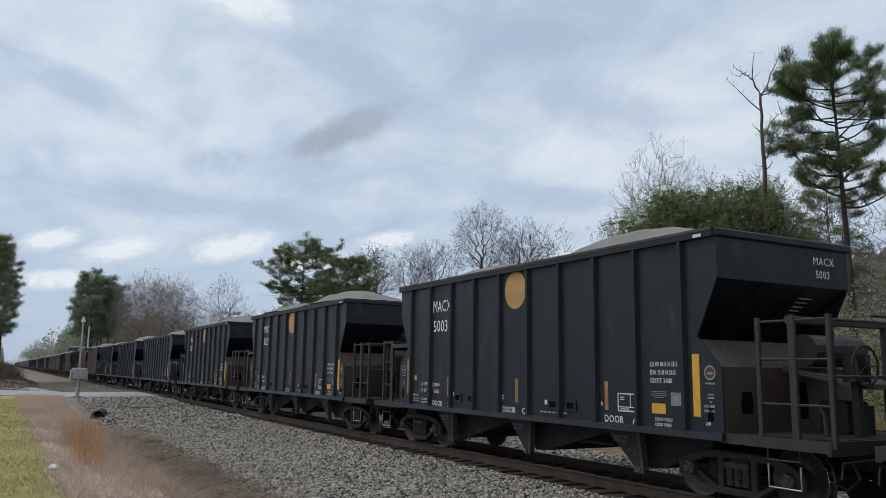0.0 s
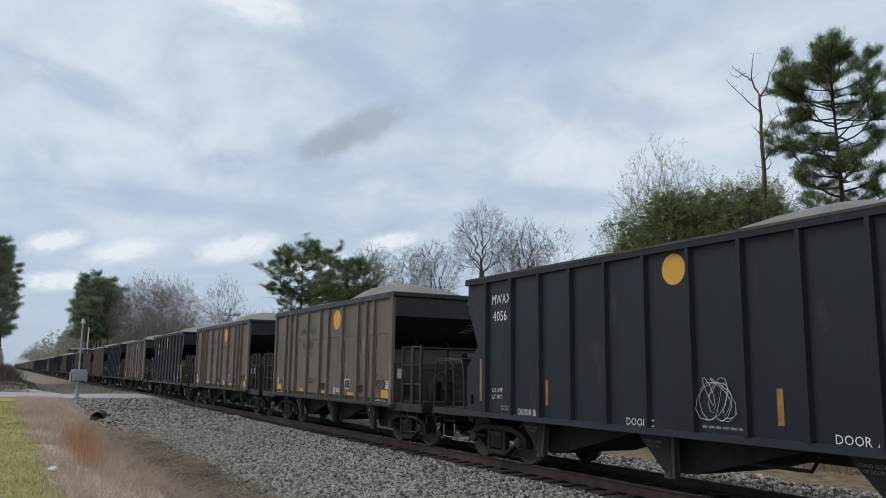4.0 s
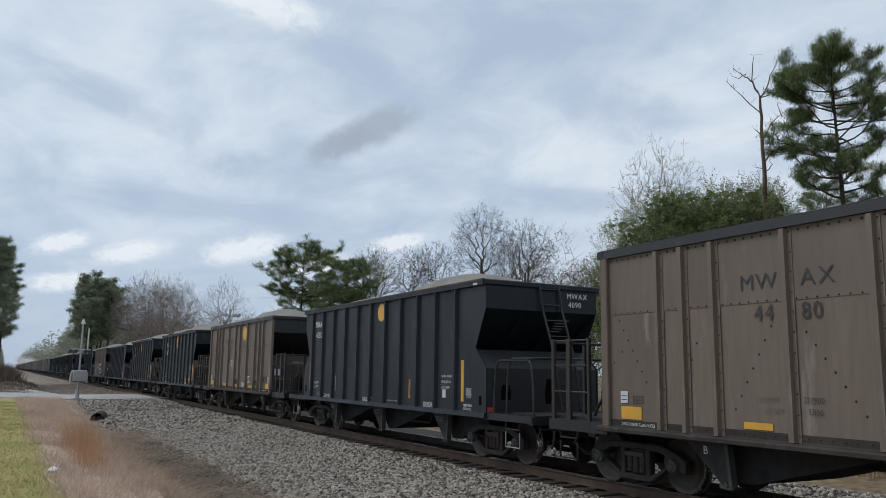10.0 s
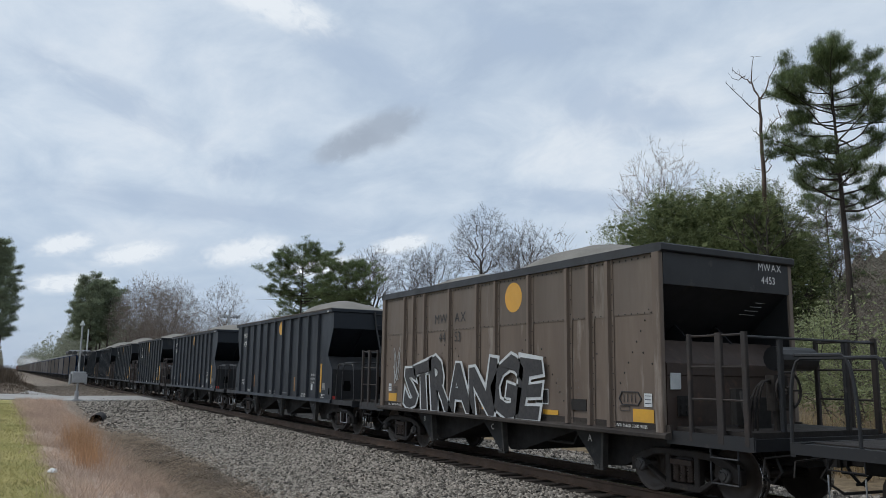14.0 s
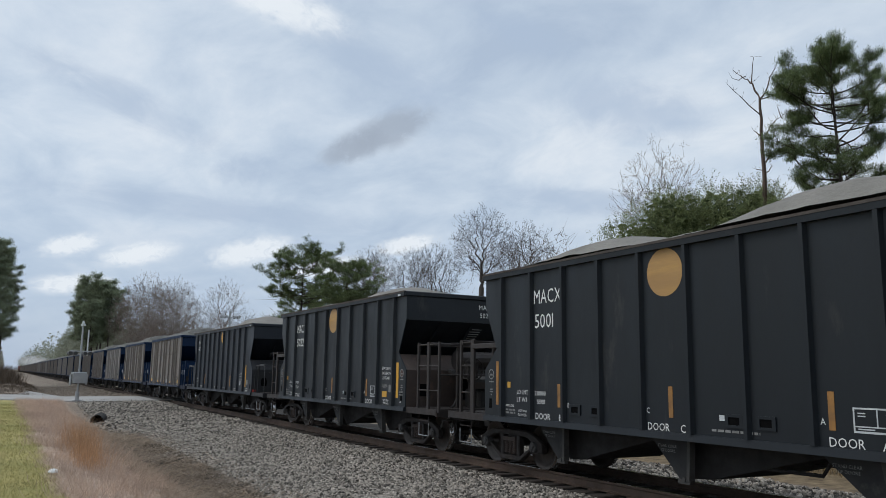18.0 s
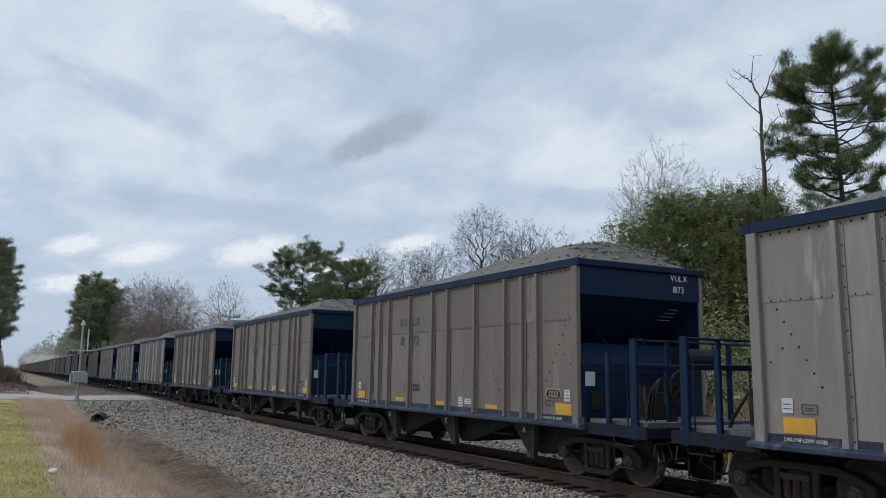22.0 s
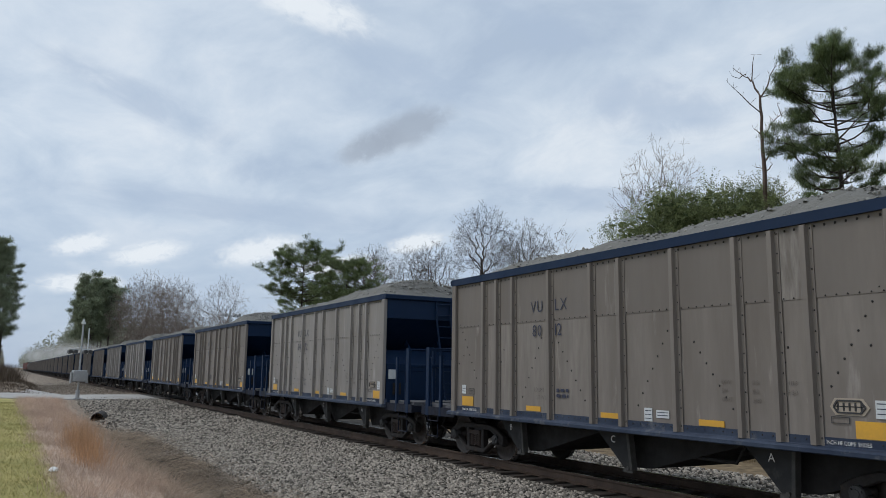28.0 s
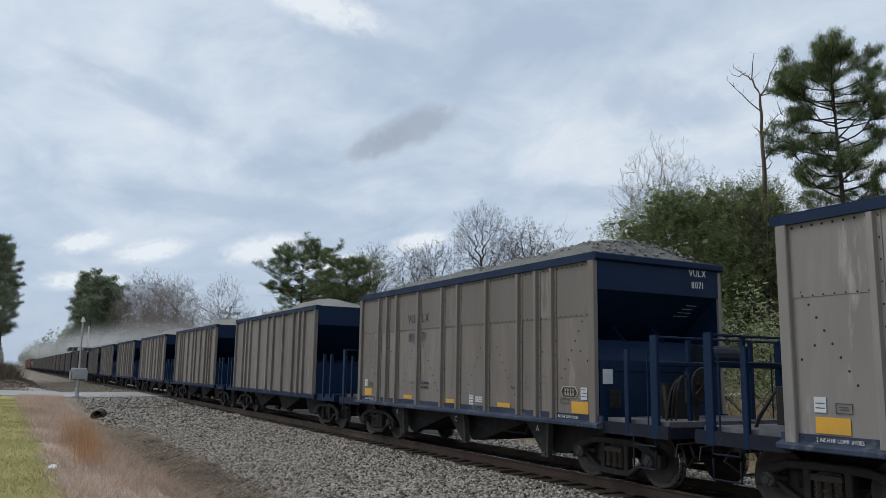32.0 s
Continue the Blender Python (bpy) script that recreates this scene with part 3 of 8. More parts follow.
def ground_material():
    """Mown turf beside the viewer, dry grass in the ditch, leaf litter beyond the track."""
    m = bpy.data.materials.new("ground_cover")
    m.use_nodes = True
    n, l = m.node_tree.nodes, m.node_tree.links
    b = n["Principled BSDF"]
    b.inputs["Roughness"].default_value = 0.95
    b.inputs["Specular IOR Level"].default_value = 0.15
    co = n.new("ShaderNodeTexCoord")
    sp = n.new("ShaderNodeSeparateXYZ")
    l.new(co.outputs["Object"], sp.inputs[0])

    def tex(s, d=5):
        t = n.new("ShaderNodeTexNoise")
        t.inputs["Scale"].default_value, t.inputs["Detail"].default_value = s, d
        l.new(co.outputs["Object"], t.inputs["Vector"])
        return t.outputs["Fac"]

    def ramp(f, stops):
        r = n.new("ShaderNodeValToRGB")
        for k, (at, c) in enumerate(stops):
            e = r.color_ramp.elements[k] if k < 2 else r.color_ramp.elements.new(at)
            e.position, e.color = at, (*c, 1)
        l.new(f, r.inputs[0])
        return r.outputs[0]

    def math_(op, a, c):
        x = n.new("ShaderNodeMath")
        x.operation = op
        for k, v in enumerate((a, c)):
            if isinstance(v, (int, float)):
                x.inputs[k].default_value = v
            else:
                l.new(v, x.inputs[k])
        return x.outputs[0]

    def rng(f, lo, hi):
        r = n.new("ShaderNodeMapRange")
        r.inputs[1].default_value, r.inputs[2].default_value = lo, hi
        l.new(f, r.inputs[0])
        return r.outputs[0]

    def mix(f, a, c):
        x = n.new("ShaderNodeMix")
        x.data_type = "RGBA"
        l.new(f, x.inputs[0])
        l.new(a, x.inputs[6])
        l.new(c, x.inputs[7])
        return x.outputs[2]

    edge = math_("ADD", sp.outputs["Y"], math_("MULTIPLY", math_("SUBTRACT", tex(0.8), 0.5), 1.2))
    turf = mix(rng(tex(0.5, 4), 0.42, 0.6), ramp(tex(9), [(0.3, (0.29, 0.255, 0.10)), (0.7, (0.47, 0.40, 0.17))]), ramp(tex(11), [(0.3, (0.20, 0.20, 0.07)), (0.7, (0.36, 0.33, 0.125))]))
    dry = ramp(tex(7), [(0.28, (0.27, 0.205, 0.165)), (0.55, (0.52, 0.40, 0.32)), (0.75, (0.68, 0.545, 0.45))])
    earth = ramp(tex(8, 8), [(0.3, (0.11, 0.088, 0.069)), (0.55, (0.27, 0.218, 0.172)), (0.75, (0.44, 0.37, 0.305))])
    col = mix(rng(edge, -9.98, -9.72), turf, dry)
    col = mix(rng(edge, -7.9, -7.2), col, earth)
    bank = math_("ADD", sp.outputs["X"], math_("MULTIPLY", math_("SUBTRACT", tex(0.5), 0.5), 9.0))
    col = mix(rng(bank, -62.0, -66.0), col, earth)
    litter = ramp(tex(3), [(0.3, (0.10, 0.075, 0.05)), (0.6, (0.23, 0.175, 0.11)), (0.8, (0.33, 0.26, 0.16))])
    col = mix(rng(edge, 6.5, 7.5), col, litter)
    l.new(col, b.inputs["Base Color"])
    bp = n.new("ShaderNodeBump")
    bp.inputs["Strength"].default_value, bp.inputs["Distance"].default_value = 0.9, 0.04
    l.new(tex(22, 6), bp.inputs["Height"])
    l.new(bp.outputs[0], b.inputs["Normal"])
    return m


def spaced(*runs):
    out = []
    for a, b, n in runs:
        out.extend(np.linspace(a, b, n, endpoint=False))
    out.append(runs[-1][1])
    return np.array(out)


GX = spaced((-4500, -600, 20), (-600, -120, 50), (-120, -45, 110), (-45, 2, 160), (2, 40, 20), (40, 2500, 12))
GYS = spaced((-3000, -60, 16), (-60, -14, 24), (-14, 6, 100), (6, 40, 30), (40, 3000, 16))
ground = new("ground", sheet("ground", GX, GYS, ground_z, ground_material()))
tagged(ground, "mown turf, dry ditch grass and leaf litter beside a railway", "ground", kind="structure")

bed_x = spaced((-900, -120, 60), (-120, -45, 150), (-45, 0, 300), (0, 60, 60))
bed_y = spaced((-7.2, -1.4, 56), (-1.4, 1.4, 10), (1.4, 7.6, 24))
ballast = new("ballast_bed", sheet("ballast_bed", bed_x, bed_y, ballast_z, BED))
tagged(ballast, "grey crushed stone ballast shoulder sloping from the track", "ballast", kind="structure")


def scatter_stones(name, n, x_rng, y_rng, size, zf, mat, seed, near_bias=1.0):
    """Angular stones: jittered cubes, turned at random, half sunk into their bed."""
    r = np.random.RandomState(seed)
    u = r.rand(n) ** near_bias
    x = x_rng[1] + (x_rng[0] - x_rng[1]) * u
    y = r.uniform(*y_rng, n)
    s = r.uniform(*size, n)
    cube = np.array([(a, b, c) for c in (-1, 1) for b in (-1, 1) for a in (-1, 1)], float)
    jit = cube[None] * r.uniform(0.45, 1.0, (n, 8, 3)) * np.stack([r.uniform(0.75, 1.3, n), r.uniform(0.6, 1.0, n), r.uniform(0.5, 0.85, n)], 1)[:, None, :]
    a, b = r.uniform(0, 2 * np.pi, n), r.uniform(-1.1, 1.1, n)
    ca, sa, cb, sb = np.cos(a), np.sin(a), np.cos(b), np.sin(b)
    X = jit[..., 0] * ca[:, None] - jit[..., 1] * sa[:, None]
    Y = jit[..., 0] * sa[:, None] + jit[..., 1] * ca[:, None]
    Y2 = Y * cb[:, None] - jit[..., 2] * sb[:, None]
    Z2 = Y * sb[:, None] + jit[..., 2] * cb[:, None]
    v = np.stack([X, Y2, Z2], -1) * s[:, None, None]
    v += np.stack([x, y, zf(x, y) + s * r.uniform(0.1, 0.75, n)], -1)[:, None, :]
    q = np.array([(4, 5, 7, 6), (0, 1, 5, 4), (2, 6, 7, 3), (0, 4, 6, 2), (1, 3, 7, 5)])
    f = (np.arange(n)[:, None, None] * 8 + q[None]).reshape(-1, 4)
    return raw_mesh(name, v.reshape(-1, 3), f, mat)


stones = new("ballast_stones", scatter_stones("ballast_stones", 84000, (-36, -4), (-5.85, -1.35), (0.015, 0.043), ballast_z, STONE, 5, 1.25))
tagged(stones, "loose angular grey ballast stones", "ballast stones", kind="stuff")
stones5 = new("soiled_stones", scatter_stones("soiled_stones", 12000, (-42, -7), (-7.1, -5.2), (0.010, 0.042), ballast_z, SOILED, 15, 1.2))
tagged(stones5, "brown soiled stones along the foot of the ballast", "stones", kind="stuff")
stones2 = new("ballast_stones", scatter_stones("ballast_stones", 10000, (-57, -33), (-6.8, -1.35), (0.035, 0.075), ballast_z, STONE, 6, 1.0))
tagged(stones2, "loose grey ballast stones near the crossing", "ballast stones", kind="stuff")
stones3 = new("ballast_stones", scatter_stones("ballast_stones", 8000, (-26, 2), (1.35, 6.8), (0.03, 0.06), ballast_z, STONE, 7, 1.0))
tagged(stones3, "loose grey ballast stones on the far shoulder", "ballast stones", kind="stuff")
stones4 = new("ditch_stones", scatter_stones("ditch_stones", 2200, (-34, -9), (-8.1, -6.7), (0.015, 0.04), lambda a, b: np.maximum(ground_z(a, b), np.where(b > -7.2, ballast_z(a, b), -9)), STONE, 8, 1.0))
tagged(stones4, "strayed ballast stones along the ditch edge", "stones", kind="stuff")

stones6 = new("bank_stones", scatter_stones("bank_stones", 9000, (-120, -64), (-7.4, -1.4), (0.04, 0.11), ballast_z, SOILED, 16, 1.0))
tagged(stones6, "brown soiled stones on the bank beyond the crossing", "stones", kind="stuff")

# rails: head, web and foot
rail_poly = [(-0.07, -0.185), (0.07, -0.185), (0.07, -0.172), (0.012, -0.155), (0.010, -0.05), (0.036, -0.036), (0.036, -0.006), (0.028, 0.0), (-0.028, 0.0), (-0.036, -0.006), (-0.036, -0.036), (-0.010, -0.05), (-0.012, -0.155), (-0.07, -0.172)]
track = thing("railway_track", "rusty steel rails on dark timber ties in grey ballast", "railway track")
track["kind"] = "structure"
for side in (-0.754, 0.754):
    ms = Mesh()
    ms.prism_x([(side + a, b) for a, b in rail_poly], -900, 60)
    part("rail", ms, RAILM, track, "rusty steel rail")
    ms = Mesh()
    ms.box(-900, 60, side - 0.024, side + 0.024, 0.0005, 0.002)
    part("running_surface", ms, TREAD, track, "polished rail head")
tie_ms = Mesh().soft_box(-0.115, 0.115, -1.3, 1.3, -0.36, -0.187, 0.015).mesh("tie", TIE)
plate_ms = Mesh().soft_box(-0.10, 0.10, -0.18, 0.18, -0.189, -0.178, 0.004).mesh("tie_plate", RAILM)
r_tie = random.Random(11)
for k in range(175):
    x = 2.0 - 0.535 * k
    if -64.5 < x < -55.5:
        continue
    t_ob = part("tie", tie_ms, None, track)
    t_ob.matrix_basis = pose(x + r_tie.uniform(-0.03, 0.03), r_tie.uniform(-0.03, 0.03), r_tie.uniform(-0.012, 0.008), r_tie.uniform(-0.6, 0.6), 0, r_tie.uniform(-1.2, 1.2))
    if k < 75:
        part("tie_plate", plate_ms, None, track).matrix_basis = pose(x, -0.754, 0.002)
far_ties = Mesh()
for k in range(540):
    x = 2.0 - 0.535 * (175 + k)
    far_ties.box(x - 0.115, x + 0.115, -1.3, 1.3, -0.36, -0.187)
tagged(part("tie_row", far_ties, TIE, track), kind="stuff")

# road and its crossing
RY = [-60, -40, -25, -16, -11, -7, -4, -1.62]
near_x = [-61.0, -60.5, -59.5, -58.5, -57.6, -54.2, -54.6, -55.4]
far_x = [-122, -114, -108, -104, -100, -63.6, -64.0, -64.4]
road = Mesh()
top = []
for j, y in enumerate(RY):
    zz = 0.03 if y < -11 else 0.0
    top += [(near_x[j], y, zz), (far_x[j], y, zz)]
n_t = len(top)
road.add(top + [(x, y, z - 0.4) for x, y, z in top], [(2 * j, 2 * j + 1, 2 * j + 3, 2 * j + 2) for j in range(len(RY) - 1)] + [(2 * j + n_t, 2 * j, 2 * j + 2, 2 * j + 2 + n_t) for j in range(len(RY) - 1)] + [(2 * j + 1, 2 * j + 1 + n_t, 2 * j + 3 + n_t, 2 * j + 3) for j in range(len(RY) - 1)])
rd = new("road", road.mesh("road", ROADM))
tagged(rd, "worn pale grey asphalt road meeting the level crossing", "road", kind="structure")
rd2 = new("road", Mesh().box(-64.4, -55.6, 1.62, 60, -0.4, 0.0).mesh("road", ROADM))
tagged(rd2, "worn pale grey asphalt road beyond the track", "road", kind="structure")
xing = thing("level_crossing", "dark rubber crossing panels between worn rails", "level crossing")
xing["kind"] = "structure"
for y0, y1 in ((-1.6, -0.86), (-0.64, 0.64), (0.86, 1.6)):
    for k in range(4):
        part("panel", Mesh().soft_box(-64.4 + 2.2 * k, -62.22 + 2.2 * k, y0, y1, -0.2, -0.006, 0.02), PLANK, xing)

# steel culvert mouth in the ditch bank, blackened to paint the shade inside
culvert = thing("culvert_pipe", "culvert pipe mouth in the ditch bank, its inner shade painted black", "culvert")
ms = Mesh()
n_c = 18
prof = [(0.29, 0.0), (0.29, 2.4), (0.265, 2.4), (0.265, 0.0), (0.29, 0.0)]
ms.add([(-c, r * math.cos(2 * math.pi * i / n_c), r * math.sin(2 * math.pi * i / n_c)) for r, c in prof for i in range(n_c)],
       [(j * n_c + i, j * n_c + (i + 1) % n_c, (j + 1) * n_c + (i + 1) % n_c, (j + 1) * n_c + i) for j in range(4) for i in range(n_c)])
part("pipe", ms, PIPE, culvert)
# added black disc closing the pipe, so that its depth looks unlit
part("back_plate", Mesh().tube((-2.3, 0, 0), (-2.38, 0, 0), 0.28, n=n_c), PIPE, culvert)
culvert.matrix_basis = pose(-41.4, -6.66, -0.50, 0, 0, -10)


# ---------------------------------------------------------------- hopper cars
SIDE = 1.55


def lathe_wheel(ms, y, s):
    """One wheel: hub, dished plate and rim with its flange; s is the outward side."""
    ms.lathe_y([(0.09, y - s * 0.09), (0.12, y - s * 0.02), (0.12, y + s * 0.05), (0.20, y + s * 0.02), (0.36, y - s * 0.01), (0.39, y + s * 0.045), (0.452, y + s * 0.05)], 0, 0, 16)
    ms.lathe_y([(0.462, y - s * 0.055), (0.485, y - s * 0.07), (0.487, y - s * 0.085), (0.46, y - s * 0.095), (0.39, y - s * 0.09), (0.36, y - s * 0.04), (0.20, y - s * 0.03), (0.09, y - s * 0.09)], 0, 0, 16)


def wheel_meshes():
    ms = Mesh()
    for s in (-1, 1):
        lathe_wheel(ms, s * 0.78, s)
    ms.tube((0, -1.0, 0), (0, 1.0, 0), 0.075, n=10)
    tread = Mesh()
    for s in (-1, 1):
        tread.lathe_y([(0.452, s * 0.83), (0.4575, s * 0.825), (0.458, s * 0.73), (0.462, s * 0.725)], 0, 0, 16)
    return ms.mesh("wheelset", WHEELM, True), tread.mesh("tread", TREAD, True)


WHEELSET_ME, TREAD_ME = wheel_meshes()


def sideframe_mesh():
    """A cast frame: a plate of cells with two windows and the spring opening left out."""
    st = [(-1.16, 0.34, 0.40, 0.48, 0.55), (-1.02, 0.36, 0.44, 0.52, 0.63), (-0.85, 0.44, 0.49, 0.53, 0.70), (-0.62, 0.29, 0.37, 0.635, 0.76), (-0.36, 0.13, 0.235, 0.655, 0.77), (-0.25, 0.13, 0.235, 0.655, 0.77)]
    st += [(-x, *z) for x, *z in reversed(st)]
    keep = {(i, j) for i in range(11) for j in range(3)} - {(2, 1), (3, 1), (5, 1), (7, 1), (8, 1)}
    ms = Mesh()
    y0, y1 = -1.07, -0.93
    idx = lambda i, j, k: k * 48 + i * 4 + j
    vs = [(x, y, z) for y in (y0, y1) for x, *zs in st for z in zs]
    fs = []
    for i, j in keep:
        fs.append((idx(i, j, 0), idx(i + 1, j, 0), idx(i + 1, j + 1, 0), idx(i, j + 1, 0)))
        fs.append((idx(i, j, 1), idx(i, j + 1, 1), idx(i + 1, j + 1, 1), idx(i + 1, j, 1)))
        for (di, dj), (a, b) in (((0, -1), ((i, j), (i + 1, j))), ((0, 1), ((i + 1, j + 1), (i, j + 1))), ((-1, 0), ((i, j + 1), (i, j))), ((1, 0), ((i + 1, j), (i + 1, j + 1)))):
            if (i + di, j + dj) not in keep:
                fs.append((idx(*a, 0), idx(*a, 1), idx(*b, 1), idx(*b, 0)))
    ms.add(vs, fs)
    me = ms.mesh("sideframe", STEEL)
    bm = bmesh.new()
    bm.from_mesh(me)
    bmesh.ops.delete(bm, geom=[v for v in bm.verts if not v.link_faces], context="VERTS")
    bmesh.ops.recalc_face_normals(bm, faces=bm.faces)
    bmesh.ops.bevel(bm, geom=[e for e in bm.edges if e.calc_face_angle(0) > 1.0], offset=0.018, segments=1, affect="EDGES")
    bm.to_mesh(me)
    bm.free()
    return me


def spring_mesh():
    ms = Mesh()
    for sx in (-0.15, 0.0, 0.15):
        for k in range(6):
            z = 0.285 + 0.042 * k
            ms.tube((sx, -1.02, z), (sx, -1.02, z + 0.024), 0.066, n=9)
        ms.tube((sx, -1.02, 0.27), (sx, -1.02, 0.53), 0.045, n=6)
    ms.box(-0.23, 0.23, -1.09, -0.9, 0.53, 0.61)
    return ms.mesh("spring_nest", SPRINGM)


def cap_mesh():
    ms = Mesh()
    ms.lathe_y([(0.0, -1.15), (0.055, -1.15), (0.06, -1.135), (0.10, -1.13), (0.115, -1.11), (0.115, -0.98)], 0, 0, 14)
    for k in range(3):
        a = 2 * math.pi * k / 3 + 0.4
        ms.tube((0.08 * math.cos(a), -1.15, 0.08 * math.sin(a)), (0.08 * math.cos(a), -1.12, 0.08 * math.sin(a)), 0.018, n=6)
    return ms.mesh("bearing_cap", CAPM)


SIDEFRAME_ME, SPRING_ME, CAP_ME = sideframe_mesh(), spring_mesh(), cap_mesh()
BOLSTER_ME = Mesh().soft_box(-0.18, 0.18, -1.0, 1.0, 0.42, 0.66, 0.04).mesh("bolster", STEEL)
BRAKE_ME = Mesh().box(-0.62, -0.52, -0.8, 0.8, 0.36, 0.46).mesh("brake_beam", UNDER)
FARWHEEL_ME = Mesh().lathe_y([(0.0, -0.83), (0.458, -0.83), (0.458, -0.70), (0.0, -0.70)], 0, 0, 12).lathe_y([(0.0, 0.70), (0.458, 0.70), (0.458, 0.83), (0.0, 0.83)], 0, 0, 12).tube((0, -0.75, 0), (0, 0.75, 0), 0.08, n=5).mesh("wheelset", WHEELM, False)
TURN = Matrix.Rotation(math.pi, 4, "Z")
AXLE = 0.90


def add_truck(car, x, far=False):
    """Two wheelsets in cast sideframes with springs and a bolster."""
    truck = part("truck", BOLSTER_ME, None, car, "rusty cast steel truck")
    truck.matrix_basis = Matrix.Translation((x, 0, 0))
    for m in (Matrix(), TURN):
        part("sideframe", SIDEFRAME_ME, None, truck).matrix_basis = m
        if not far:
            tagged(part("spring_nest", SPRING_ME, None, truck), kind="stuff").matrix_basis = m
    if not far:
        part("brake_beam", BRAKE_ME, None, truck)
    for s in (-1, 1):
        w = part("wheelset", FARWHEEL_ME if far else WHEELSET_ME, None, truck, "worn steel wheelset with bright treads")
        w.matrix_parent_inverse = Matrix.Translation((s * AXLE, 0, 0.458))
        w["axle"] = 1
        if not far:
            part("bearing_cap", CAP_ME, None, truck).matrix_basis = Matrix.Translation((s * AXLE, 0, 0.458))
    return truck


def tread_into_wheels():
    """The bright running surface is a second material of the wheelset's own mesh."""
    me = WHEELSET_ME
    k = len(me.vertices)
    vs = [v.co[:] for v in me.vertices] + [v.co[:] for v in TREAD_ME.vertices]
    fs = [tuple(p.vertices) for p in me.polygons] + [tuple(i + k for i in p.vertices) for p in TREAD_ME.polygons]
    n0 = len(me.polygons)
    me.clear_geometry()
    me.from_pydata(vs, [], fs)
    me.materials.append(TREAD)
    me.polygons.foreach_set("use_smooth", [True] * len(fs))
    me.polygons.foreach_set("material_index", [0] * n0 + [1] * (len(fs) - n0))
    me.update()


tread_into_wheels()


def rivets_into(ms, pts, y, r=0.016, plane="side"):
    for x, z in pts:
        n = 6
        ring = [(x + r * math.cos(2 * math.pi * i / n), y, z + r * math.sin(2 * math.pi * i / n)) for i in range(n)]
        ms.add(ring + [(x, y - 0.018, z)], [((i + 1) % n, i, n) for i in range(n)])


def hopper_into(ms, x, w_top, x_tip, y_half):
    """A discharge hopper: a funnel with a steep front plate."""
    poly = [(x, 0.97), (x + w_top, 0.97), (x + w_top, 0.90 if w_top > 2.5 else 0.78), (x_tip + 0.36, 0.35), (x_tip, 0.33)]
    ms.prism(poly, -y_half, y_half)


def gusset_mesh(x, x_tip, side):
    y = side * 1.22
    ms = Mesh().prism([(x - 0.02, 0.96), (x + 0.86, 0.96), (x_tip + 0.18, 0.32), (x_tip - 0.02, 0.32)], min(y, y - side * 0.02), max(y, y - side * 0.02))
    return ms


def gusset_edge_mesh(x, x_tip, side):
    """The turned edge down the back of a gusset and the latch at its foot."""
    y = side * 1.22
    ms = Mesh().prism([(x + 0.84, 0.96), (x + 0.90, 0.96), (x_tip + 0.22, 0.32), (x_tip + 0.16, 0.32)], y - 0.06, y + 0.06)
    ms.prism([(x_tip - 0.04, 0.27), (x_tip + 0.20, 0.27), (x_tip + 0.24, 0.33), (x_tip - 0.03, 0.335)], y - 0.04, y + 0.04)
    ms.tube((x_tip + 0.1, y - 0.06, 0.34), (x_tip + 0.1, y + 0.06, 0.34), 0.035, n=8)
    return ms


def coupler_mesh(s, x0, x1):
    """Draft sill, shank and knuckle, reaching from x0 to the pulling face x1 at the end s."""
    ms = Mesh()
    ms.soft_box(min(s * x0, s * (x1 - 0.45)), max(s * x0, s * (x1 - 0.45)), -0.22, 0.22, 0.62, 0.98, 0.02)
    ms.box(min(s * (x1 - 0.5), s * (x1 - 0.12)), max(s * (x1 - 0.5), s * (x1 - 0.12)), -0.08, 0.08, 0.72, 0.92)
    a, b = sorted((s * (x1 - 0.16), s * (x1 + 0.10)))
    ms.soft_box(a, b, -0.20 * s - 0.06, -0.20 * s + 0.18, 0.68, 0.96, 0.03)
    a, b = sorted((s * (x1 - 0.16), s * (x1 + 0.02)))
    ms.box(a, b, 0.12 * s - 0.06, 0.12 * s + 0.06, 0.70, 0.94)
    return ms


def hose_mesh(s, x1):
    pts = [(s * (x1 - 0.25), 0.35, 0.75), (s * (x1 - 0.15), 0.36, 0.55), (s * (x1 - 0.02), 0.36, 0.42), (s * (x1 + 0.08), 0.36, 0.40)]
    return Mesh().pipe(pts, 0.025, 6)


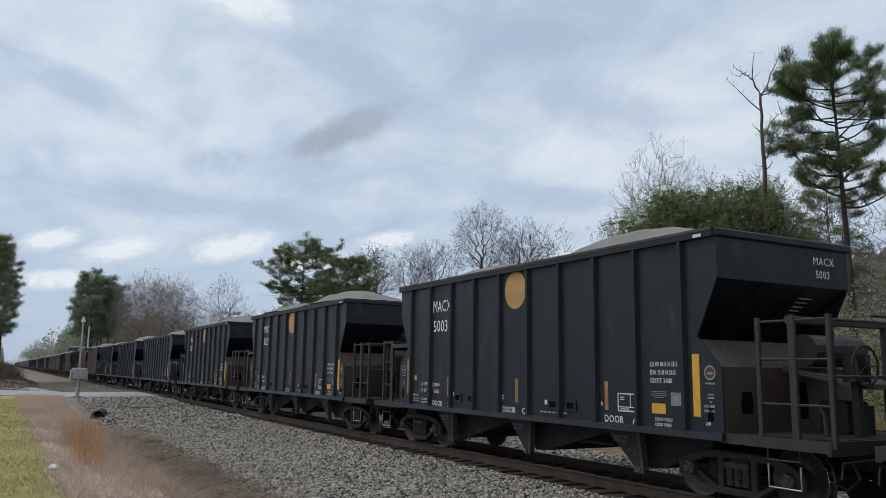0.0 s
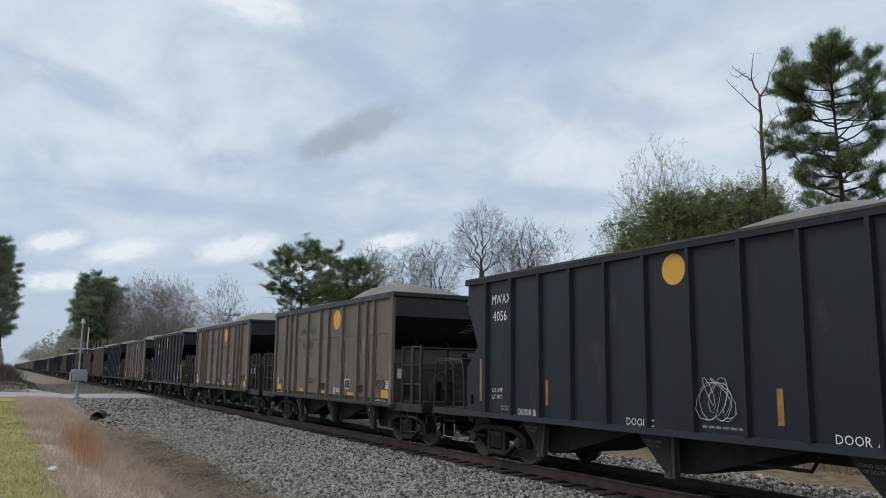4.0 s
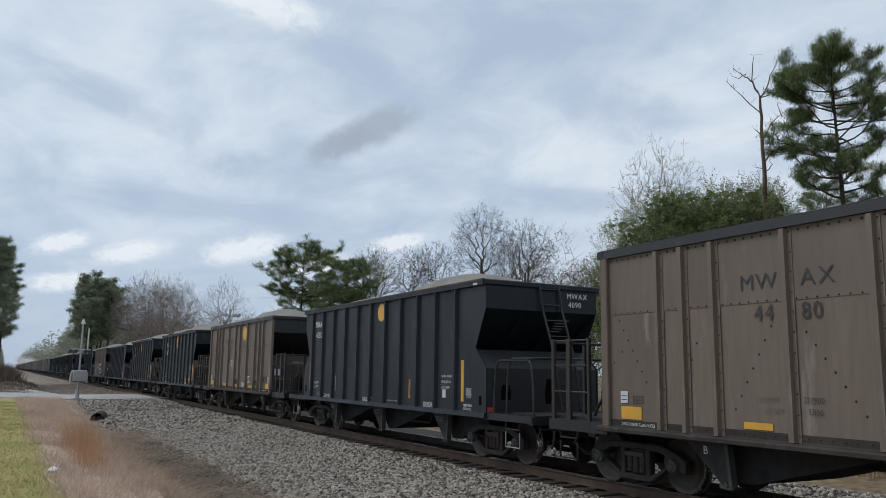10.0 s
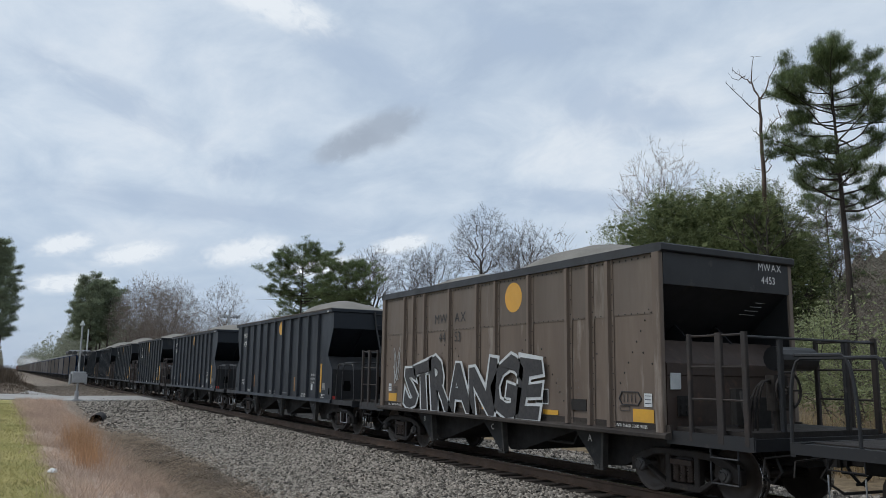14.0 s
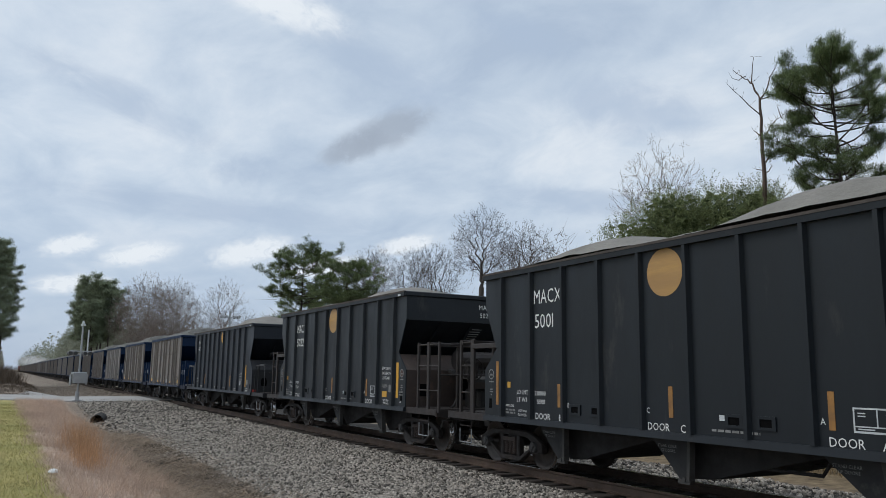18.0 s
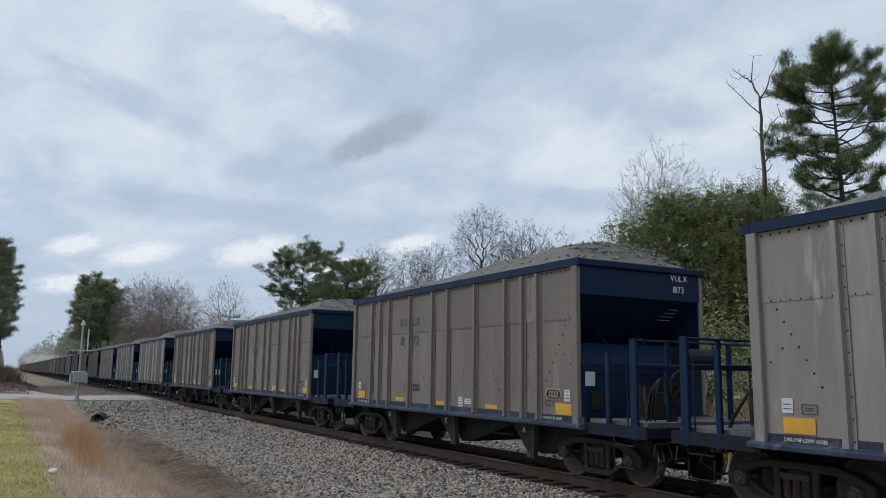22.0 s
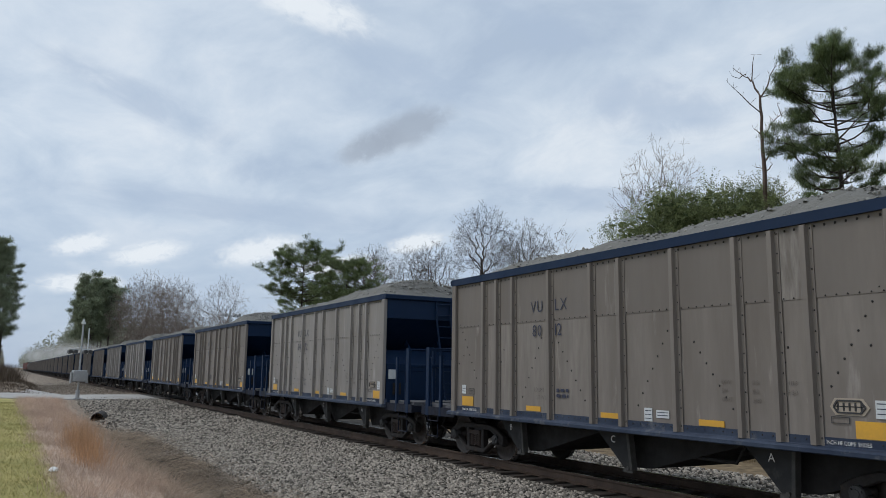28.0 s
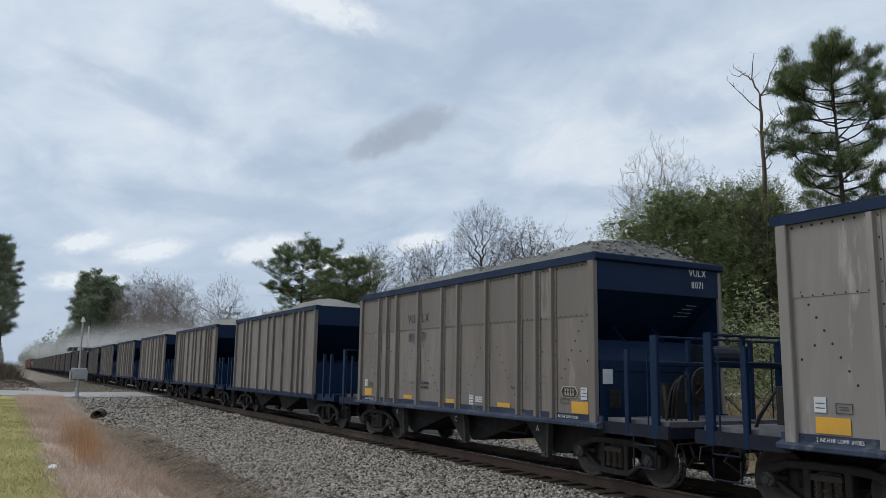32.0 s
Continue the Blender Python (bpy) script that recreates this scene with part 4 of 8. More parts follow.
def under_parts(car, L, half, doors, hopper_mat, end_mat, far=False):
    """Centre sill, couplers, hoppers with their gussets, brake gear."""
    part("center_sill", Mesh().soft_box(-half + 0.9, half - 0.9, -0.2, 0.2, 0.66, 1.0, 0.02), UNDER, car)
    for s in (-1, 1):
        part("coupler", coupler_mesh(s, half - 1.4, half), UNDER, car, "dark cast steel coupler")
        if not far:
            part("air_hose", hose_mesh(s, half), UNDER, car)
    for x, xt in doors:
        ms = Mesh()
        hopper_into(ms, x, 3.1 if x < 2 else 2.2, xt, 0.96)
        h = part("hopper", ms, UNDER, car, "grimy steel discharge hopper")
        if not far:
            for side in (-1, 1):
                part("gusset", gusset_mesh(x, xt, side), hopper_mat, h, "dusty hopper gusset plate")
                if side < 0:
                    part("gusset_edge", gusset_edge_mesh(x, xt, side), DUSTY_EDGE, h, "pale worn gusset edge")
            if end_mat is BLACK_END:
                pr = Mesh()
                text_into(pr, "STAND CLEAR", 0.045, (x + 0.17, -1.243, 0.80), wide=0.9)
                text_into(pr, "OF DOORS", 0.045, (x + 0.24, -1.243, 0.73), wide=0.9)
                part("gusset_print", pr, FADED, h, "faded warning print")
    if not far:
        ms = Mesh()
        ms.tube((-1.6, 0.5, 0.72), (-0.9, 0.5, 0.72), 0.16, n=12)
        ms.pipe([(-half + 1.2, -0.55, 0.88), (half - 1.2, -0.55, 0.88)], 0.025, 5)
        ms.pipe([(1.1, -0.9, 0.62), (2.2, -0.9, 0.62), (2.4, -0.9, 0.9)], 0.03, 6)
        part("brake_piping", ms, UNDER, car)
        for s in (-1, 1):
            part("cut_lever", Mesh().pipe([(s * (half - 0.24), -1.42, 0.62), (s * (half - 0.24), -1.38, 0.82), (s * (half - 0.2), -0.4, 0.86), (s * (half - 0.05), -0.1, 0.95)], 0.014, 5), STEEL, car, "worn cut lever")
            part("brake_hose", Mesh().pipe([(s * (half - 0.5), -0.9, 0.92), (s * (half - 0.3), -0.95, 0.6), (s * (half - 0.55), -0.85, 0.42), (s * (half - 1.0), -0.6, 0.5)], 0.022, 5), UNDER, car)


def top_load(name, L, seed, coarse):
    """Heaped stone, two or three cones run together."""
    r = random.Random(seed)
    nx, ny = (48, 14) if not coarse else (60, 18)
    w = 1.46
    peaks = [(r.uniform(-0.32, -0.22) * L, r.uniform(0.38, 0.52)), (r.uniform(-0.03, 0.05) * L, r.uniform(0.32, 0.44)), (r.uniform(0.20, 0.26) * L, r.uniform(0.52, 0.66))]
    if coarse:
        peaks = [(k * 0.17 * L + r.uniform(-0.3, 0.3), r.uniform(0.50, 0.62) + 0.03 * k) for k in (-2, -1, 0, 1, 2)]
        if seed == 23:
            peaks = [(-0.28 * L, 0.42), (-0.02 * L, 0.40), (0.23 * L, 0.66)]
    elif seed % 3 == 0:
        peaks[1] = (0.03 * L, 0.25)
    hx = L / 2 - 0.1
    top = {"M": 4.02, "W": 3.88, "B": 4.0}[name]
    vs, fs = [], []
    for i in range(nx + 1):
        for j in range(ny + 1):
            x, y = -hx + 2 * hx * i / nx, -w + 2 * w * j / ny
            z = -0.03
            for px, h in peaks:
                d = math.hypot((x - px) / 1.55, y * 0.78, 0.35) - 0.30
                z = max(z, h - (0.34 if coarse else 0.40) * d)
            e = min(1.0, (hx - abs(x)) / 0.6, (w - abs(y)) / 0.4)
            z = z * (0.2 + 0.8 * max(0.0, e)) if z > 0 else z
            z += (0.035 if coarse else 0.028) * noise.noise((x * 3, y * 3, seed)) + (0.05 if coarse else 0.01) * noise.noise((x * 11, y * 11, seed + 5))
            vs.append((x, y, top + z))
    for i in range(nx):
        for j in range(ny):
            a = i * (ny + 1) + j
            fs.append((a, a + ny + 1, a + ny + 2, a + 1))
    me = bpy.data.meshes.new("load")
    me.from_pydata(vs, [], fs)
    me.materials.append(COARSE if coarse else LOAD)
    me.polygons.foreach_set("use_smooth", [not coarse] * len(fs))
    me.update()
    if coarse:
        # loose rocks over the heap
        zg = np.array([v[2] for v in vs]).reshape(nx + 1, ny + 1)

        def zf(x, y):
            i = np.clip(((x + hx) / (2 * hx) * nx).astype(int), 0, nx)
            j = np.clip(((y + w) / (2 * w) * ny).astype(int), 0, ny)
            return zg[i, j]

        rock = scatter_stones("rocks", 3600 if coarse else 160, (-hx + 0.1, hx - 0.1), (-w + 0.05, w - 0.05), (0.016, 0.036) if coarse else (0.012, 0.035), zf, COARSE, seed)
        bm = bmesh.new()
        bm.from_mesh(me)
        bm.from_mesh(rock)
        bm.to_mesh(me)
        bm.free()
        bpy.data.meshes.remove(rock)
    return me


LOADS = {(k, s): top_load(k, L, s, s >= 20) for k, L, ss in (("M", 10.62, (1, 2, 3)), ("W", 11.79, (4, 5)), ("B", 10.62, (6, 7, 9, 10, 21, 22, 23))) for s in ss}


def arc_bar(p, corner, q, n=5):
    """Points of a rail that bends through a corner."""
    out = []
    for i in range(n + 1):
        t = i / n
        out.append(tuple((1 - t) ** 2 * a + 2 * t * (1 - t) * c + t * t * b for a, c, b in zip(p, corner, q)))
    return out


def dark_end_gear(car, L, half, style, mat):
    """Platforms, guard rails, ladder, reservoir and brake wheel at both ends of a black car."""
    e = L / 2
    for s in (-1, 1):
        def X(v):
            return s * v
        pf = Mesh()
        a, b = sorted((X(e - 0.3), X(half - 0.34)))
        pf.soft_box(a, b, -1.5, 1.5, 0.94, 1.06, 0.02)
        a, b = sorted((X(half - 0.36), X(half - 0.28)))
        pf.box(a, b, -1.52, 1.52, 0.90, 1.08)
        for side in (-1, 1):
            a, b = sorted((X(e), X(half - 0.3)))
            pf.prism_x([(side * 1.5 - 0.03, 0.93), (side * 1.5 + 0.03, 0.93), (side * 1.5 + 0.03, 0.955), (side * 1.5 + 0.0, 0.96), (side * 1.5 + 0.0, 1.045), (side * 1.5 + 0.03, 1.05), (side * 1.5 + 0.03, 1.075), (side * 1.5 - 0.03, 1.075)], a, b)
        part("platform", pf, mat, car)
        part("platform_grating", Mesh().box(*sorted((X(e + 0.2), X(half - 0.42))), -1.2, 1.2, 1.064, 1.08), STEEL, car, "worn rusty walkway grating")
        cv = Mesh().prism([(X(e + 0.12), 2.05), (X(e + 1.45), 1.80), (X(e + 1.45), 1.73), (X(e + 0.12), 1.97)], -0.3, 0.95)
        if style == "M":
            part("gear_cover", cv, DUSTY_EDGE, car, "dusty sloping cover over the brake gear")
            gear = Mesh().soft_box(*sorted((X(e + 0.5), X(e + 0.95))), 0.0, 0.5, 1.08, 1.55, 0.04)
            gear.tube((X(e + 1.2), 0.05, 1.1), (X(e + 1.2), 0.05, 1.5), 0.11, n=10)
            gear.pipe([(X(e + 0.6), -0.2, 1.5), (X(e + 0.9), -0.45, 1.35), (X(e + 1.1), -0.7, 1.12), (X(e + 1.2), -1.0, 0.95)], 0.03, 6)
            part("brake_valve", gear, UNDER, car, "grimy brake valve and hoses")
        for side in (-1, 1):
            y = side * 1.48
            if style == "M":
                posts = (e + 0.67, e + 1.22, e + 1.77) if s > 0 else (e + 0.66, e + 0.72, e + 1.22)
                if s < 0:
                    part("top_beam", Mesh().soft_box(-e - 0.70, -e + 0.42, y - 0.04, y + 0.04, 2.49, 2.60, 0.01), mat, car)
                for k, px in enumerate(posts):
                    wdt = 0.055 if k == 1 else 0.035
                    part("rail_post", Mesh().soft_box(X(px) - wdt, X(px) + wdt, y - 0.03, y + 0.03, 1.0, 2.70, 0.01), mat, car)
                for z in (1.52, 2.12, 2.64):
                    part("guard_rail", Mesh().tube((X(posts[0]), y, z), (X(posts[2]), y, z), 0.018, n=6), mat, car)
            else:
                g = Mesh().pipe(arc_bar((X(e + 0.30), y, 1.05), (X(e + 0.30), y, 2.18), (X(e + 0.50), y, 2.18)) + arc_bar((X(e + 1.55), y, 2.18), (X(e + 1.75), y, 2.18), (X(e + 1.75), y, 1.05)), 0.024, 6)
                part("guard_rail", g, mat, car)
                g = Mesh().pipe(arc_bar((X(e + 0.78), y, 1.05), (X(e + 0.78), y, 2.22), (X(e + 0.98), y, 2.22)) + arc_bar((X(e + 1.60), y, 2.22), (X(half - 0.34), y, 2.22), (X(half - 0.34), y - side * 0.2, 2.22)) + [(X(half - 0.34), side * 0.02, 2.22)], 0.024, 6)
                part("guard_rail", g, mat, car)
            for z in (0.78, 0.42):
                part("stirrup_step", Mesh().pipe([(X(e + 0.75), y, z + 0.3), (X(e + 0.75), y, z), (X(e + 1.25), y, z), (X(e + 1.25), y, z + 0.3)], 0.013, 5), GALV if z < 0.5 else mat, car)
        if style == "M":
            g = Mesh()
            g.soft_box(X(e + 1.18) - 0.05, X(e + 1.18) + 0.05, -1.5, 1.5, 2.60, 2.70, 0.01)
            g.tube((X(e + 1.7), -1.48, 2.64), (X(e + 1.7), 1.48, 2.64), 0.02, n=6)
            g.tube((X(e + 1.7), -1.48, 1.9), (X(e + 1.7), 1.48, 1.9), 0.02, n=6)
            for yy in (-0.62, 0.62):
                g.soft_box(X(e + 1.18) - 0.04, X(e + 1.18) + 0.04, yy - 0.04, yy + 0.04, 1.0, 2.65, 0.01)
            part("end_rail", g, mat, car)
            g = Mesh().tube((X(e + 0.5), -0.3, 2.28), (X(e + 0.5), 0.9, 2.28), 0.24, n=14)
            part("air_reservoir", g, ENDRAIL, car, "sooty air reservoir")
            if s > 0:
                bw = Mesh()
                cx, cy, cz = X(e + 1.5), -0.35, 2.05
                n = 16
                for i in range(n):
                    a0, a1 = 2 * math.pi * i / n, 2 * math.pi * (i + 1) / n
                    bw.tube((cx, cy + 0.28 * math.cos(a0), cz + 0.28 * math.sin(a0)), (cx, cy + 0.28 * math.cos(a1), cz + 0.28 * math.sin(a1)), 0.018, n=5)
                for i in range(5):
                    a0 = 2 * math.pi * i / 5
                    bw.tube((cx, cy, cz), (cx, cy + 0.28 * math.cos(a0), cz + 0.28 * math.sin(a0)), 0.013, n=5)
                bw.box(cx - 0.25, cx - 0.02, cy - 0.14, cy + 0.14, cz - 0.22, cz + 0.16)
                bw.box(cx - 0.2, cx - 0.1, cy - 0.05, cy + 0.05, 1.0, cz)
                part("brake_wheel", bw, STEEL, car, "rusty hand brake wheel and housing")
        else:
            ld = Mesh()
            y0, y1 = (-0.14, 0.40)
            path = ((e + 0.10, 3.92), (e + 0.14, 3.35), (e + 0.42, 2.30), (e + 0.52, 1.08))
            for yy in (y0, y1):
                ld.pipe([(X(a), yy + 0.30 * (3.92 - b) / 2.84, b) for a, b in path], 0.030, 6)
            for k in range(8):
                z = 3.84 - 0.36 * k
                a = float(np.interp(-z, [-b for _, b in path], [a for a, _ in path]))
                sh = 0.30 * (3.92 - z) / 2.84
                ld.tube((X(a), y0 + sh, z), (X(a), y1 + sh, z), 0.018, n=5)
            part("end_ladder", ld, mat, car)


def dark_hopper(style):
    """A black open-top hopper with raked ends, external ribs and three discharge gates."""
    L, half, top, ribs, doors = {
        "M": (10.62, 7.335, 4.09, [-4.67 + 1.038 * k for k in range(10)], ((2.42, 3.2), (-0.70, -0.06), (-3.87, -3.2))),
        "W": (11.79, 7.93, 3.98, [-5.12 + 0.979 * k for k in range(11)], ((2.94, 3.55), (-0.87, -0.19), (-4.3, -3.7))),
    }[style]
    e = L / 2
    paint = BLACK if style == "M" else BLUEBLACK
    car = thing("hopper_car", "black steel open-top hopper car heaped with grey crushed stone", "hopper car", "hopper cars of the train")
    outline = [(e + 0.05, top - 0.05), (e + 0.05, 3.35), (e - 0.38, 2.47), (e + 0.07, 2.02), (e + 0.07, 1.02)]
    poly = outline + [(-x, z) for x, z in reversed(outline)]
    for side in (-1, 1):
        ys = sorted((side * SIDE, side * (SIDE - 0.03)))
        part("side_sheet", Mesh().prism(poly, *ys), paint, car)
        ms = Mesh()
        yc = side * (SIDE + 0.01)
        ms.prism_x([(yc - 0.07, top - 0.13), (yc + 0.07, top - 0.13), (yc + 0.075, top - 0.02), (yc + 0.055, top), (yc - 0.055, top), (yc - 0.075, top - 0.02)], -e - 0.05, e + 0.05)
        part("top_chord", ms, paint, car)
        a, b = sorted((side * (SIDE + 0.093), side * (SIDE + 0.02)))
        part("dust_lip", Mesh().prism_x([(a, top - 0.036), (b, top - 0.036), (b, top + 0.005), (a, top + 0.005)], -e - 0.04, e + 0.04), RIMDUST, car, "stone dust caked along the rim")
        ms = Mesh()
        yo = side * (SIDE + 0.005)
        ms.prism_x([(yo - 0.05, 0.96), (yo + 0.05, 0.96), (yo + 0.06, 0.99), (yo + 0.035, 1.07), (yo - 0.035, 1.07)], -e - 0.07, e + 0.07)
        part("side_sill", ms, paint, car)
        rib = Mesh()
        a, b = side * SIDE, side * (SIDE + 0.075)
        rib_poly = [(-0.055, a), (-0.032, b), (0.032, b), (0.055, a)]
        z0, z1 = 1.07, top - 0.13
        rib.add([(x, y, z0) for x, y in rib_poly] + [(x, y, z1) for x, y in rib_poly], [(0, 1, 5, 4), (1, 2, 6, 5), (2, 3, 7, 6), (3, 0, 4, 7), (4, 5, 6, 7), (3, 2, 1, 0)])
        rme = rib.mesh("rib", paint)
        for x in ribs:
            part("rib", rme, None, car).matrix_basis = Matrix.Translation((x, 0, 0))
    for s in (-1, 1):
        a, b = sorted((s * (e + 0.02), s * (e + 0.05)))
        part("end_panel", Mesh().box(a, b, -SIDE + 0.03, SIDE - 0.03, 3.33, top - 0.1), paint, car)
        a, b = sorted((s * (e - 0.04), s * (e + 0.10)))
        part("end_chord", Mesh().soft_box(a, b, -SIDE - 0.06, SIDE + 0.06, top - 0.13, top - 0.005, 0.02), paint, car)
        y = SIDE - 0.03
        sl = Mesh().add([(s * (e + 0.04), -y, 3.34), (s * (e + 0.04), y, 3.34), (s * (e - 1.25), y, 2.42), (s * (e - 1.25), -y, 2.42),
                         (s * (e + 0.0), -y, 3.40), (s * (e + 0.0), y, 3.40), (s * (e - 1.28), y, 2.47), (s * (e - 1.28), -y, 2.47)],
                        [(0, 1, 2, 3), (4, 7, 6, 5), (0, 4, 5, 1), (2, 6, 7, 3), (0, 3, 7, 4), (1, 5, 6, 2)])
        for yy in (-0.5, 0.5):
            sl.prism([(s * (e - 0.0), 3.30), (s * (e - 1.2), 2.42), (s * (e - 0.85), 2.42)], yy - 0.015, yy + 0.015)
        part("slope_sheet", sl, paint, car, "sooty sloping end sheet")
        hd = Mesh()
        hd.prism([(s * (e - 1.3), 2.46), (s * (e - 0.36), 2.43), (s * (e + 0.05), 2.02), (s * (e + 0.05), 1.03), (s * (e - 0.05), 1.03), (s * (e - 0.05), 1.95), (s * (e - 0.4), 2.36), (s * (e - 1.3), 2.38)], -y, y)
        part("end_hood", hd, BLACK_END if style == "M" else CHARCOAL, car, "stained lower end plate")
        xx = s * (e + 0.054)
        for yy, w, z0, z1 in ((-1.02, 0.12, 1.34, 1.66), (0.2, 0.15, 1.25, 1.8)):
            ring = [(xx, yy - w, z0), (xx, yy + w, z0), (xx, yy + w * 1.1, (z0 + z1) / 2), (xx, yy + w * 0.8, z1), (xx, yy - w * 0.8, z1), (xx, yy - w * 1.1, (z0 + z1) / 2)]
            ho = Mesh().add(ring, [tuple(range(6)) if s > 0 else tuple(range(5, -1, -1))])
            # flat patch on the closed plate, coloured as dark as a hole's inside
            part("end_opening", ho, HOLE, car, "access opening drawn as a flat patch of painted shade")
    under_parts(car, L, half, doors, HOPPER, BLACK_END)
    dark_end_gear(car, L, half, style, ENDRAIL if style == "M" else CHARCOAL)
    tx = 5.15 if style == "M" else 5.52
    for s in (-1, 1):
        add_truck(car, s * tx)
    # markings shared by every car of the kind, both sides
    y = -SIDE - 0.004
    strips = ((4.82, 4.96, 1.28, 2.21), (0.05, 0.14, 1.29, 1.77), (2.80, 2.89, 1.28, 1.76)) if style == "M" else ((4.90, 5.02, 1.27, 2.20), (-3.0, -2.92, 1.3, 1.78), (2.22, 2.32, 1.25, 1.74), (-5.42, -5.33, 1.3, 2.2))
    if style == "M":
        strips += ((-4.93, -4.84, 1.3, 2.2), (-2.80, -2.68, 1.33, 1.76))
    for x0, x1, z0, z1 in strips:
        part("reflective_strip", Mesh().box(x0, x1, y - 0.002, y + 0.003, z0, z1), YELLOW if x0 > 4 else OLDSTRIP, car, "yellow reflective strip" if x0 > 4 else "dulled orange reflective strip")
    n = 28
    R_d, xd, zd = (0.39, 0.04, 3.58) if style == "M" else (0.25, 0.41, 3.56)
    ms = Mesh().add([(xd + R_d * math.cos(2 * math.pi * i / n), y, zd + R_d * math.sin(2 * math.pi * i / n)) for i in range(n)], [tuple(range(n))])
    part("disc_emblem", ms, GOLD if style == "M" else ORANGE, car, "plain gold disc" if style == "M" else "plain orange disc")
    ms = Mesh()
    ls = (("DOOR", 2.79), ("A", 3.48), ("DOOR", -0.42), ("C", 0.29), ("DOOR", -3.51), ("B", -2.76)) if style == "M" else (("DOOR A", 3.05), ("DOOR C", -0.75), ("DOOR B", -3.95))
    for t_, x in ls:
        text_into(ms, t_, 0.115, (x, y, 1.08), wide=0.95)
    part("door_lettering", ms, WHITE, car, "white stencilled door lettering")
    ms = Mesh()
    xe = 3.92 if style == "M" else 3.98
    ze = 2.02 if style == "M" else 1.80
    h = "H 13-5" if style == "M" else "H 13-0"
    sz = 0.075 if style == "M" else 0.06
    text_into(ms, "EXW 10-8 " + h, sz, (xe, y, ze), wide=0.78, track=0.1)
    text_into(ms, "EW 10-8 " + h, sz, (xe, y, ze - 0.13), wide=0.82, track=0.1)
    text_into(ms, "CU FT 2400", sz, (xe, y, ze - 0.26), wide=0.85, track=0.1)
    text_into(ms, "LD LMT", 0.085, (-4.15 if style == "M" else -4.9, y, 1.54 if style == "M" else 1.5), wide=0.9)
    text_into(ms, "LT WT", 0.085, (-4.15 if style == "M" else -4.9, y, 1.39 if style == "M" else 1.36), wide=0.9)
    text_into(ms, "2 INCH TREAD", 0.05, (4.0 if style == "M" else 5.0, y, 1.17), wide=0.8, track=0.1)
    text_into(ms, "COND SHOES", 0.05, (4.0 if style == "M" else 5.0, y, 1.09), wide=0.8, track=0.1)
    text_into(ms, "AIR", 0.05, (5.05, y, 1.16), wide=0.9)
    if style == "M":
        text_into(ms, "EMPTY LOAD", 0.045, (-4.56, y, 1.28), wide=0.75, track=0.08)
        text_into(ms, "2 INCH TREAD", 0.045, (-4.12, y, 1.19), wide=0.75, track=0.08)
        text_into(ms, "COND SHOES", 0.045, (-4.12, y, 1.11), wide=0.75, track=0.08)
    part("data_lettering", ms, WHITE, car, "white stencilled data lettering")
    ms = Mesh()
    bars_into(ms, -4.56, 1.20, 0.34, 2, 0.035, y)
    bars_into(ms, 0.9, 1.14, 0.85, 1, 0.035, y)
    bars_into(ms, 5.03 if style == "M" else 5.15, 1.42, 0.2, 2, 0.04, y)
    for z, w in ((1.62, 0.34), (1.59, 0.31), (1.56, 0.34), (1.53, 0.22)):
        ms.box(3.93 + (0.34 - w) / 2, 3.93 + (0.34 + w) / 2, y - 0.001, y + 0.002, z, z + 0.010)
    part("small_print", ms, FADED, car, "faded small print")
    if style == "M":
        ms = Mesh()
        for z0, z1, x0, x1 in ((1.27, 1.295, 3.13, 3.57), (1.555, 1.575, 3.13, 3.57), (1.295, 1.555, 3.13, 3.15), (1.295, 1.555, 3.55, 3.57), (1.355, 1.555, 3.43, 3.445), (1.34, 1.355, 3.15, 3.55), (1.50, 1.515, 3.19, 3.29), (1.465, 1.48, 3.19, 3.29), (1.31, 1.325, 3.19, 3.40)):
            ms.box(x0, x1, y - 0.002, y + 0.003, z0, z1)
        part("inspection_box", ms, DECAL, car, "white outlined inspection box")
        part("service_plate", Mesh().box(3.94, 4.24, y - 0.002, y + 0.003, 1.28, 1.44), YELLOW, car, "yellow service plate")
        part("service_plate", Mesh().box(-4.50, -4.39, y - 0.002, y + 0.003, 1.66, 1.78), YELLOW, car, "small yellow plate")
        part("paper_decal", Mesh().box(4.36, 4.62, y - 0.002, y + 0.003, 1.42, 1.62), FADED, car, "faded routing decal")
        part("paper_decal", Mesh().box(1.05, 1.20, y - 0.002, y + 0.003, 1.30, 1.38), DECAL, car, "white paper decal")
        nn = 16
        ms = Mesh().add([(5.16 + 0.11 * math.cos(2 * math.pi * i / nn), y, 1.93 + 0.11 * math.sin(2 * math.pi * i / nn)) for i in range(nn)], [tuple(range(nn))])
        part("round_badge", ms, BADGE, car, "small dark round badge")
        for bx in (5.16, -5.12):
            ring = Mesh()
            ring.add([(bx + q * math.cos(2 * math.pi * i / nn), y - 0.003, 1.93 + q * math.sin(2 * math.pi * i / nn)) for q in (0.085, 0.11) for i in range(nn)], [(i, (i + 1) % nn, (i + 1) % nn + nn, i + nn) for i in range(nn)])
            ring.box(bx - 0.05, bx + 0.05, y - 0.004, y - 0.002, 1.90, 1.94)
            part("badge_ring", ring, FADED, car, "faded badge ring")
            pl = Mesh()
            for k, (w_, z_) in enumerate(((0.09, 1.76), (0.05, 1.60), (0.06, 1.55), (0.02, 1.49))):
                pl.box(bx - w_, bx + w_, y - 0.002, y + 0.002, z_, z_ + 0.025)
            part("badge_print", pl, FADED, car)
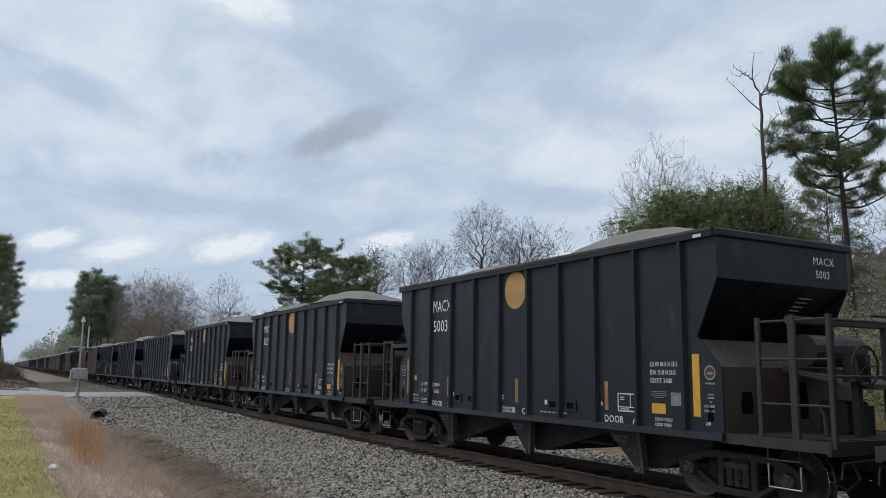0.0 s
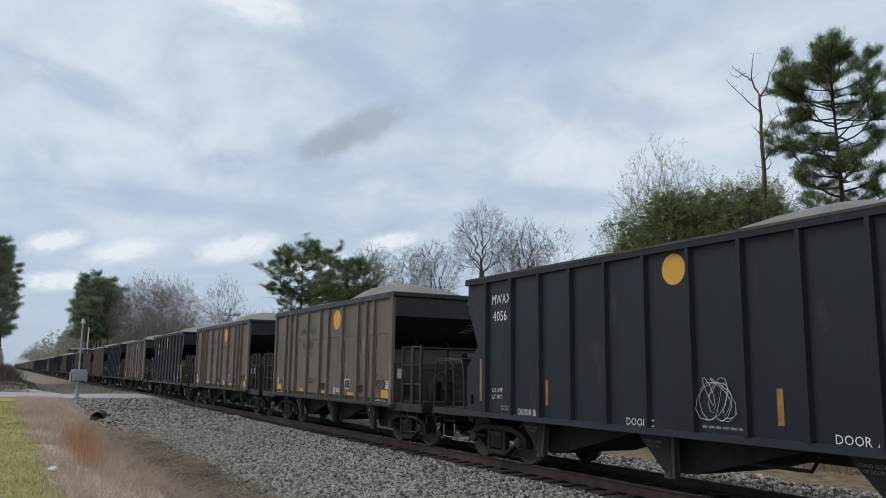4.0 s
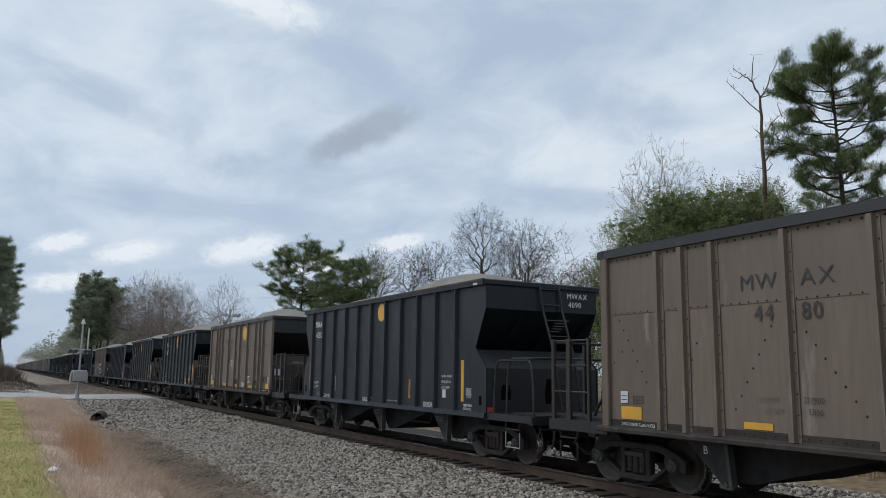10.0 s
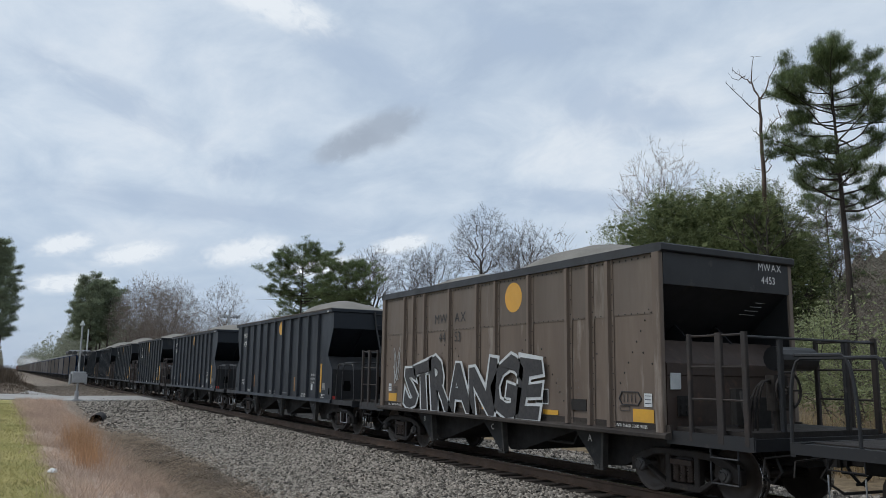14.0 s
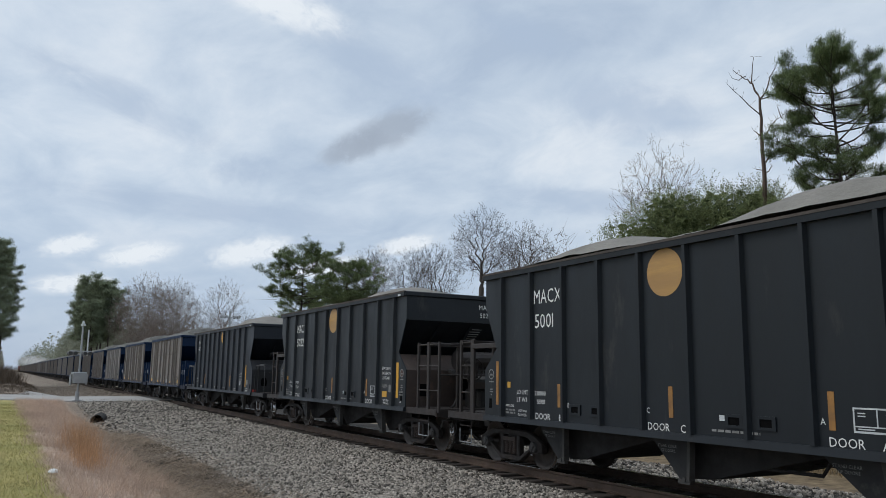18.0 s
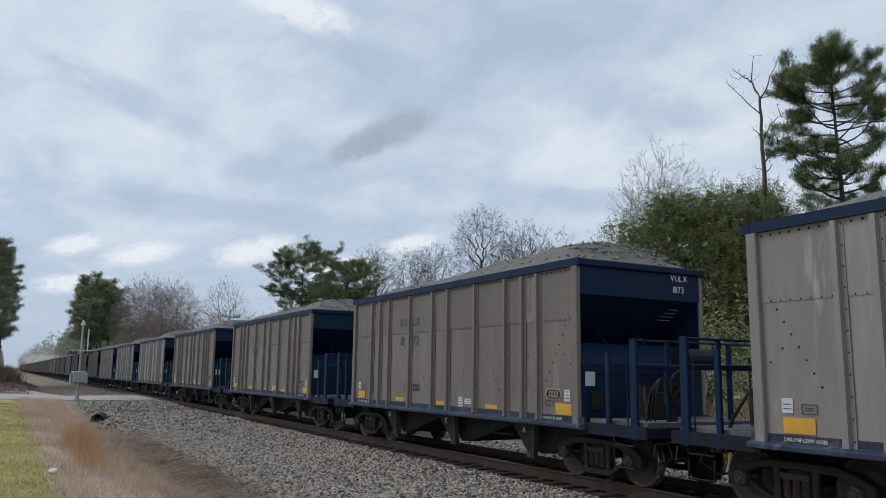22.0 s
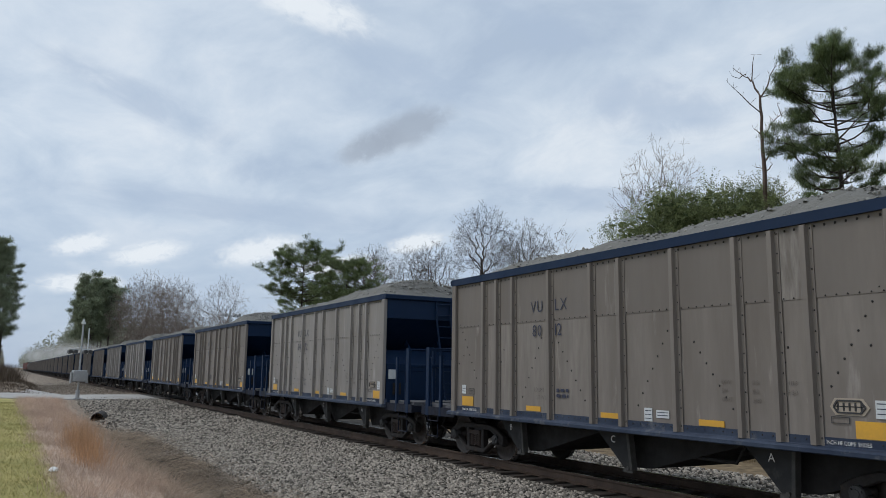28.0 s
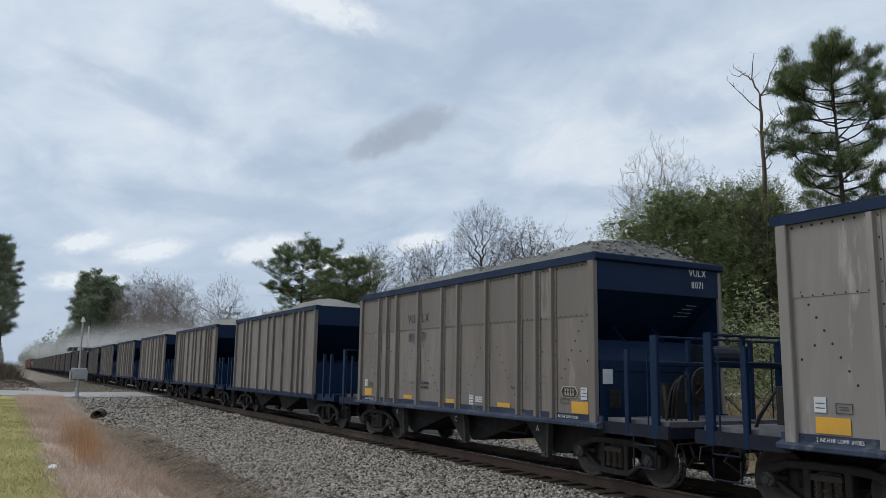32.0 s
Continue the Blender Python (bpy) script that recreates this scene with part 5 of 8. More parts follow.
        for xx in (-2.28, -1.70, 1.32, 1.86):
            pt = part("side_port", Mesh().box(xx - 0.10, xx + 0.10, y - 0.006, y + 0.004, 1.25, 1.36), HOLE, car, "side port with its inner shade painted on")
            fr = Mesh()
            for x0, x1, z0, z1 in ((xx - 0.16, xx + 0.16, 1.36, 1.40), (xx - 0.16, xx + 0.16, 1.21, 1.25), (xx - 0.16, xx - 0.10, 1.25, 1.36), (xx + 0.10, xx + 0.16, 1.25, 1.36)):
                fr.box(x0, x1, y - 0.02, y + 0.004, z0, z1)
            part("port_frame", fr, paint, pt)
        ms = Mesh()
        for t_, x in (("A", 2.68), ("C", -0.44), ("B", -2.50)):
            text_into(ms, t_, 0.085, (x, y, 1.34), wide=0.9)
        part("gate_letters", ms, WHITE, car, "small white gate letters")
    else:
        part("red_plate", Mesh().box(e + 0.056, e + 0.066, -1.50, -1.36, 1.08, 1.18), RED, car, "small red plate")
        part("paper_decal", Mesh().box(4.02, 4.18, y - 0.002, y + 0.003, 1.33, 1.52), DECAL, car, "white paper decal")
        part("paper_decal", Mesh().box(5.12, 5.36, y - 0.002, y + 0.003, 1.40, 1.58), FADED, car, "faded routing decal")
    part("end_plate", Mesh().box(5.0 if style == "M" else 5.55, 5.16 if style == "M" else 5.72, y - 0.094, y - 0.082, top - 0.125, top - 0.075), DECAL, car, "bright corner plate")
    px = e - 0.16
    for s_ in (1, -1):
        ob_port = Mesh().add([(s_ * px - 0.06, y, 1.22), (s_ * px + 0.06, y, 1.22), (s_ * px + 0.05, y, 1.42), (s_ * px - 0.05, y, 1.42)], [(0, 1, 2, 3)])
        # no hole is cut; a near-black face paints its shaded inside
        part("jacking_hole", ob_port, HOLE, car)
    return car


def flat_hopper(palette):
    """A straight-sided aluminium hopper with hat-section posts and a painted steel frame."""
    skin, frame_mat, ink = {"brown": (BROWN, CHARCOAL, INK), "tan": (TAN, BLUE, INKBLUE)}[palette]
    L, half, top = 10.62, 7.245, 4.07
    e = L / 2
    label = {"brown": "weathered brown aluminium hopper car on charcoal frame, heaped with stone", "tan": "weathered tan aluminium hopper car on navy frame, heaped with stone"}[palette]
    car = thing("hopper_car", label, "hopper car", "hopper cars of the train")
    posts = [-3.96, -3.43, -2.82, -1.56, -0.31, 0.45, 1.69, 2.92, 3.55, 4.07]
    for side in (-1, 1):
        a, b = sorted((side * SIDE, side * (SIDE - 0.03)))
        part("side_sheet", Mesh().box(-e + 0.06, e - 0.06, a, b, 1.12, 2.93), skin, car)
        a, b = sorted((side * (SIDE + 0.008), side * (SIDE - 0.03)))
        part("upper_side_sheet", Mesh().box(-e + 0.06, e - 0.06, a, b, 2.93, top - 0.12), TAN_UPPER if palette == "tan" else BROWN_UPPER, car, "grimy upper side sheet")
        yc = side * SIDE
        ms = Mesh().prism_x([(yc - 0.07, top - 0.15), (yc + 0.07, top - 0.15), (yc + 0.085, top - 0.12), (yc + 0.085, top - 0.03), (yc + 0.06, top), (yc - 0.06, top)], -e - 0.05, e + 0.05)
        part("top_chord", ms, frame_mat, car)
        sill = [(-0.04, 0.955), (0.10, 0.955), (0.125, 0.97), (0.125, 1.02), (0.10, 1.045), (0.018, 1.06), (0.012, 1.07), (0.012, 1.17), (-0.04, 1.17)]
        sill = [(yc + side * a, b) for a, b in sill]
        part("side_sill", Mesh().prism_x(sill if side > 0 else sill[::-1], -e - 0.12, e + 0.12), DUSTBLUE if palette == "tan" else DUSTGREY, car, "dust-covered side sill ledge")
        post = Mesh()
        ya, yb = side * (SIDE + 0.008), side * (SIDE + 0.085)
        prof = [(-0.10, ya), (-0.10, ya + side * 0.012), (-0.052, ya + side * 0.012), (-0.045, yb), (0.030, yb), (0.037, ya + side * 0.012), (0.10, ya + side * 0.012), (0.10, ya)]
        m = len(prof)
        post.add([(x, y, 1.06) for x, y in prof] + [(x, y, top - 0.17) for x, y in prof], [(i, (i + 1) % m, (i + 1) % m + m, i + m) for i in range(m)] + [tuple(range(m, 2 * m)), tuple(range(m - 1, -1, -1))])
        pme = post.mesh("post", skin)
        for x in posts:
            part("post", pme, None, car).matrix_basis = Matrix.Translation((x, 0, 0))
        for s in (-1, 1):
            a, b = sorted((s * (e - 0.15), s * (e + 0.02)))
            ya, yb = sorted((side * (SIDE - 0.03), side * (SIDE + 0.07)))
            part("corner_post", Mesh().soft_box(a, b, ya, yb, 1.02, top - 0.15, 0.012), skin, car)
        if side < 0:
            rv = Mesh()
            pts = [(-5.0 + 0.155 * k, 2.95) for k in range(66) if min(abs(-5.0 + 0.155 * k - q) for q in posts) > 0.11]
            diag = []
            for x0, z0, x1, z1, m_ in ((-1.86, 2.6, -2.52, 1.45, 7), (-1.32, 2.5, -0.56, 1.45, 7), (1.51, 2.61, 0.80, 1.42, 7), (2.05, 2.42, 2.74, 1.45, 7), (5.02, 3.0, 4.30, 1.80, 8), (4.86, 2.30, 5.06, 2.12, 2), (-5.02, 3.0, -4.30, 1.80, 8), (-4.86, 2.30, -5.06, 2.12, 2), (-3.2, 2.4, -3.42, 1.9, 3), (3.7, 2.3, 3.58, 1.9, 3)):
                diag += [(x0 + (x1 - x0) * k / (m_ - 1), z0 + (z1 - z0) * k / (m_ - 1)) for k in range(m_)]
            rivets_into(rv, diag, -SIDE - 0.002, 0.019)
            rivets_into(rv, pts, -SIDE - 0.010, 0.014)
            for q in posts:
                rivets_into(rv, [(q + 0.07, 1.15 + 0.27 * k) for k in range(11)], -SIDE - 0.02, 0.014)
            rivets_into(rv, [(-5.1 + 0.17 * k, 1.125) for k in range(61)], -SIDE - 0.012, 0.013)
            rivets_into(rv, [(-5.1 + 0.15 * k, top - 0.20) for k in range(69)], -SIDE - 0.012, 0.02)
            tagged(part("rivets", rv, RIVETM, car, "rows of dark rivets"), kind="stuff")
    for s in (-1, 1):
        y = SIDE - 0.03
        a, b = sorted((s * (e - 0.02), s * (e + 0.02)))
        part("end_panel", Mesh().box(a, b, -y, y, 3.40, top - 0.1), frame_mat, car)
        a, b = sorted((s * (e - 0.06), s * (e + 0.09)))
        part("end_chord", Mesh().soft_box(a, b, -SIDE - 0.07, SIDE + 0.07, top - 0.14, top - 0.006, 0.02), frame_mat, car)
        sl = Mesh().add([(s * (e + 0.0), -y, 3.42), (s * (e + 0.0), y, 3.42), (s * (e - 1.45), y, 2.25), (s * (e - 1.45), -y, 2.25),
                         (s * (e - 0.04), -y, 3.47), (s * (e - 0.04), y, 3.47), (s * (e - 1.48), y, 2.30), (s * (e - 1.48), -y, 2.30)],
                        [(0, 1, 2, 3), (4, 7, 6, 5), (0, 4, 5, 1), (2, 6, 7, 3), (0, 3, 7, 4), (1, 5, 6, 2)])
        for yy in (-0.55, 0.45):
            sl.prism([(s * (e - 0.36), 2.50), (s * (e - 1.10), 2.53), (s * (e - 0.72), 2.82)], yy - 0.02, yy + 0.02)
        for side in (-1, 1):
            yw = side * (y - 0.008)
            sl.prism([(s * (e - 1.5), 1.05), (s * (e - 0.025), 1.05), (s * (e - 0.025), 3.40), (s * (e - 0.1), 3.40), (s * (e - 1.5), 2.27)], yw - 0.006, yw + 0.006)
        part("slope_sheet", sl, frame_mat, car)
        hd = Mesh().prism([(s * (e - 1.5), 2.36), (s * (e - 0.42), 2.52), (s * (e - 0.01), 2.15), (s * (e + 0.025), 2.13), (s * (e + 0.025), 1.95), (s * (e + 0.01), 1.93), (s * (e + 0.01), 1.03), (s * (e - 0.06), 1.03), (s * (e - 0.06), 2.08), (s * (e - 0.45), 2.42), (s * (e - 1.5), 2.26)], -y + 0.02, y - 0.02)
        part("end_box", hd, frame_mat if palette == "tan" else BLACK_END, car, "stained sloping end box")
        ms = Mesh()
        ms.box(*sorted((s * (e + 0.02), s * (e + 0.035))), -1.44, -1.22, 1.72, 1.98)
        part("paper_decal", ms, DECAL, car, "white paper decal")
        ms = Mesh().box(*sorted((s * (e + 0.02), s * (e + 0.05))), -1.30, -1.06, 1.30, 1.62)
        for a in (0, 1):
            for b in (0, 1, 2):
                ms.tube((s * (e + 0.05), -1.24 + 0.12 * a, 1.36 + 0.1 * b), (s * (e + 0.07), -1.24 + 0.12 * a, 1.36 + 0.1 * b), 0.03, n=8)
        part("gauge_panel", ms, UNDER, car, "black gauge panel")
        ms = Mesh()
        ms.soft_box(*sorted((s * (e - 0.1), s * (half - 0.3))), -1.5, 1.5, 0.96, 1.06, 0.02)
        ms.box(*sorted((s * (half - 0.34), s * (half - 0.26))), -1.52, 1.52, 0.90, 1.07)
        for side in (-1, 1):
            ms.prism_x([(side * 1.5 - 0.03, 0.89), (side * 1.5 + 0.03, 0.89), (side * 1.5 + 0.03, 0.92), (side * 1.5, 0.925), (side * 1.5, 1.06), (side * 1.5 + 0.03, 1.065), (side * 1.5 + 0.03, 1.09), (side * 1.5 - 0.03, 1.09)], *sorted((s * e, s * (half - 0.28))))
        part("platform", ms, GRIMEBLUE if palette == "tan" else CHARCOAL, car, "grimy end platform")
        part("platform_grating", Mesh().box(*sorted((s * (e + 0.12), s * (half - 0.36))), -1.42, 1.42, 1.066, 1.15), DECKDUST if palette == "tan" else STEEL, car, "dust-covered walkway grating" if palette == "tan" else "worn walkway grating")
        for side in (-1, 1):
            yy = side * 1.5
            if palette == "tan":
                for px, zt, wd in ((e + 0.72, 2.31, 0.05), (e + 1.37, 2.53, 0.08)):
                    part("rail_post", Mesh().soft_box(s * px - wd, s * px + wd, yy - 0.035, yy + 0.035, 0.88, zt, 0.012), frame_mat, car)
                part("hand_hold", Mesh().pipe([(s * (e + 1.30), yy, 1.02), (s * (e + 1.20), yy, 1.04), (s * (e + 1.20), yy, 2.27), (s * (e + 1.30), yy, 2.29)], 0.014, 6), frame_mat, car)
            else:
                for px, wd in ((e + 0.50, 0.035), (e + 1.075, 0.06), (e + 1.54, 0.045)):
                    part("rail_post", Mesh().soft_box(s * px - wd, s * px + wd, yy - 0.035, yy + 0.035, 0.96, 2.57, 0.012), ENDRAIL, car)
                for z in (1.59, 2.07, 2.53):
                    part("guard_rail", Mesh().tube((s * (e + 0.50), yy, z), (s * (e + 1.54), yy, z), 0.018, n=6), ENDRAIL, car)
            for z in (0.76, 0.40):
                part("stirrup_step", Mesh().pipe([(s * (e + 0.85), yy, z + 0.3), (s * (e + 0.85), yy, z), (s * (e + 1.35), yy, z), (s * (e + 1.35), yy, z + 0.3)], 0.018, 5), GRIMEBLUE if palette == "tan" else CHARCOAL, car)
        g = Mesh()
        ex = e + (1.38 if palette == "tan" else 1.54)
        g.tube((s * ex, -1.5, 2.5), (s * ex, 1.5, 2.5), 0.022, n=6)
        if palette == "tan":
            g.soft_box(s * ex - 0.04, s * ex + 0.04, -1.45, 1.45, 2.03, 2.11, 0.015)
        for yy in (-0.75, 0.75):
            g.soft_box(s * ex - 0.035, s * ex + 0.035, yy - 0.04, yy + 0.04, 1.0, 2.48, 0.012)
        part("end_rail", g, frame_mat, car)
        part("air_reservoir", Mesh().tube((s * (e + 0.55), 0.35, 2.24), (s * (e + 0.55), 1.25, 2.24), 0.20, n=14), GRIMEBLUE if palette == "tan" else CHARCOAL, car)
        vb = Mesh()
        vb.box(*sorted((s * (e + 0.55), s * (e + 0.85))), -0.55, -0.15, 1.1, 1.62)
        vb.pipe([(s * (e + 0.7), -0.35, 1.6), (s * (e + 0.8), -0.75, 1.7), (s * (e + 1.0), -0.9, 1.3), (s * (e + 1.1), -1.0, 0.9)], 0.03, 6)
        vb.tube((s * (e + 0.7), -0.7, 1.2), (s * (e + 0.7), -0.7, 1.75), 0.12, n=10)
        part("brake_valve", vb, UNDER, car, "grimy brake valve and hoses")
    bw = Mesh()
    cx, cy, cz = e + 1.50, -0.55, 1.74
    ring = [(cx, cy + 0.27 * math.cos(2 * math.pi * i / 18), cz + 0.27 * math.sin(2 * math.pi * i / 18)) for i in range(19)]
    bw.pipe(ring, 0.02, 6)
    for i in range(5):
        a0 = 2 * math.pi * i / 5
        bw.tube((cx, cy, cz), (cx + 0.02, cy + 0.26 * math.cos(a0), cz + 0.26 * math.sin(a0)), 0.014, n=5)
    bw.tube((cx - 0.22, cy, cz), (cx + 0.03, cy, cz), 0.06, n=8)
    bw.soft_box(cx - 0.3, cx - 0.1, cy - 0.15, cy + 0.15, cz - 0.30, cz + 0.22, 0.03)
    bw.soft_box(cx - 0.26, cx - 0.16, cy - 0.06, cy + 0.06, 1.06, cz - 0.2, 0.02)
    for k in range(3):
        bw.pipe(arc_bar((cx - 0.2, cy - 0.12 + 0.1 * k, cz + 0.1), (cx - 0.1 - 0.1 * k, cy - 0.5, cz + 0.35), (cx - 0.3, cy - 0.35 - 0.1 * k, 1.1), 6), 0.018, 5)
    part("brake_wheel", bw, STEEL, car, "rusty hand brake wheel, housing and hoses")
    under_parts(car, L, half, ((2.62, 3.26), (-0.66, 0.1), (-3.85, -3.1)), HOPPER, frame_mat)
    for s in (-1, 1):
        add_truck(car, s * 5.15)
    y = -SIDE - 0.012
    for x0, x1, z0, z1 in ((4.60, 5.08, 1.18, 1.39), (-4.90, -4.42, 1.19, 1.395), (-2.38, -1.90, 1.19, 1.285), (-0.13, 0.34, 1.175, 1.265), (2.10, 2.58, 1.18, 1.27)):
        part("reflective_strip", Mesh().box(x0, x1, y - 0.002, y + 0.003, z0, z1), YELLOW, car, "yellow reflective strip")
    for x0, x1, z0, z1 in ((0.95, 1.13, 1.18, 1.39), (1.22, 1.50, 1.245, 1.365), (4.87, 5.05, 1.43, 1.645), (-4.91, -4.74, 1.45, 1.645)):
        part("paper_decal", Mesh().box(x0, x1, y - 0.002, y + 0.003, z0, z1), DECAL, car, "white paper decal")
    ms = Mesh()
    for x0, x1, z0, z1 in ((0.97, 1.11, 1.22, 1.232), (0.97, 1.11, 1.28, 1.292), (0.97, 1.11, 1.34, 1.352), (1.24, 1.48, 1.28, 1.292), (1.24, 1.48, 1.325, 1.337), (4.89, 5.03, 1.48, 1.492), (4.89, 5.03, 1.54, 1.552), (4.89, 5.03, 1.60, 1.612), (-4.89, -4.76, 1.50, 1.512), (-4.89, -4.76, 1.56, 1.572)):
        ms.box(x0, x1, y - 0.004, y - 0.002, z0, z1)
    part("decal_print", ms, INKBLUE, car)
    ms = Mesh()
    for x0, x1, z0, z1 in ((4.28, 4.53, 1.345, 1.355), (4.28, 4.53, 1.42, 1.43), (4.28, 4.29, 1.355, 1.42), (4.52, 4.53, 1.355, 1.42), (-4.61, -4.38, 1.445, 1.455), (-4.61, -4.38, 1.565, 1.575), (-4.61, -4.60, 1.455, 1.565), (-4.39, -4.38, 1.455, 1.565), (-4.56, -4.43, 1.49, 1.50), (-4.56, -4.43, 1.52, 1.53)):
        ms.box(x0, x1, y - 0.004, y, z0, z1)
    part("outlined_panel", ms, INK, car)
    ms = Mesh()
    if palette == "tan":
        hexo = [(4.27, 1.55), (4.34, 1.66), (4.72, 1.66), (4.80, 1.55), (4.72, 1.45), (4.34, 1.45)]
        ms.add([(a, y, b) for a, b in hexo], [tuple(range(6))])
        part("hexagon_decal", ms, HEXM, car, "tan hexagonal decal")
        ms = Mesh()
        for k in range(6):
            (a0, b0), (a1, b1) = [(4.535 + (a - 4.535) * 0.80, 1.555 + (b - 1.555) * 0.70) for a, b in (hexo[k], hexo[(k + 1) % 6])]
            ms.tube((a0, y - 0.002, b0), (a1, y - 0.002, b1), 0.015, n=4)
        for k in range(5):
            ms.box(4.37 + 0.078 * k, 4.395 + 0.078 * k, y - 0.006, y - 0.002, 1.505, 1.605)
        ms.box(4.34, 4.73, y - 0.006, y - 0.002, 1.55, 1.564)
        part("hexagon_print", ms, INK, car)
    else:
        hexo = [(4.27, 1.55), (4.34, 1.66), (4.72, 1.66), (4.80, 1.55), (4.72, 1.45), (4.34, 1.45)]
        for k in range(6):
            (a0, b0), (a1, b1) = hexo[k], hexo[(k + 1) % 6]
            ms.tube((a0, y, b0), (a1, y, b1), 0.012, n=4)
        for k in range(4):
            ms.box(4.38 + 0.09 * k, 4.395 + 0.09 * k, y - 0.004, y, 1.49, 1.62)
        part("hexagon_print", ms, INK, car)
        ms = Mesh().box(1.88, 2.27, y - 0.002, y + 0.003, 1.38, 1.65)
        part("inspection_box", ms, INK, car, "black inspection panel")
        ms = Mesh()
        for x0, x1, z0, z1 in ((1.87, 2.28, 1.37, 1.39), (1.87, 2.28, 1.64, 1.66), (1.87, 1.885, 1.39, 1.64), (2.265, 2.28, 1.39, 1.64), (2.08, 2.095, 1.39, 1.64), (1.93, 2.03, 1.56, 1.575), (1.93, 2.03, 1.60, 1.612)):
            ms.box(x0, x1, y - 0.006, y - 0.002, z0, z1)
        part("inspection_frame", ms, WHITE, car)
        n = 28
        ms = Mesh().add([(1.08 + 0.31 * math.cos(2 * math.pi * i / n), y, 3.505 + 0.31 * math.sin(2 * math.pi * i / n)) for i in range(n)], [tuple(range(n))])
        part("disc_emblem", ms, ORANGE, car, "plain orange disc")
        for x0, x1 in ((-0.24, 0.34), (3.0, 3.42)):
            part("tool_plate", Mesh().box(x0, x1, y - 0.02, y, 1.30, 1.50), UNDER, car, "dark gate control plate")
    ms = Mesh()
    text_into(ms, "2 INCH TREAD COND SHOES" if palette == "brown" else "2 INCH HF COMP SHOES", 0.05, (4.15, -SIDE - 0.016, 1.085), wide=0.8, track=0.12)
    text_into(ms, "2 INCH TREAD COND SHOES" if palette == "brown" else "2 INCH HF COMP SHOES", 0.05, (-4.9, -SIDE - 0.016, 1.085), wide=0.8, track=0.12)
    part("sill_lettering", ms, WHITE, car, "white stencilled sill lettering")
    ms = Mesh()
    text_into(ms, "LD LMT", 0.075, (-2.10, y, 1.57), wide=0.85)
    text_into(ms, "LT WT", 0.075, (-2.02, y, 1.42), wide=0.85)
    part("data_lettering", ms, GHOST, car, "faded stencilled data lettering")
    ms = Mesh()
    for x_, rows_ in ((2.56, ("EXW", "EW", "CU FT")), (3.10, ("10-8", "10-8", "2480")), (3.66, ("H 13-3", "H 13-3"))):
        for k, t_ in enumerate(rows_):
            text_into(ms, t_, 0.06, (x_, y, 1.80 - 0.125 * k), wide=0.8, track=0.1)
    part("size_lettering", ms, GHOST, car, "worn stencilled size lettering")
    ms = Mesh()
    for x_, xt in ((2.62, "A"), (-0.66, "C"), (-3.85, "B")):
        text_into(ms, xt, 0.12, (x_ + 0.42, -1.245, 0.74))
    part("door_letters", ms, WHITE, car, "white door letters")
    return car


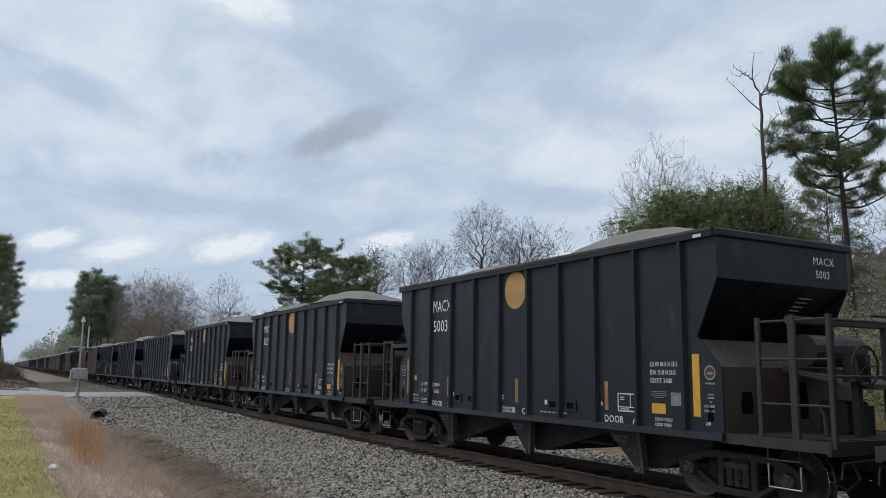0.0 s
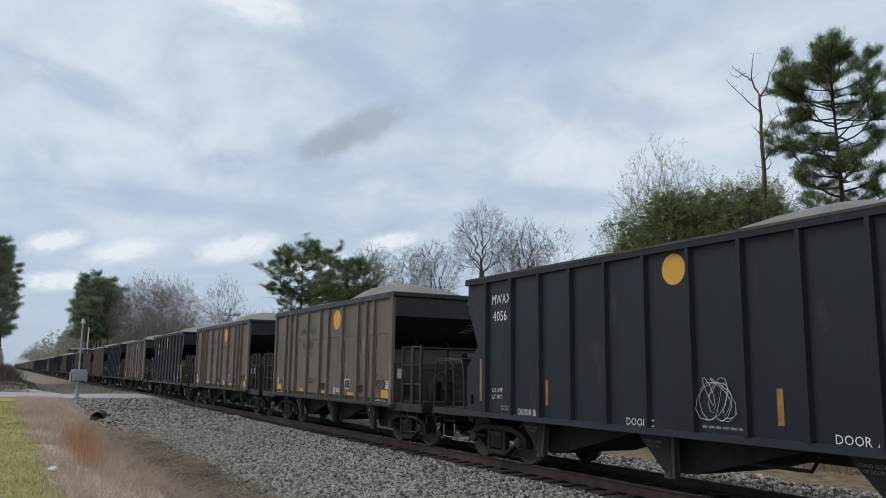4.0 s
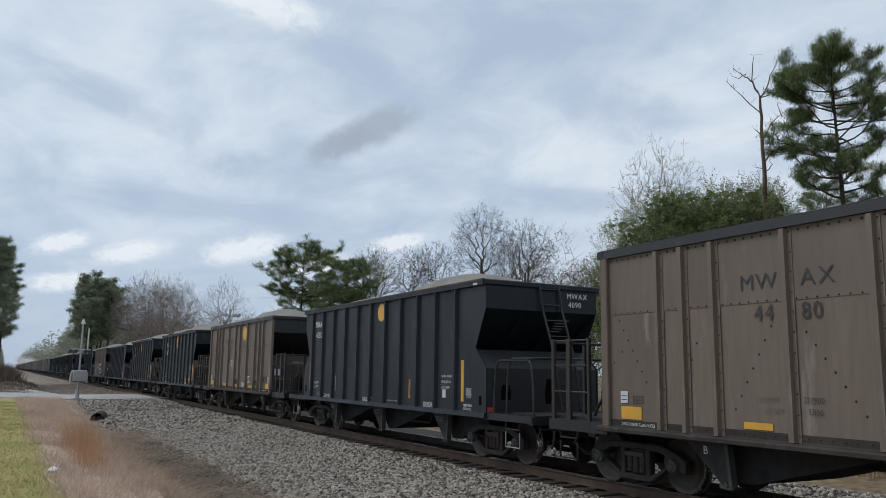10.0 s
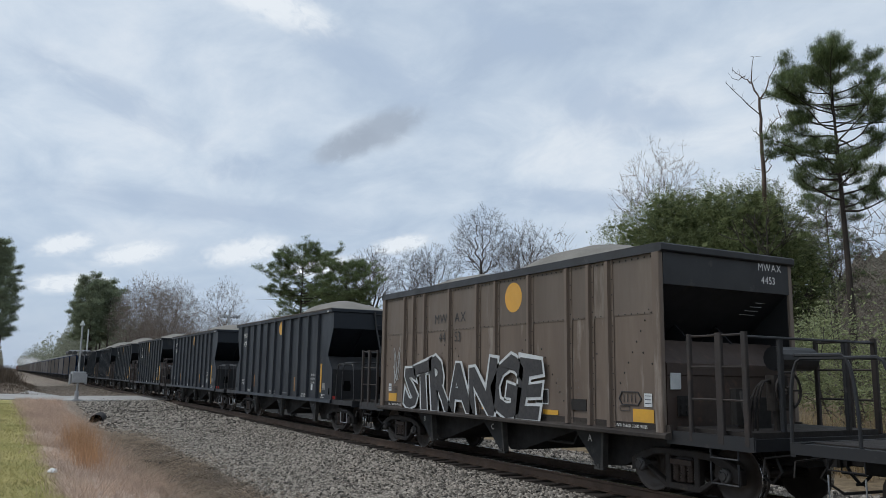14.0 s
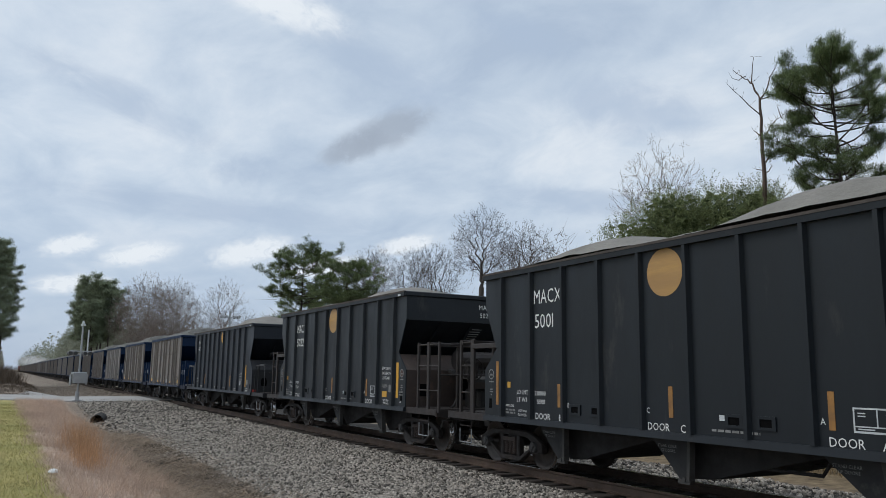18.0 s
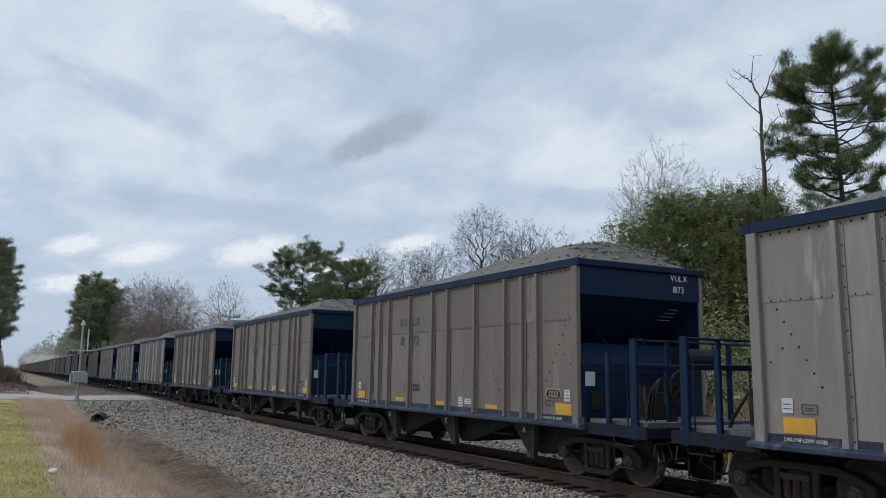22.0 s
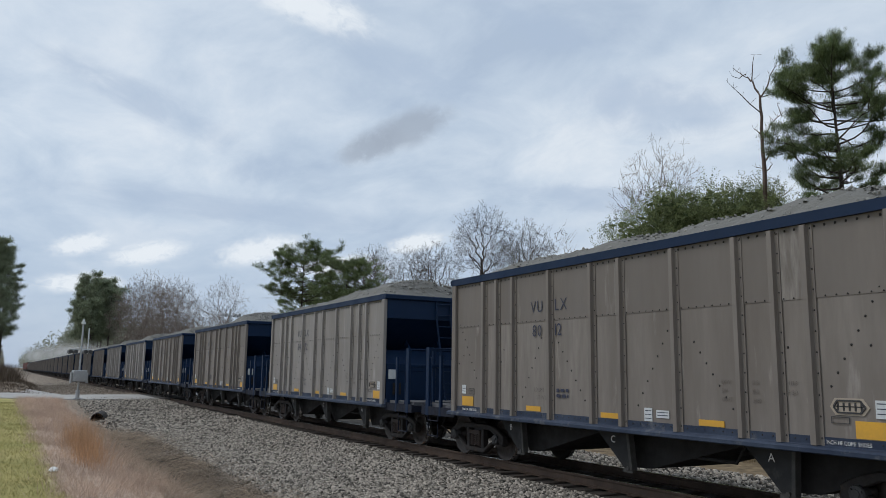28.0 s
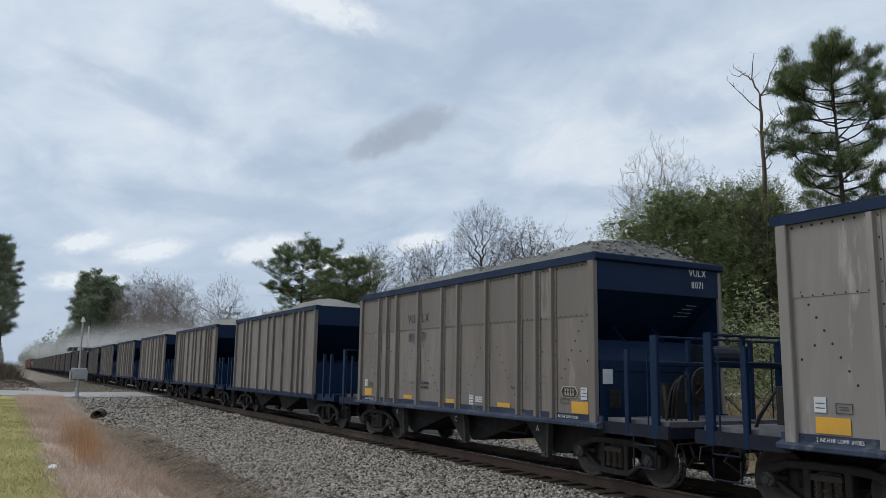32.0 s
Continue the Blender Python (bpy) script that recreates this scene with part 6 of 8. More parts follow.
def add_marks(car, kind, mark, number, weights, rng):
    """Reporting marks and numbers on the side and on the leading end; bars where unread."""
    side, end = Mesh(), Mesh()
    y = -SIDE - 0.006
    if kind in "MW":
        x, zt, h = (-3.545, 3.32, 0.27) if kind == "M" else (-4.92, 3.36, 0.20)
        if kind == "W":
            text_into(side, mark, h, (x, y, zt), wide=0.72, track=0.10)
        else:
            text_into(side, mark, h, (x, y, zt), wide=0.77, track=0.10)
        zn = zt - (0.48 if kind == "M" else 0.36)
        if number:
            text_into(side, number, h, (x + 0.03, y, zn), wide=0.92, track=0.12)
        else:
            bars_into(side, x, zn, 0.8, 1, h, y)
        e = 5.31 + 0.056 if kind == "M" else 5.895 + 0.056
        text_into(end, mark, 0.125, (e, 0.68, 3.70 if kind == "M" else 3.66), "end", 0.95)
        text_into(end, number or "", 0.125, (e, 0.72, 3.48 if kind == "M" else 3.46), "end", 0.95)
        small = Mesh()
        for k in range(5):
            w = 0.30 + 0.10 * ((k * 7) % 3) / 2
            z = 3.16 - 0.06 * k
            xs = e - 0.014 - (3.34 - z) / 0.713
            small.box(xs - 0.005, xs + 0.012, 0.92 - w, 0.92, z - 0.010, z + 0.012)
        part("end_small_print", small, FADED, car, "faded small print")
        wx, wz = (-3.53, 1.53) if kind == "M" else (-4.15, 1.5)
        ld, lt = weights
        if ld:
            text_into(side, ld, 0.085, (wx, y, wz), wide=0.9)
            text_into(side, lt, 0.085, (wx + 0.08, y, wz - 0.16), wide=0.9)
        part("reporting_lettering", side, WHITE, car, "white reporting marks")
        part("end_lettering", end, WHITE, car, "white end lettering")
    else:
        y -= 0.012
        mat = INK if mark == "MWAX" else INKBLUE
        xl, xr, zn = (-2.21, -1.41, 2.638) if mark[0] == "V" else (-2.33, -1.36, 2.668)
        text_into(side, mark[:2], 0.22, (xl, y, 3.115), wide=0.92 if mark[0] == "V" else 1.05, track=0.20)
        text_into(side, mark[2:], 0.22, (xr, y, 3.115), wide=0.92 if mark[0] == "V" else 1.05, track=0.20)
        if number:
            text_into(side, number[:2], 0.225, (xl + (0.06 if mark[0] == "V" else 0.21), y, zn), wide=0.92, track=0.17)
            text_into(side, number[2:], 0.225, (xr, y, zn), wide=0.92, track=0.17)
        else:
            bars_into(side, -2.1, 2.65, 0.28, 1, 0.2, y)
            bars_into(side, -1.38, 2.65, 0.28, 1, 0.2, y)
        ld, lt = weights
        if ld:
            text_into(side, ld, 0.075, (-1.40, y, 1.58), wide=0.85)
            text_into(side, lt, 0.075, (-1.34, y, 1.43), wide=0.85)
        else:
            bars_into(side, -1.38, 1.58, 0.36, 2, 0.06, y)
        e = 5.31 + 0.026
        text_into(end, mark, 0.125, (e, 0.74, 3.79), "end", 0.95)
        text_into(end, number or "", 0.125, (e, 0.80, 3.56), "end", 0.95)
        small = Mesh()
        for k in range(4):
            w = 0.32 + 0.16 * k / 3
            z = 3.24 - 0.065 * k
            xs = e - 0.026 - (3.42 - z) / 0.807
            small.box(xs - 0.005, xs + 0.012, 1.16 - w * 0.8, 1.16, z - 0.006, z + 0.006)
        part("end_small_print", small, FADED, car, "faded small print")
        part("reporting_lettering", side, mat, car, "dark stencilled reporting marks")
        part("end_lettering", end, WHITE, car, "white end lettering")


def scribble(car, x, z, w, h, seed, mat, y=-SIDE - 0.03):
    """A loose scrawl of sprayed lines."""
    r = random.Random(seed)
    ms = Mesh()
    for _ in range(3):
        cx, cz = x + w * r.uniform(0.3, 0.7), z + h * r.uniform(0.35, 0.65)
        f1, f2, p1, p2 = r.choice((1, 2, 3)), r.choice((2, 3, 4)), r.uniform(0, 6), r.uniform(0, 6)
        a1, a2 = w * r.uniform(0.2, 0.45), h * r.uniform(0.25, 0.5)
        pts = [(cx + a1 * math.sin(f1 * u + p1) + 0.15 * w * math.sin(5 * u + p2), y, cz + a2 * math.sin(f2 * u + p2)) for u in (0.16 * k for k in range(int(r.uniform(18, 34))))]
        ms.pipe(pts, 0.0045, 4)
    part("spray_scrawl", ms, mat, car, "pale sprayed scrawl")


def graffiti(car):
    """Large black block letters with a white outline, painted along the lower side."""
    for glyphs, mat, lift, name, lab in ((FAT, DECAL, 0.088, "graffiti_outline", "white graffiti outline"), (BOLD, INK, 0.094, "graffiti_letters", "black graffiti letters")):
        ms = Mesh()
        u = -3.78
        for k, ch in enumerate("STRANGE"):
            u += text_into(ms, ch, 1.0 + 0.06 * (k == 6), (u, -SIDE, 1.13), wide=1.02, track=0.02, glyphs=glyphs, lift=lift)
        # hand-sprayed: the tops wave, the letters lean and swell
        ms.v = [(x + 0.10 * math.sin(3.1 * z + 0.9 * x), y, 1.12 + (z - 1.12) * (1.0 + 0.10 * math.sin(2.3 * x) + 0.05 * math.sin(6.1 * x + 1))) for x, y, z in ms.v]
        part(name, ms, mat, car, lab)


def add_end_ladder(car):
    """A ladder from the platform to the top chord at the leading end."""
    e = 5.31
    ld = Mesh()
    for yy in (0.02, 0.48):
        ld.pipe([(e + 0.06, yy, 3.95), (e + 0.10, yy, 3.3), (e + 0.50, yy + 0.1, 1.1)], 0.028, 6)
    for k in range(9):
        z = 3.85 - 0.32 * k
        t = max(0.0, (3.3 - z) / 2.2)
        ld.tube((e + 0.10 + 0.40 * t, 0.02 + 0.1 * t, z), (e + 0.10 + 0.40 * t, 0.48 + 0.1 * t, z), 0.018, n=6)
    part("end_ladder", ld, BLUE, car, "navy steel end ladder")


# the train: kind, mark, number, load limit, light weight
CONSIST = [("M", "MACX", "", "", ""),
           ("M", "MACX", "5003", "230800", "55100"), ("M", "MACX", "5020", "230800", "55200"), ("M", "MACX", "5034", "230800", "55200"),
           ("W", "MWAX", "4172", "", ""), ("W", "MWAX", "4177", "225600", "60400"), ("W", "MWAX", "4056", "", ""),
           ("B", "MWAX", "", "", ""), ("B", "MWAX", "4452", "", ""), ("M", "MACX", "5042", "231000", "55000"), ("B", "MWAX", "4447", "232900", "53100"),
           ("M", "MACX", "5009", "", ""), ("B", "MWAX", "4405", "", ""), ("B", "MWAX", "4436", "233000", "53000"), ("B", "MWAX", "4480", "232900", "53100"),
           ("W", "MWAX", "4090", "", ""), ("B", "MWAX", "4402", "233000", "53000"), ("M", "MACX", "5033", "230900", "55100"), ("M", "MACX", "5047", "230900", "55100"),
           ("W", "MWAX", "4126", "", ""), ("B", "MWAX", "4453", "", ""), ("W", "MWAX", "4123", "", ""), ("W", "MWAX", "", "", ""), ("M", "MACX", "5015", "", ""),
           ("M", "MACX", "5005", "230600", "55400"), ("M", "MACX", "5001", "230900", "55100"), ("M", "MACX", "5022", "230800", "55200"), ("W", "MWAX", "4023", "", "")]
for _n in ("8261", "8165", "8499", "8173", "8062", "8067", "8493", "8305", "8471", "", "8017", "8012", "8472", "8063", "8065", "8464", "8481", "8071"):
    CONSIST.append(("V", "VULX", _n, *{"8165": ("234200", "51800"), "8067": ("234400", "51600"), "8472": ("234100", "51900"), "8062": ("234300", "51700"), "8464": ("234100", "51900")}.get(_n, ("", ""))))
CONSIST += [("F", "", "", "", "")] * 22
BODY = {"M": 10.622, "W": 11.789, "B": 10.622, "V": 10.622, "F": 10.622}
GAP = {"M": 2.024, "W": 2.044, "B": 1.934, "V": 1.934, "F": 1.934}


def run(t):
    """How far the train has come by t seconds."""
    u = t / 16 - 1
    return 20.245 * t + 1.097 * (u * u - 1) - 0.126 * (u ** 3 - u)


def car_places():
    """Centre of every car at the start, leading car first; the second stands with its end at -8.227."""
    x = -8.227 + BODY["M"] + 2 * GAP["M"]
    out = []
    for k, c in enumerate(CONSIST):
        if k:
            x -= GAP[CONSIST[k - 1][0]] + GAP[c[0]]
        out.append(x - BODY[c[0]] / 2)
        x -= BODY[c[0]]
    return out


def far_hopper():
    """The same tan car where it stays far down the line, in fewer pieces."""
    L, half, top = 10.62, 7.245, 4.07
    e = L / 2
    car = thing("hopper_car", "weathered tan aluminium hopper car with navy frame, far off", "hopper car", "hopper cars of the train")
    for side in (-1, 1):
        a, b = sorted((side * SIDE, side * (SIDE - 0.03)))
        part("side_sheet", Mesh().box(-e, e, a, b, 1.07, top - 0.1), TAN, car)
        ms = Mesh()
        a, b = sorted((side * SIDE, side * (SIDE + 0.08)))
        for x in (-3.96, -3.43, -2.82, -1.56, -0.31, 0.45, 1.69, 2.92, 3.55, 4.07, -5.22, 5.22):
            ms.box(x - 0.05, x + 0.05, a, b, 1.06, top - 0.12)
        tagged(part("side_stiffening", ms, TAN, car), kind="stuff")
        part("top_chord", Mesh().box(-e - 0.05, e + 0.05, side * SIDE - 0.08, side * SIDE + 0.08, top - 0.15, top), BLUE, car)
        part("side_sill", Mesh().box(-e - 0.1, e + 0.1, side * SIDE - 0.05, side * SIDE + 0.06, 0.93, 1.08), BLUE, car)
    for s in (-1, 1):
        ms = Mesh().box(*sorted((s * (e - 0.02), s * (e + 0.02))), -1.5, 1.5, 3.4, top - 0.02)
        ms.prism([(s * e, 3.42), (s * (e - 1.45), 2.25), (s * e, 2.1), (s * e, 1.0), (s * (e - 1.6), 1.0), (s * (e - 1.6), 2.3)], -1.5, 1.5)
        ms.box(*sorted((s * e, s * (half - 0.28))), -1.5, 1.5, 0.9, 1.1)
        for px in (e + 0.74, e + 1.38):
            for yy in (-1.5, 1.5):
                ms.box(s * px - 0.05, s * px + 0.05, yy - 0.04, yy + 0.04, 1.0, 2.4)
        part("end_frame", ms, BLUE, car)
        add_truck(car, s * 5.15, True)
    under_parts(car, L, half, ((2.62, 3.26), (-0.66, 0.1), (-3.85, -3.1)), BLUE, BLUE, True)
    return car


CARS = []
TEMPLATES = {"M": dark_hopper("M"), "W": dark_hopper("W"), "B": flat_hopper("brown"), "V": flat_hopper("tan"), "F": far_hopper()}
PLACES = car_places()
_used = set()
for k, (kind, mark, number, ld, lt) in enumerate(CONSIST):
    m0 = Matrix.Translation((PLACES[k], 0, 0))
    if kind in _used:
        CARS.append(copy_thing(TEMPLATES[kind], m0))
    else:
        _used.add(kind)
        TEMPLATES[kind].matrix_basis = m0
        CARS.append(TEMPLATES[kind])
rng_load = random.Random(8)
for k, (kind, mark, number, ld, lt) in enumerate(CONSIST):
    car = CARS[k]
    if kind != "F":
        add_marks(car, "B" if kind == "V" else kind, mark, number, (ld, lt), rng_load)
    choice = {"M": (1, 2, 3), "W": (4, 5), "B": (6, 7, 9, 10), "V": (21, 22, 23), "F": (6, 9)}[kind]
    s = choice[k % len(choice)]
    if number in ("8261", "8165", "8499", "8173", "8062"):
        s = 21 + k % 2
    heap = part("stone_load", LOADS[("B" if kind in "BVF" else kind, s)], None, car, "heap of grey crushed stone")
    if number in ("5020", "5033", "5005", "5001"):
        heap.matrix_basis = Matrix.Translation((0, 0, 0.13))
    if number[:2] == "84" or number == "8305":
        tagged(car, "pale washed aluminium hopper car on navy frame, heaped with stone")
        for ob in car.children:
            if ob.name.split(".")[0] in ("side_sheet", "upper_side_sheet", "post", "corner_post"):
                ob.material_slots[0].link = "OBJECT"
                ob.material_slots[0].material = TAN_PALE
    if number in ("8261", "8305", "8471", "8012", "8472", "8481", "8464", "8062"):
        add_end_ladder(car)
        for ob in list(car.children):
            if ob.name.split(".")[0] in ("brake_wheel", "brake_valve", "air_reservoir") and sum(v.co.x for v in ob.data.vertices) > 0:
                bpy.data.objects.remove(ob)
    if number == "4453":
        graffiti(car)
        scribble(car, -4.6, 1.7, 0.5, 0.8, 3, DECAL)
        tagged(car, "brown aluminium hopper car with large block graffiti, heaped with stone")
    if number == "5005":
        scribble(car, -2.6, 1.25, 0.7, 0.75, 5, FADED)
        scribble(car, 1.55, 1.15, 0.55, 0.95, 6, FADED)
    if number == "4056":
        scribble(car, 0.9, 1.3, 0.7, 0.6, 9, DECAL)
    if number == "4172":
        scribble(car, 1.2, 1.3, 0.3, 0.5, 12, FADED)
        scribble(car, 3.0, 1.3, 0.4, 0.5, 13, FADED)
    if number == "4402":
        scribble(car, -1.35, 1.9, 1.0, 0.45, 15, DECAL)
    if number in ("4447", "4436"):
        scribble(car, 0.72, 1.55, 0.6, 0.25, 17, FADED if number == "4447" else INK)


# far behind: a tank car and box cars
def tank_car(m0):
    car = thing("tank_car", "black tank car coupled far behind the hoppers", "tank car", "", m0)
    ms = Mesh()
    n = 20
    prof = [(0.0, -7.0), (0.9, -6.85), (1.4, -6.4), (1.5, -6.0), (1.5, 6.0), (1.4, 6.4), (0.9, 6.85), (0.0, 7.0)]
    ms.add([(x, r * math.cos(2 * math.pi * i / n), 2.6 + r * math.sin(2 * math.pi * i / n)) for r, x in prof for i in range(n)], [(j * n + i, j * n + (i + 1) % n, (j + 1) * n + (i + 1) % n, (j + 1) * n + i) for j in range(len(prof) - 1) for i in range(n)])
    part("tank", ms, TANKM, car, smooth=True)
    part("dome", Mesh().tube((0, 0, 4.0), (0, 0, 4.4), 0.5, n=14), TANKM, car)
    part("frame", Mesh().box(-7.4, 7.4, -1.3, 1.3, 0.9, 1.15), UNDER, car)
    for s in (-1, 1):
        add_truck(car, s * 5.6, True)
    return car


def box_car(m0):
    car = thing("box_car", "oxide red steel box car far down the line", "box car", "box cars", m0)
    part("body", Mesh().soft_box(-7.6, 7.6, -1.55, 1.55, 1.1, 4.5, 0.1), BOXRED, car)
    for side in (-1, 1):
        part("door", Mesh().box(-1.5, 1.5, side * 1.57 - 0.04, side * 1.57 + 0.04, 1.15, 4.2), BOXRED, car)
    part("roof", Mesh().prism_x([(-1.6, 4.45), (1.6, 4.45), (0, 4.75)], -7.65, 7.65), CHARCOAL, car)
    part("frame", Mesh().box(-8.0, 8.0, -1.3, 1.3, 0.85, 1.1), UNDER, car)
    for s in (-1, 1):
        add_truck(car, s * 5.6, True)
    return car


TAIL = []
x_tail = PLACES[-1] - 7.25 - 8.0
for k in range(8):
    TAIL.append((tank_car if k in (0, 1) else box_car)(Matrix.Translation((x_tail, 0, 0))))
    PLACES.append(x_tail)
    x_tail -= 16.6
CARS += TAIL


# ---------------------------------------------------------------- trees and plants
def tubes_mesh(name, segs, mat, sides=5):
    """Tapered limbs from rows of (p0, p1, r0, r1)."""
    a = np.array([s[0] for s in segs], float)
    b = np.array([s[1] for s in segs], float)
    r0 = np.array([s[2] for s in segs], float)
    r1 = np.array([s[3] for s in segs], float)
    d = b - a
    d /= np.maximum(np.linalg.norm(d, axis=1, keepdims=True), 1e-9)
    ref = np.where(np.abs(d[:, 2:3]) > 0.9, np.array([[1.0, 0, 0]]), np.array([[0, 0, 1.0]]))
    u = np.cross(d, ref)
    u /= np.maximum(np.linalg.norm(u, axis=1, keepdims=True), 1e-9)
    w = np.cross(d, u)
    ang = 2 * np.pi * np.arange(sides) / sides
    ring = u[:, None, :] * np.cos(ang)[None, :, None] + w[:, None, :] * np.sin(ang)[None, :, None]
    v = np.concatenate([a[:, None] + ring * r0[:, None, None], b[:, None] + ring * r1[:, None, None]], 1)
    k = np.arange(sides)
    q = np.stack([k, (k + 1) % sides, (k + 1) % sides + sides, k + sides], 1)
    f = (np.arange(len(segs))[:, None, None] * 2 * sides + q[None]).reshape(-1, 4)
    return raw_mesh(name, v.reshape(-1, 3), f, mat, True)


def blades_mesh(name, base, tip, width, mat, seed=0):
    """Thin triangles from base points to tips."""
    r = np.random.RandomState(seed)
    base, tip = np.asarray(base, float), np.asarray(tip, float)
    d = tip - base
    side = np.cross(d, r.normal(size=d.shape))
    side /= np.maximum(np.linalg.norm(side, axis=1, keepdims=True), 1e-9)
    w = np.asarray(width, float).reshape(-1, 1) * np.ones((len(base), 1))
    v = np.stack([base - side * w, base + side * w, tip], 1).reshape(-1, 3)
    return raw_mesh(name, v, np.arange(len(v)).reshape(-1, 3), mat)


def leaf_quads(name, pts, size, mat, seed=0, flat=0.5):
    """Small leaf faces at points, turned at random."""
    r = np.random.RandomState(seed)
    n = len(pts)
    a = r.normal(size=(n, 3))
    a[:, 2] *= flat
    a /= np.linalg.norm(a, axis=1, keepdims=True)
    b = np.cross(a, r.normal(size=(n, 3)))
    b /= np.maximum(np.linalg.norm(b, axis=1, keepdims=True), 1e-9)
    s = r.uniform(0.6, 1.3, (n, 1)) * size
    v = np.stack([pts - a * s, pts + b * s * 0.45, pts + a * s, pts - b * s * 0.45], 1).reshape(-1, 3)
    return raw_mesh(name, v, np.arange(len(v)).reshape(-1, 4), mat)


def grow(segs, r, p, d, length, rad, level, spread, up, min_r, kids=(2, 2, 3), wander=0.22, taper=0.72, tips=None):
    """A limb that wanders, thins and forks."""
    n = 4 if level > 2 else 3
    step = length / n
    for i in range(n):
        q_r = max(min_r, rad * (1 - (1 - taper) * (i + 1) / n))
        d = (d + Vector((r.gauss(0, wander), r.gauss(0, wander), r.gauss(0, wander * 0.7) + up * 0.06))).normalized()
        q = p + d * step
        segs.append((tuple(p), tuple(q), max(min_r, rad * (1 - (1 - taper) * i / n)), q_r))
        p = q
        if level > 0 and i >= 1 and r.random() < 0.5:
            side = (d * 0.7 + Vector((r.gauss(0, 1), r.gauss(0, 1), r.gauss(0, 0.8))).normalized() * spread * 1.3).normalized()
            grow(segs, r, p, side, length * r.uniform(0.4, 0.68), q_r * 0.55, level - 1, spread, up, min_r, kids, wander, taper, tips)
    if level > 0:
        for _ in range(r.choice(kids)):
            side = (d + Vector((r.gauss(0, 1), r.gauss(0, 1), r.gauss(0, 0.7))).normalized() * spread + Vector((0, 0, up * 0.2))).normalized()
            grow(segs, r, p, side, length * r.uniform(0.55, 0.8), rad * taper * 0.72, level - 1, spread, up, min_r, kids, wander, taper, tips)
    elif tips is not None:
        tips.append(tuple(p))


def bare_tree_meshes(seed, height, mat, tips=900, wide=0.17, base_at=0.6, min_r=0.010, rad=0.24, lobes=5, twig=0.55, stems=3):
    """A leafless tree: sinuous limbs fan out from the fork, divide again and again, and end in sprays of fine twigs round a lumpy dome."""
    rs = np.random.RandomState(seed)
    base = np.array([0.0, 0.0, height * base_at])
    u = rs.normal(size=(tips * 3, 3))
    u /= np.linalg.norm(u, axis=1, keepdims=True)
    u = u[u[:, 2] > -0.75][:tips]
    tips = len(u)
    rx, rz = wide * height, (height - base[2]) * 0.52
    az = np.arctan2(u[:, 1], u[:, 0])
    lump = 0.90 + 0.13 * np.sin(az * lobes + seed) * np.sin(u[:, 2] * 4 + seed) + 0.07 * np.sin(az * 11 + u[:, 2] * 9)
    lump *= 1 - 0.5 * rs.rand(tips) ** 1.8
    end = u * lump[:, None] * np.array([rx, rx, rz]) + base + np.array([0, 0, rz * 0.92])
    segs = []

    def limb(p, q, r0, r1, bend):
        ln = np.linalg.norm(q - p)
        a = p + (q - p) * 0.34 + rs.normal(scale=bend, size=3) * ln
        b = p + (q - p) * 0.68 + rs.normal(scale=bend, size=3) * ln
        for s, e, k0, k1 in ((p, a, 0.0, 0.34), (a, b, 0.34, 0.68), (b, q, 0.68, 1.0)):
            segs.append((tuple(s), tuple(e), r0 + (r1 - r0) * k0, r0 + (r1 - r0) * k1))

    def spray(p, d, r):
        """Short forked twigs at the end of a shoot."""
        d = d / max(1e-6, np.linalg.norm(d))
        for _ in range(rs.randint(2, 4)):
            e = d * 0.7 + rs.normal(scale=0.6, size=3) + np.array([0, 0, 0.25])
            e /= np.linalg.norm(e)
            q = p + e * twig * rs.uniform(0.4, 1.1)
            segs.append((tuple(p), tuple(q), min_r * 0.9, min_r * 0.55))
            f = e + rs.normal(scale=0.6, size=3)
            m = p + (q - p) * 0.5
            segs.append((tuple(m), tuple(m + f / np.linalg.norm(f) * twig * 0.4), min_r * 0.7, min_r * 0.5))

    def split(p, ids, r, level):
        if len(ids) == 1 or level == 9:
            for i in ids:
                limb(p, end[i], max(min_r, r * 0.7), min_r, 0.09)
                spray(end[i], end[i] - p, r)
            return
        k = min(len(ids), stems if level == 0 else rs.randint(2, 4))
        pts = end[ids]
        c = pts[rs.choice(len(ids), k, replace=False)]
        for _ in range(3):
            near = np.argmin(((pts[:, None] - c[None]) ** 2).sum(2), 1)
            c = np.array([pts[near == i].mean(0) if (near == i).any() else c[i] for i in range(k)])
        for i in range(k):
            g = ids[near == i]
            if len(g) == 0:
                continue
            q = p + (c[i] - p) * (0.36 if level < 2 else 0.46) + rs.normal(scale=0.007 * height / (1 + level), size=3)
            r1 = max(min_r, r * (len(g) / len(ids)) ** 0.42 * 0.95)
            limb(p, q, r1 * 1.1, r1 * 0.85, 0.12)
            split(q, g, r1 * 0.85, level + 1)

    split(base, np.arange(tips), rad * 0.8, 0)
    trunk = []
    p = np.zeros(3)
    for i in range(6):
        q = np.array([0.12 * np.sin(i * 1.3 + seed) * (i < 5), 0.12 * np.cos(i * 1.7 + seed) * (i < 5), base[2] * (i + 1) / 6])
        trunk.append((tuple(p), tuple(q), rad * (1.3 if i == 0 else 1.1 - 0.05 * i), rad * (1.05 - 0.05 * i)))
        p = q
    return tubes_mesh("trunk", trunk, mat, 8), tubes_mesh("crown", segs, mat, 3)


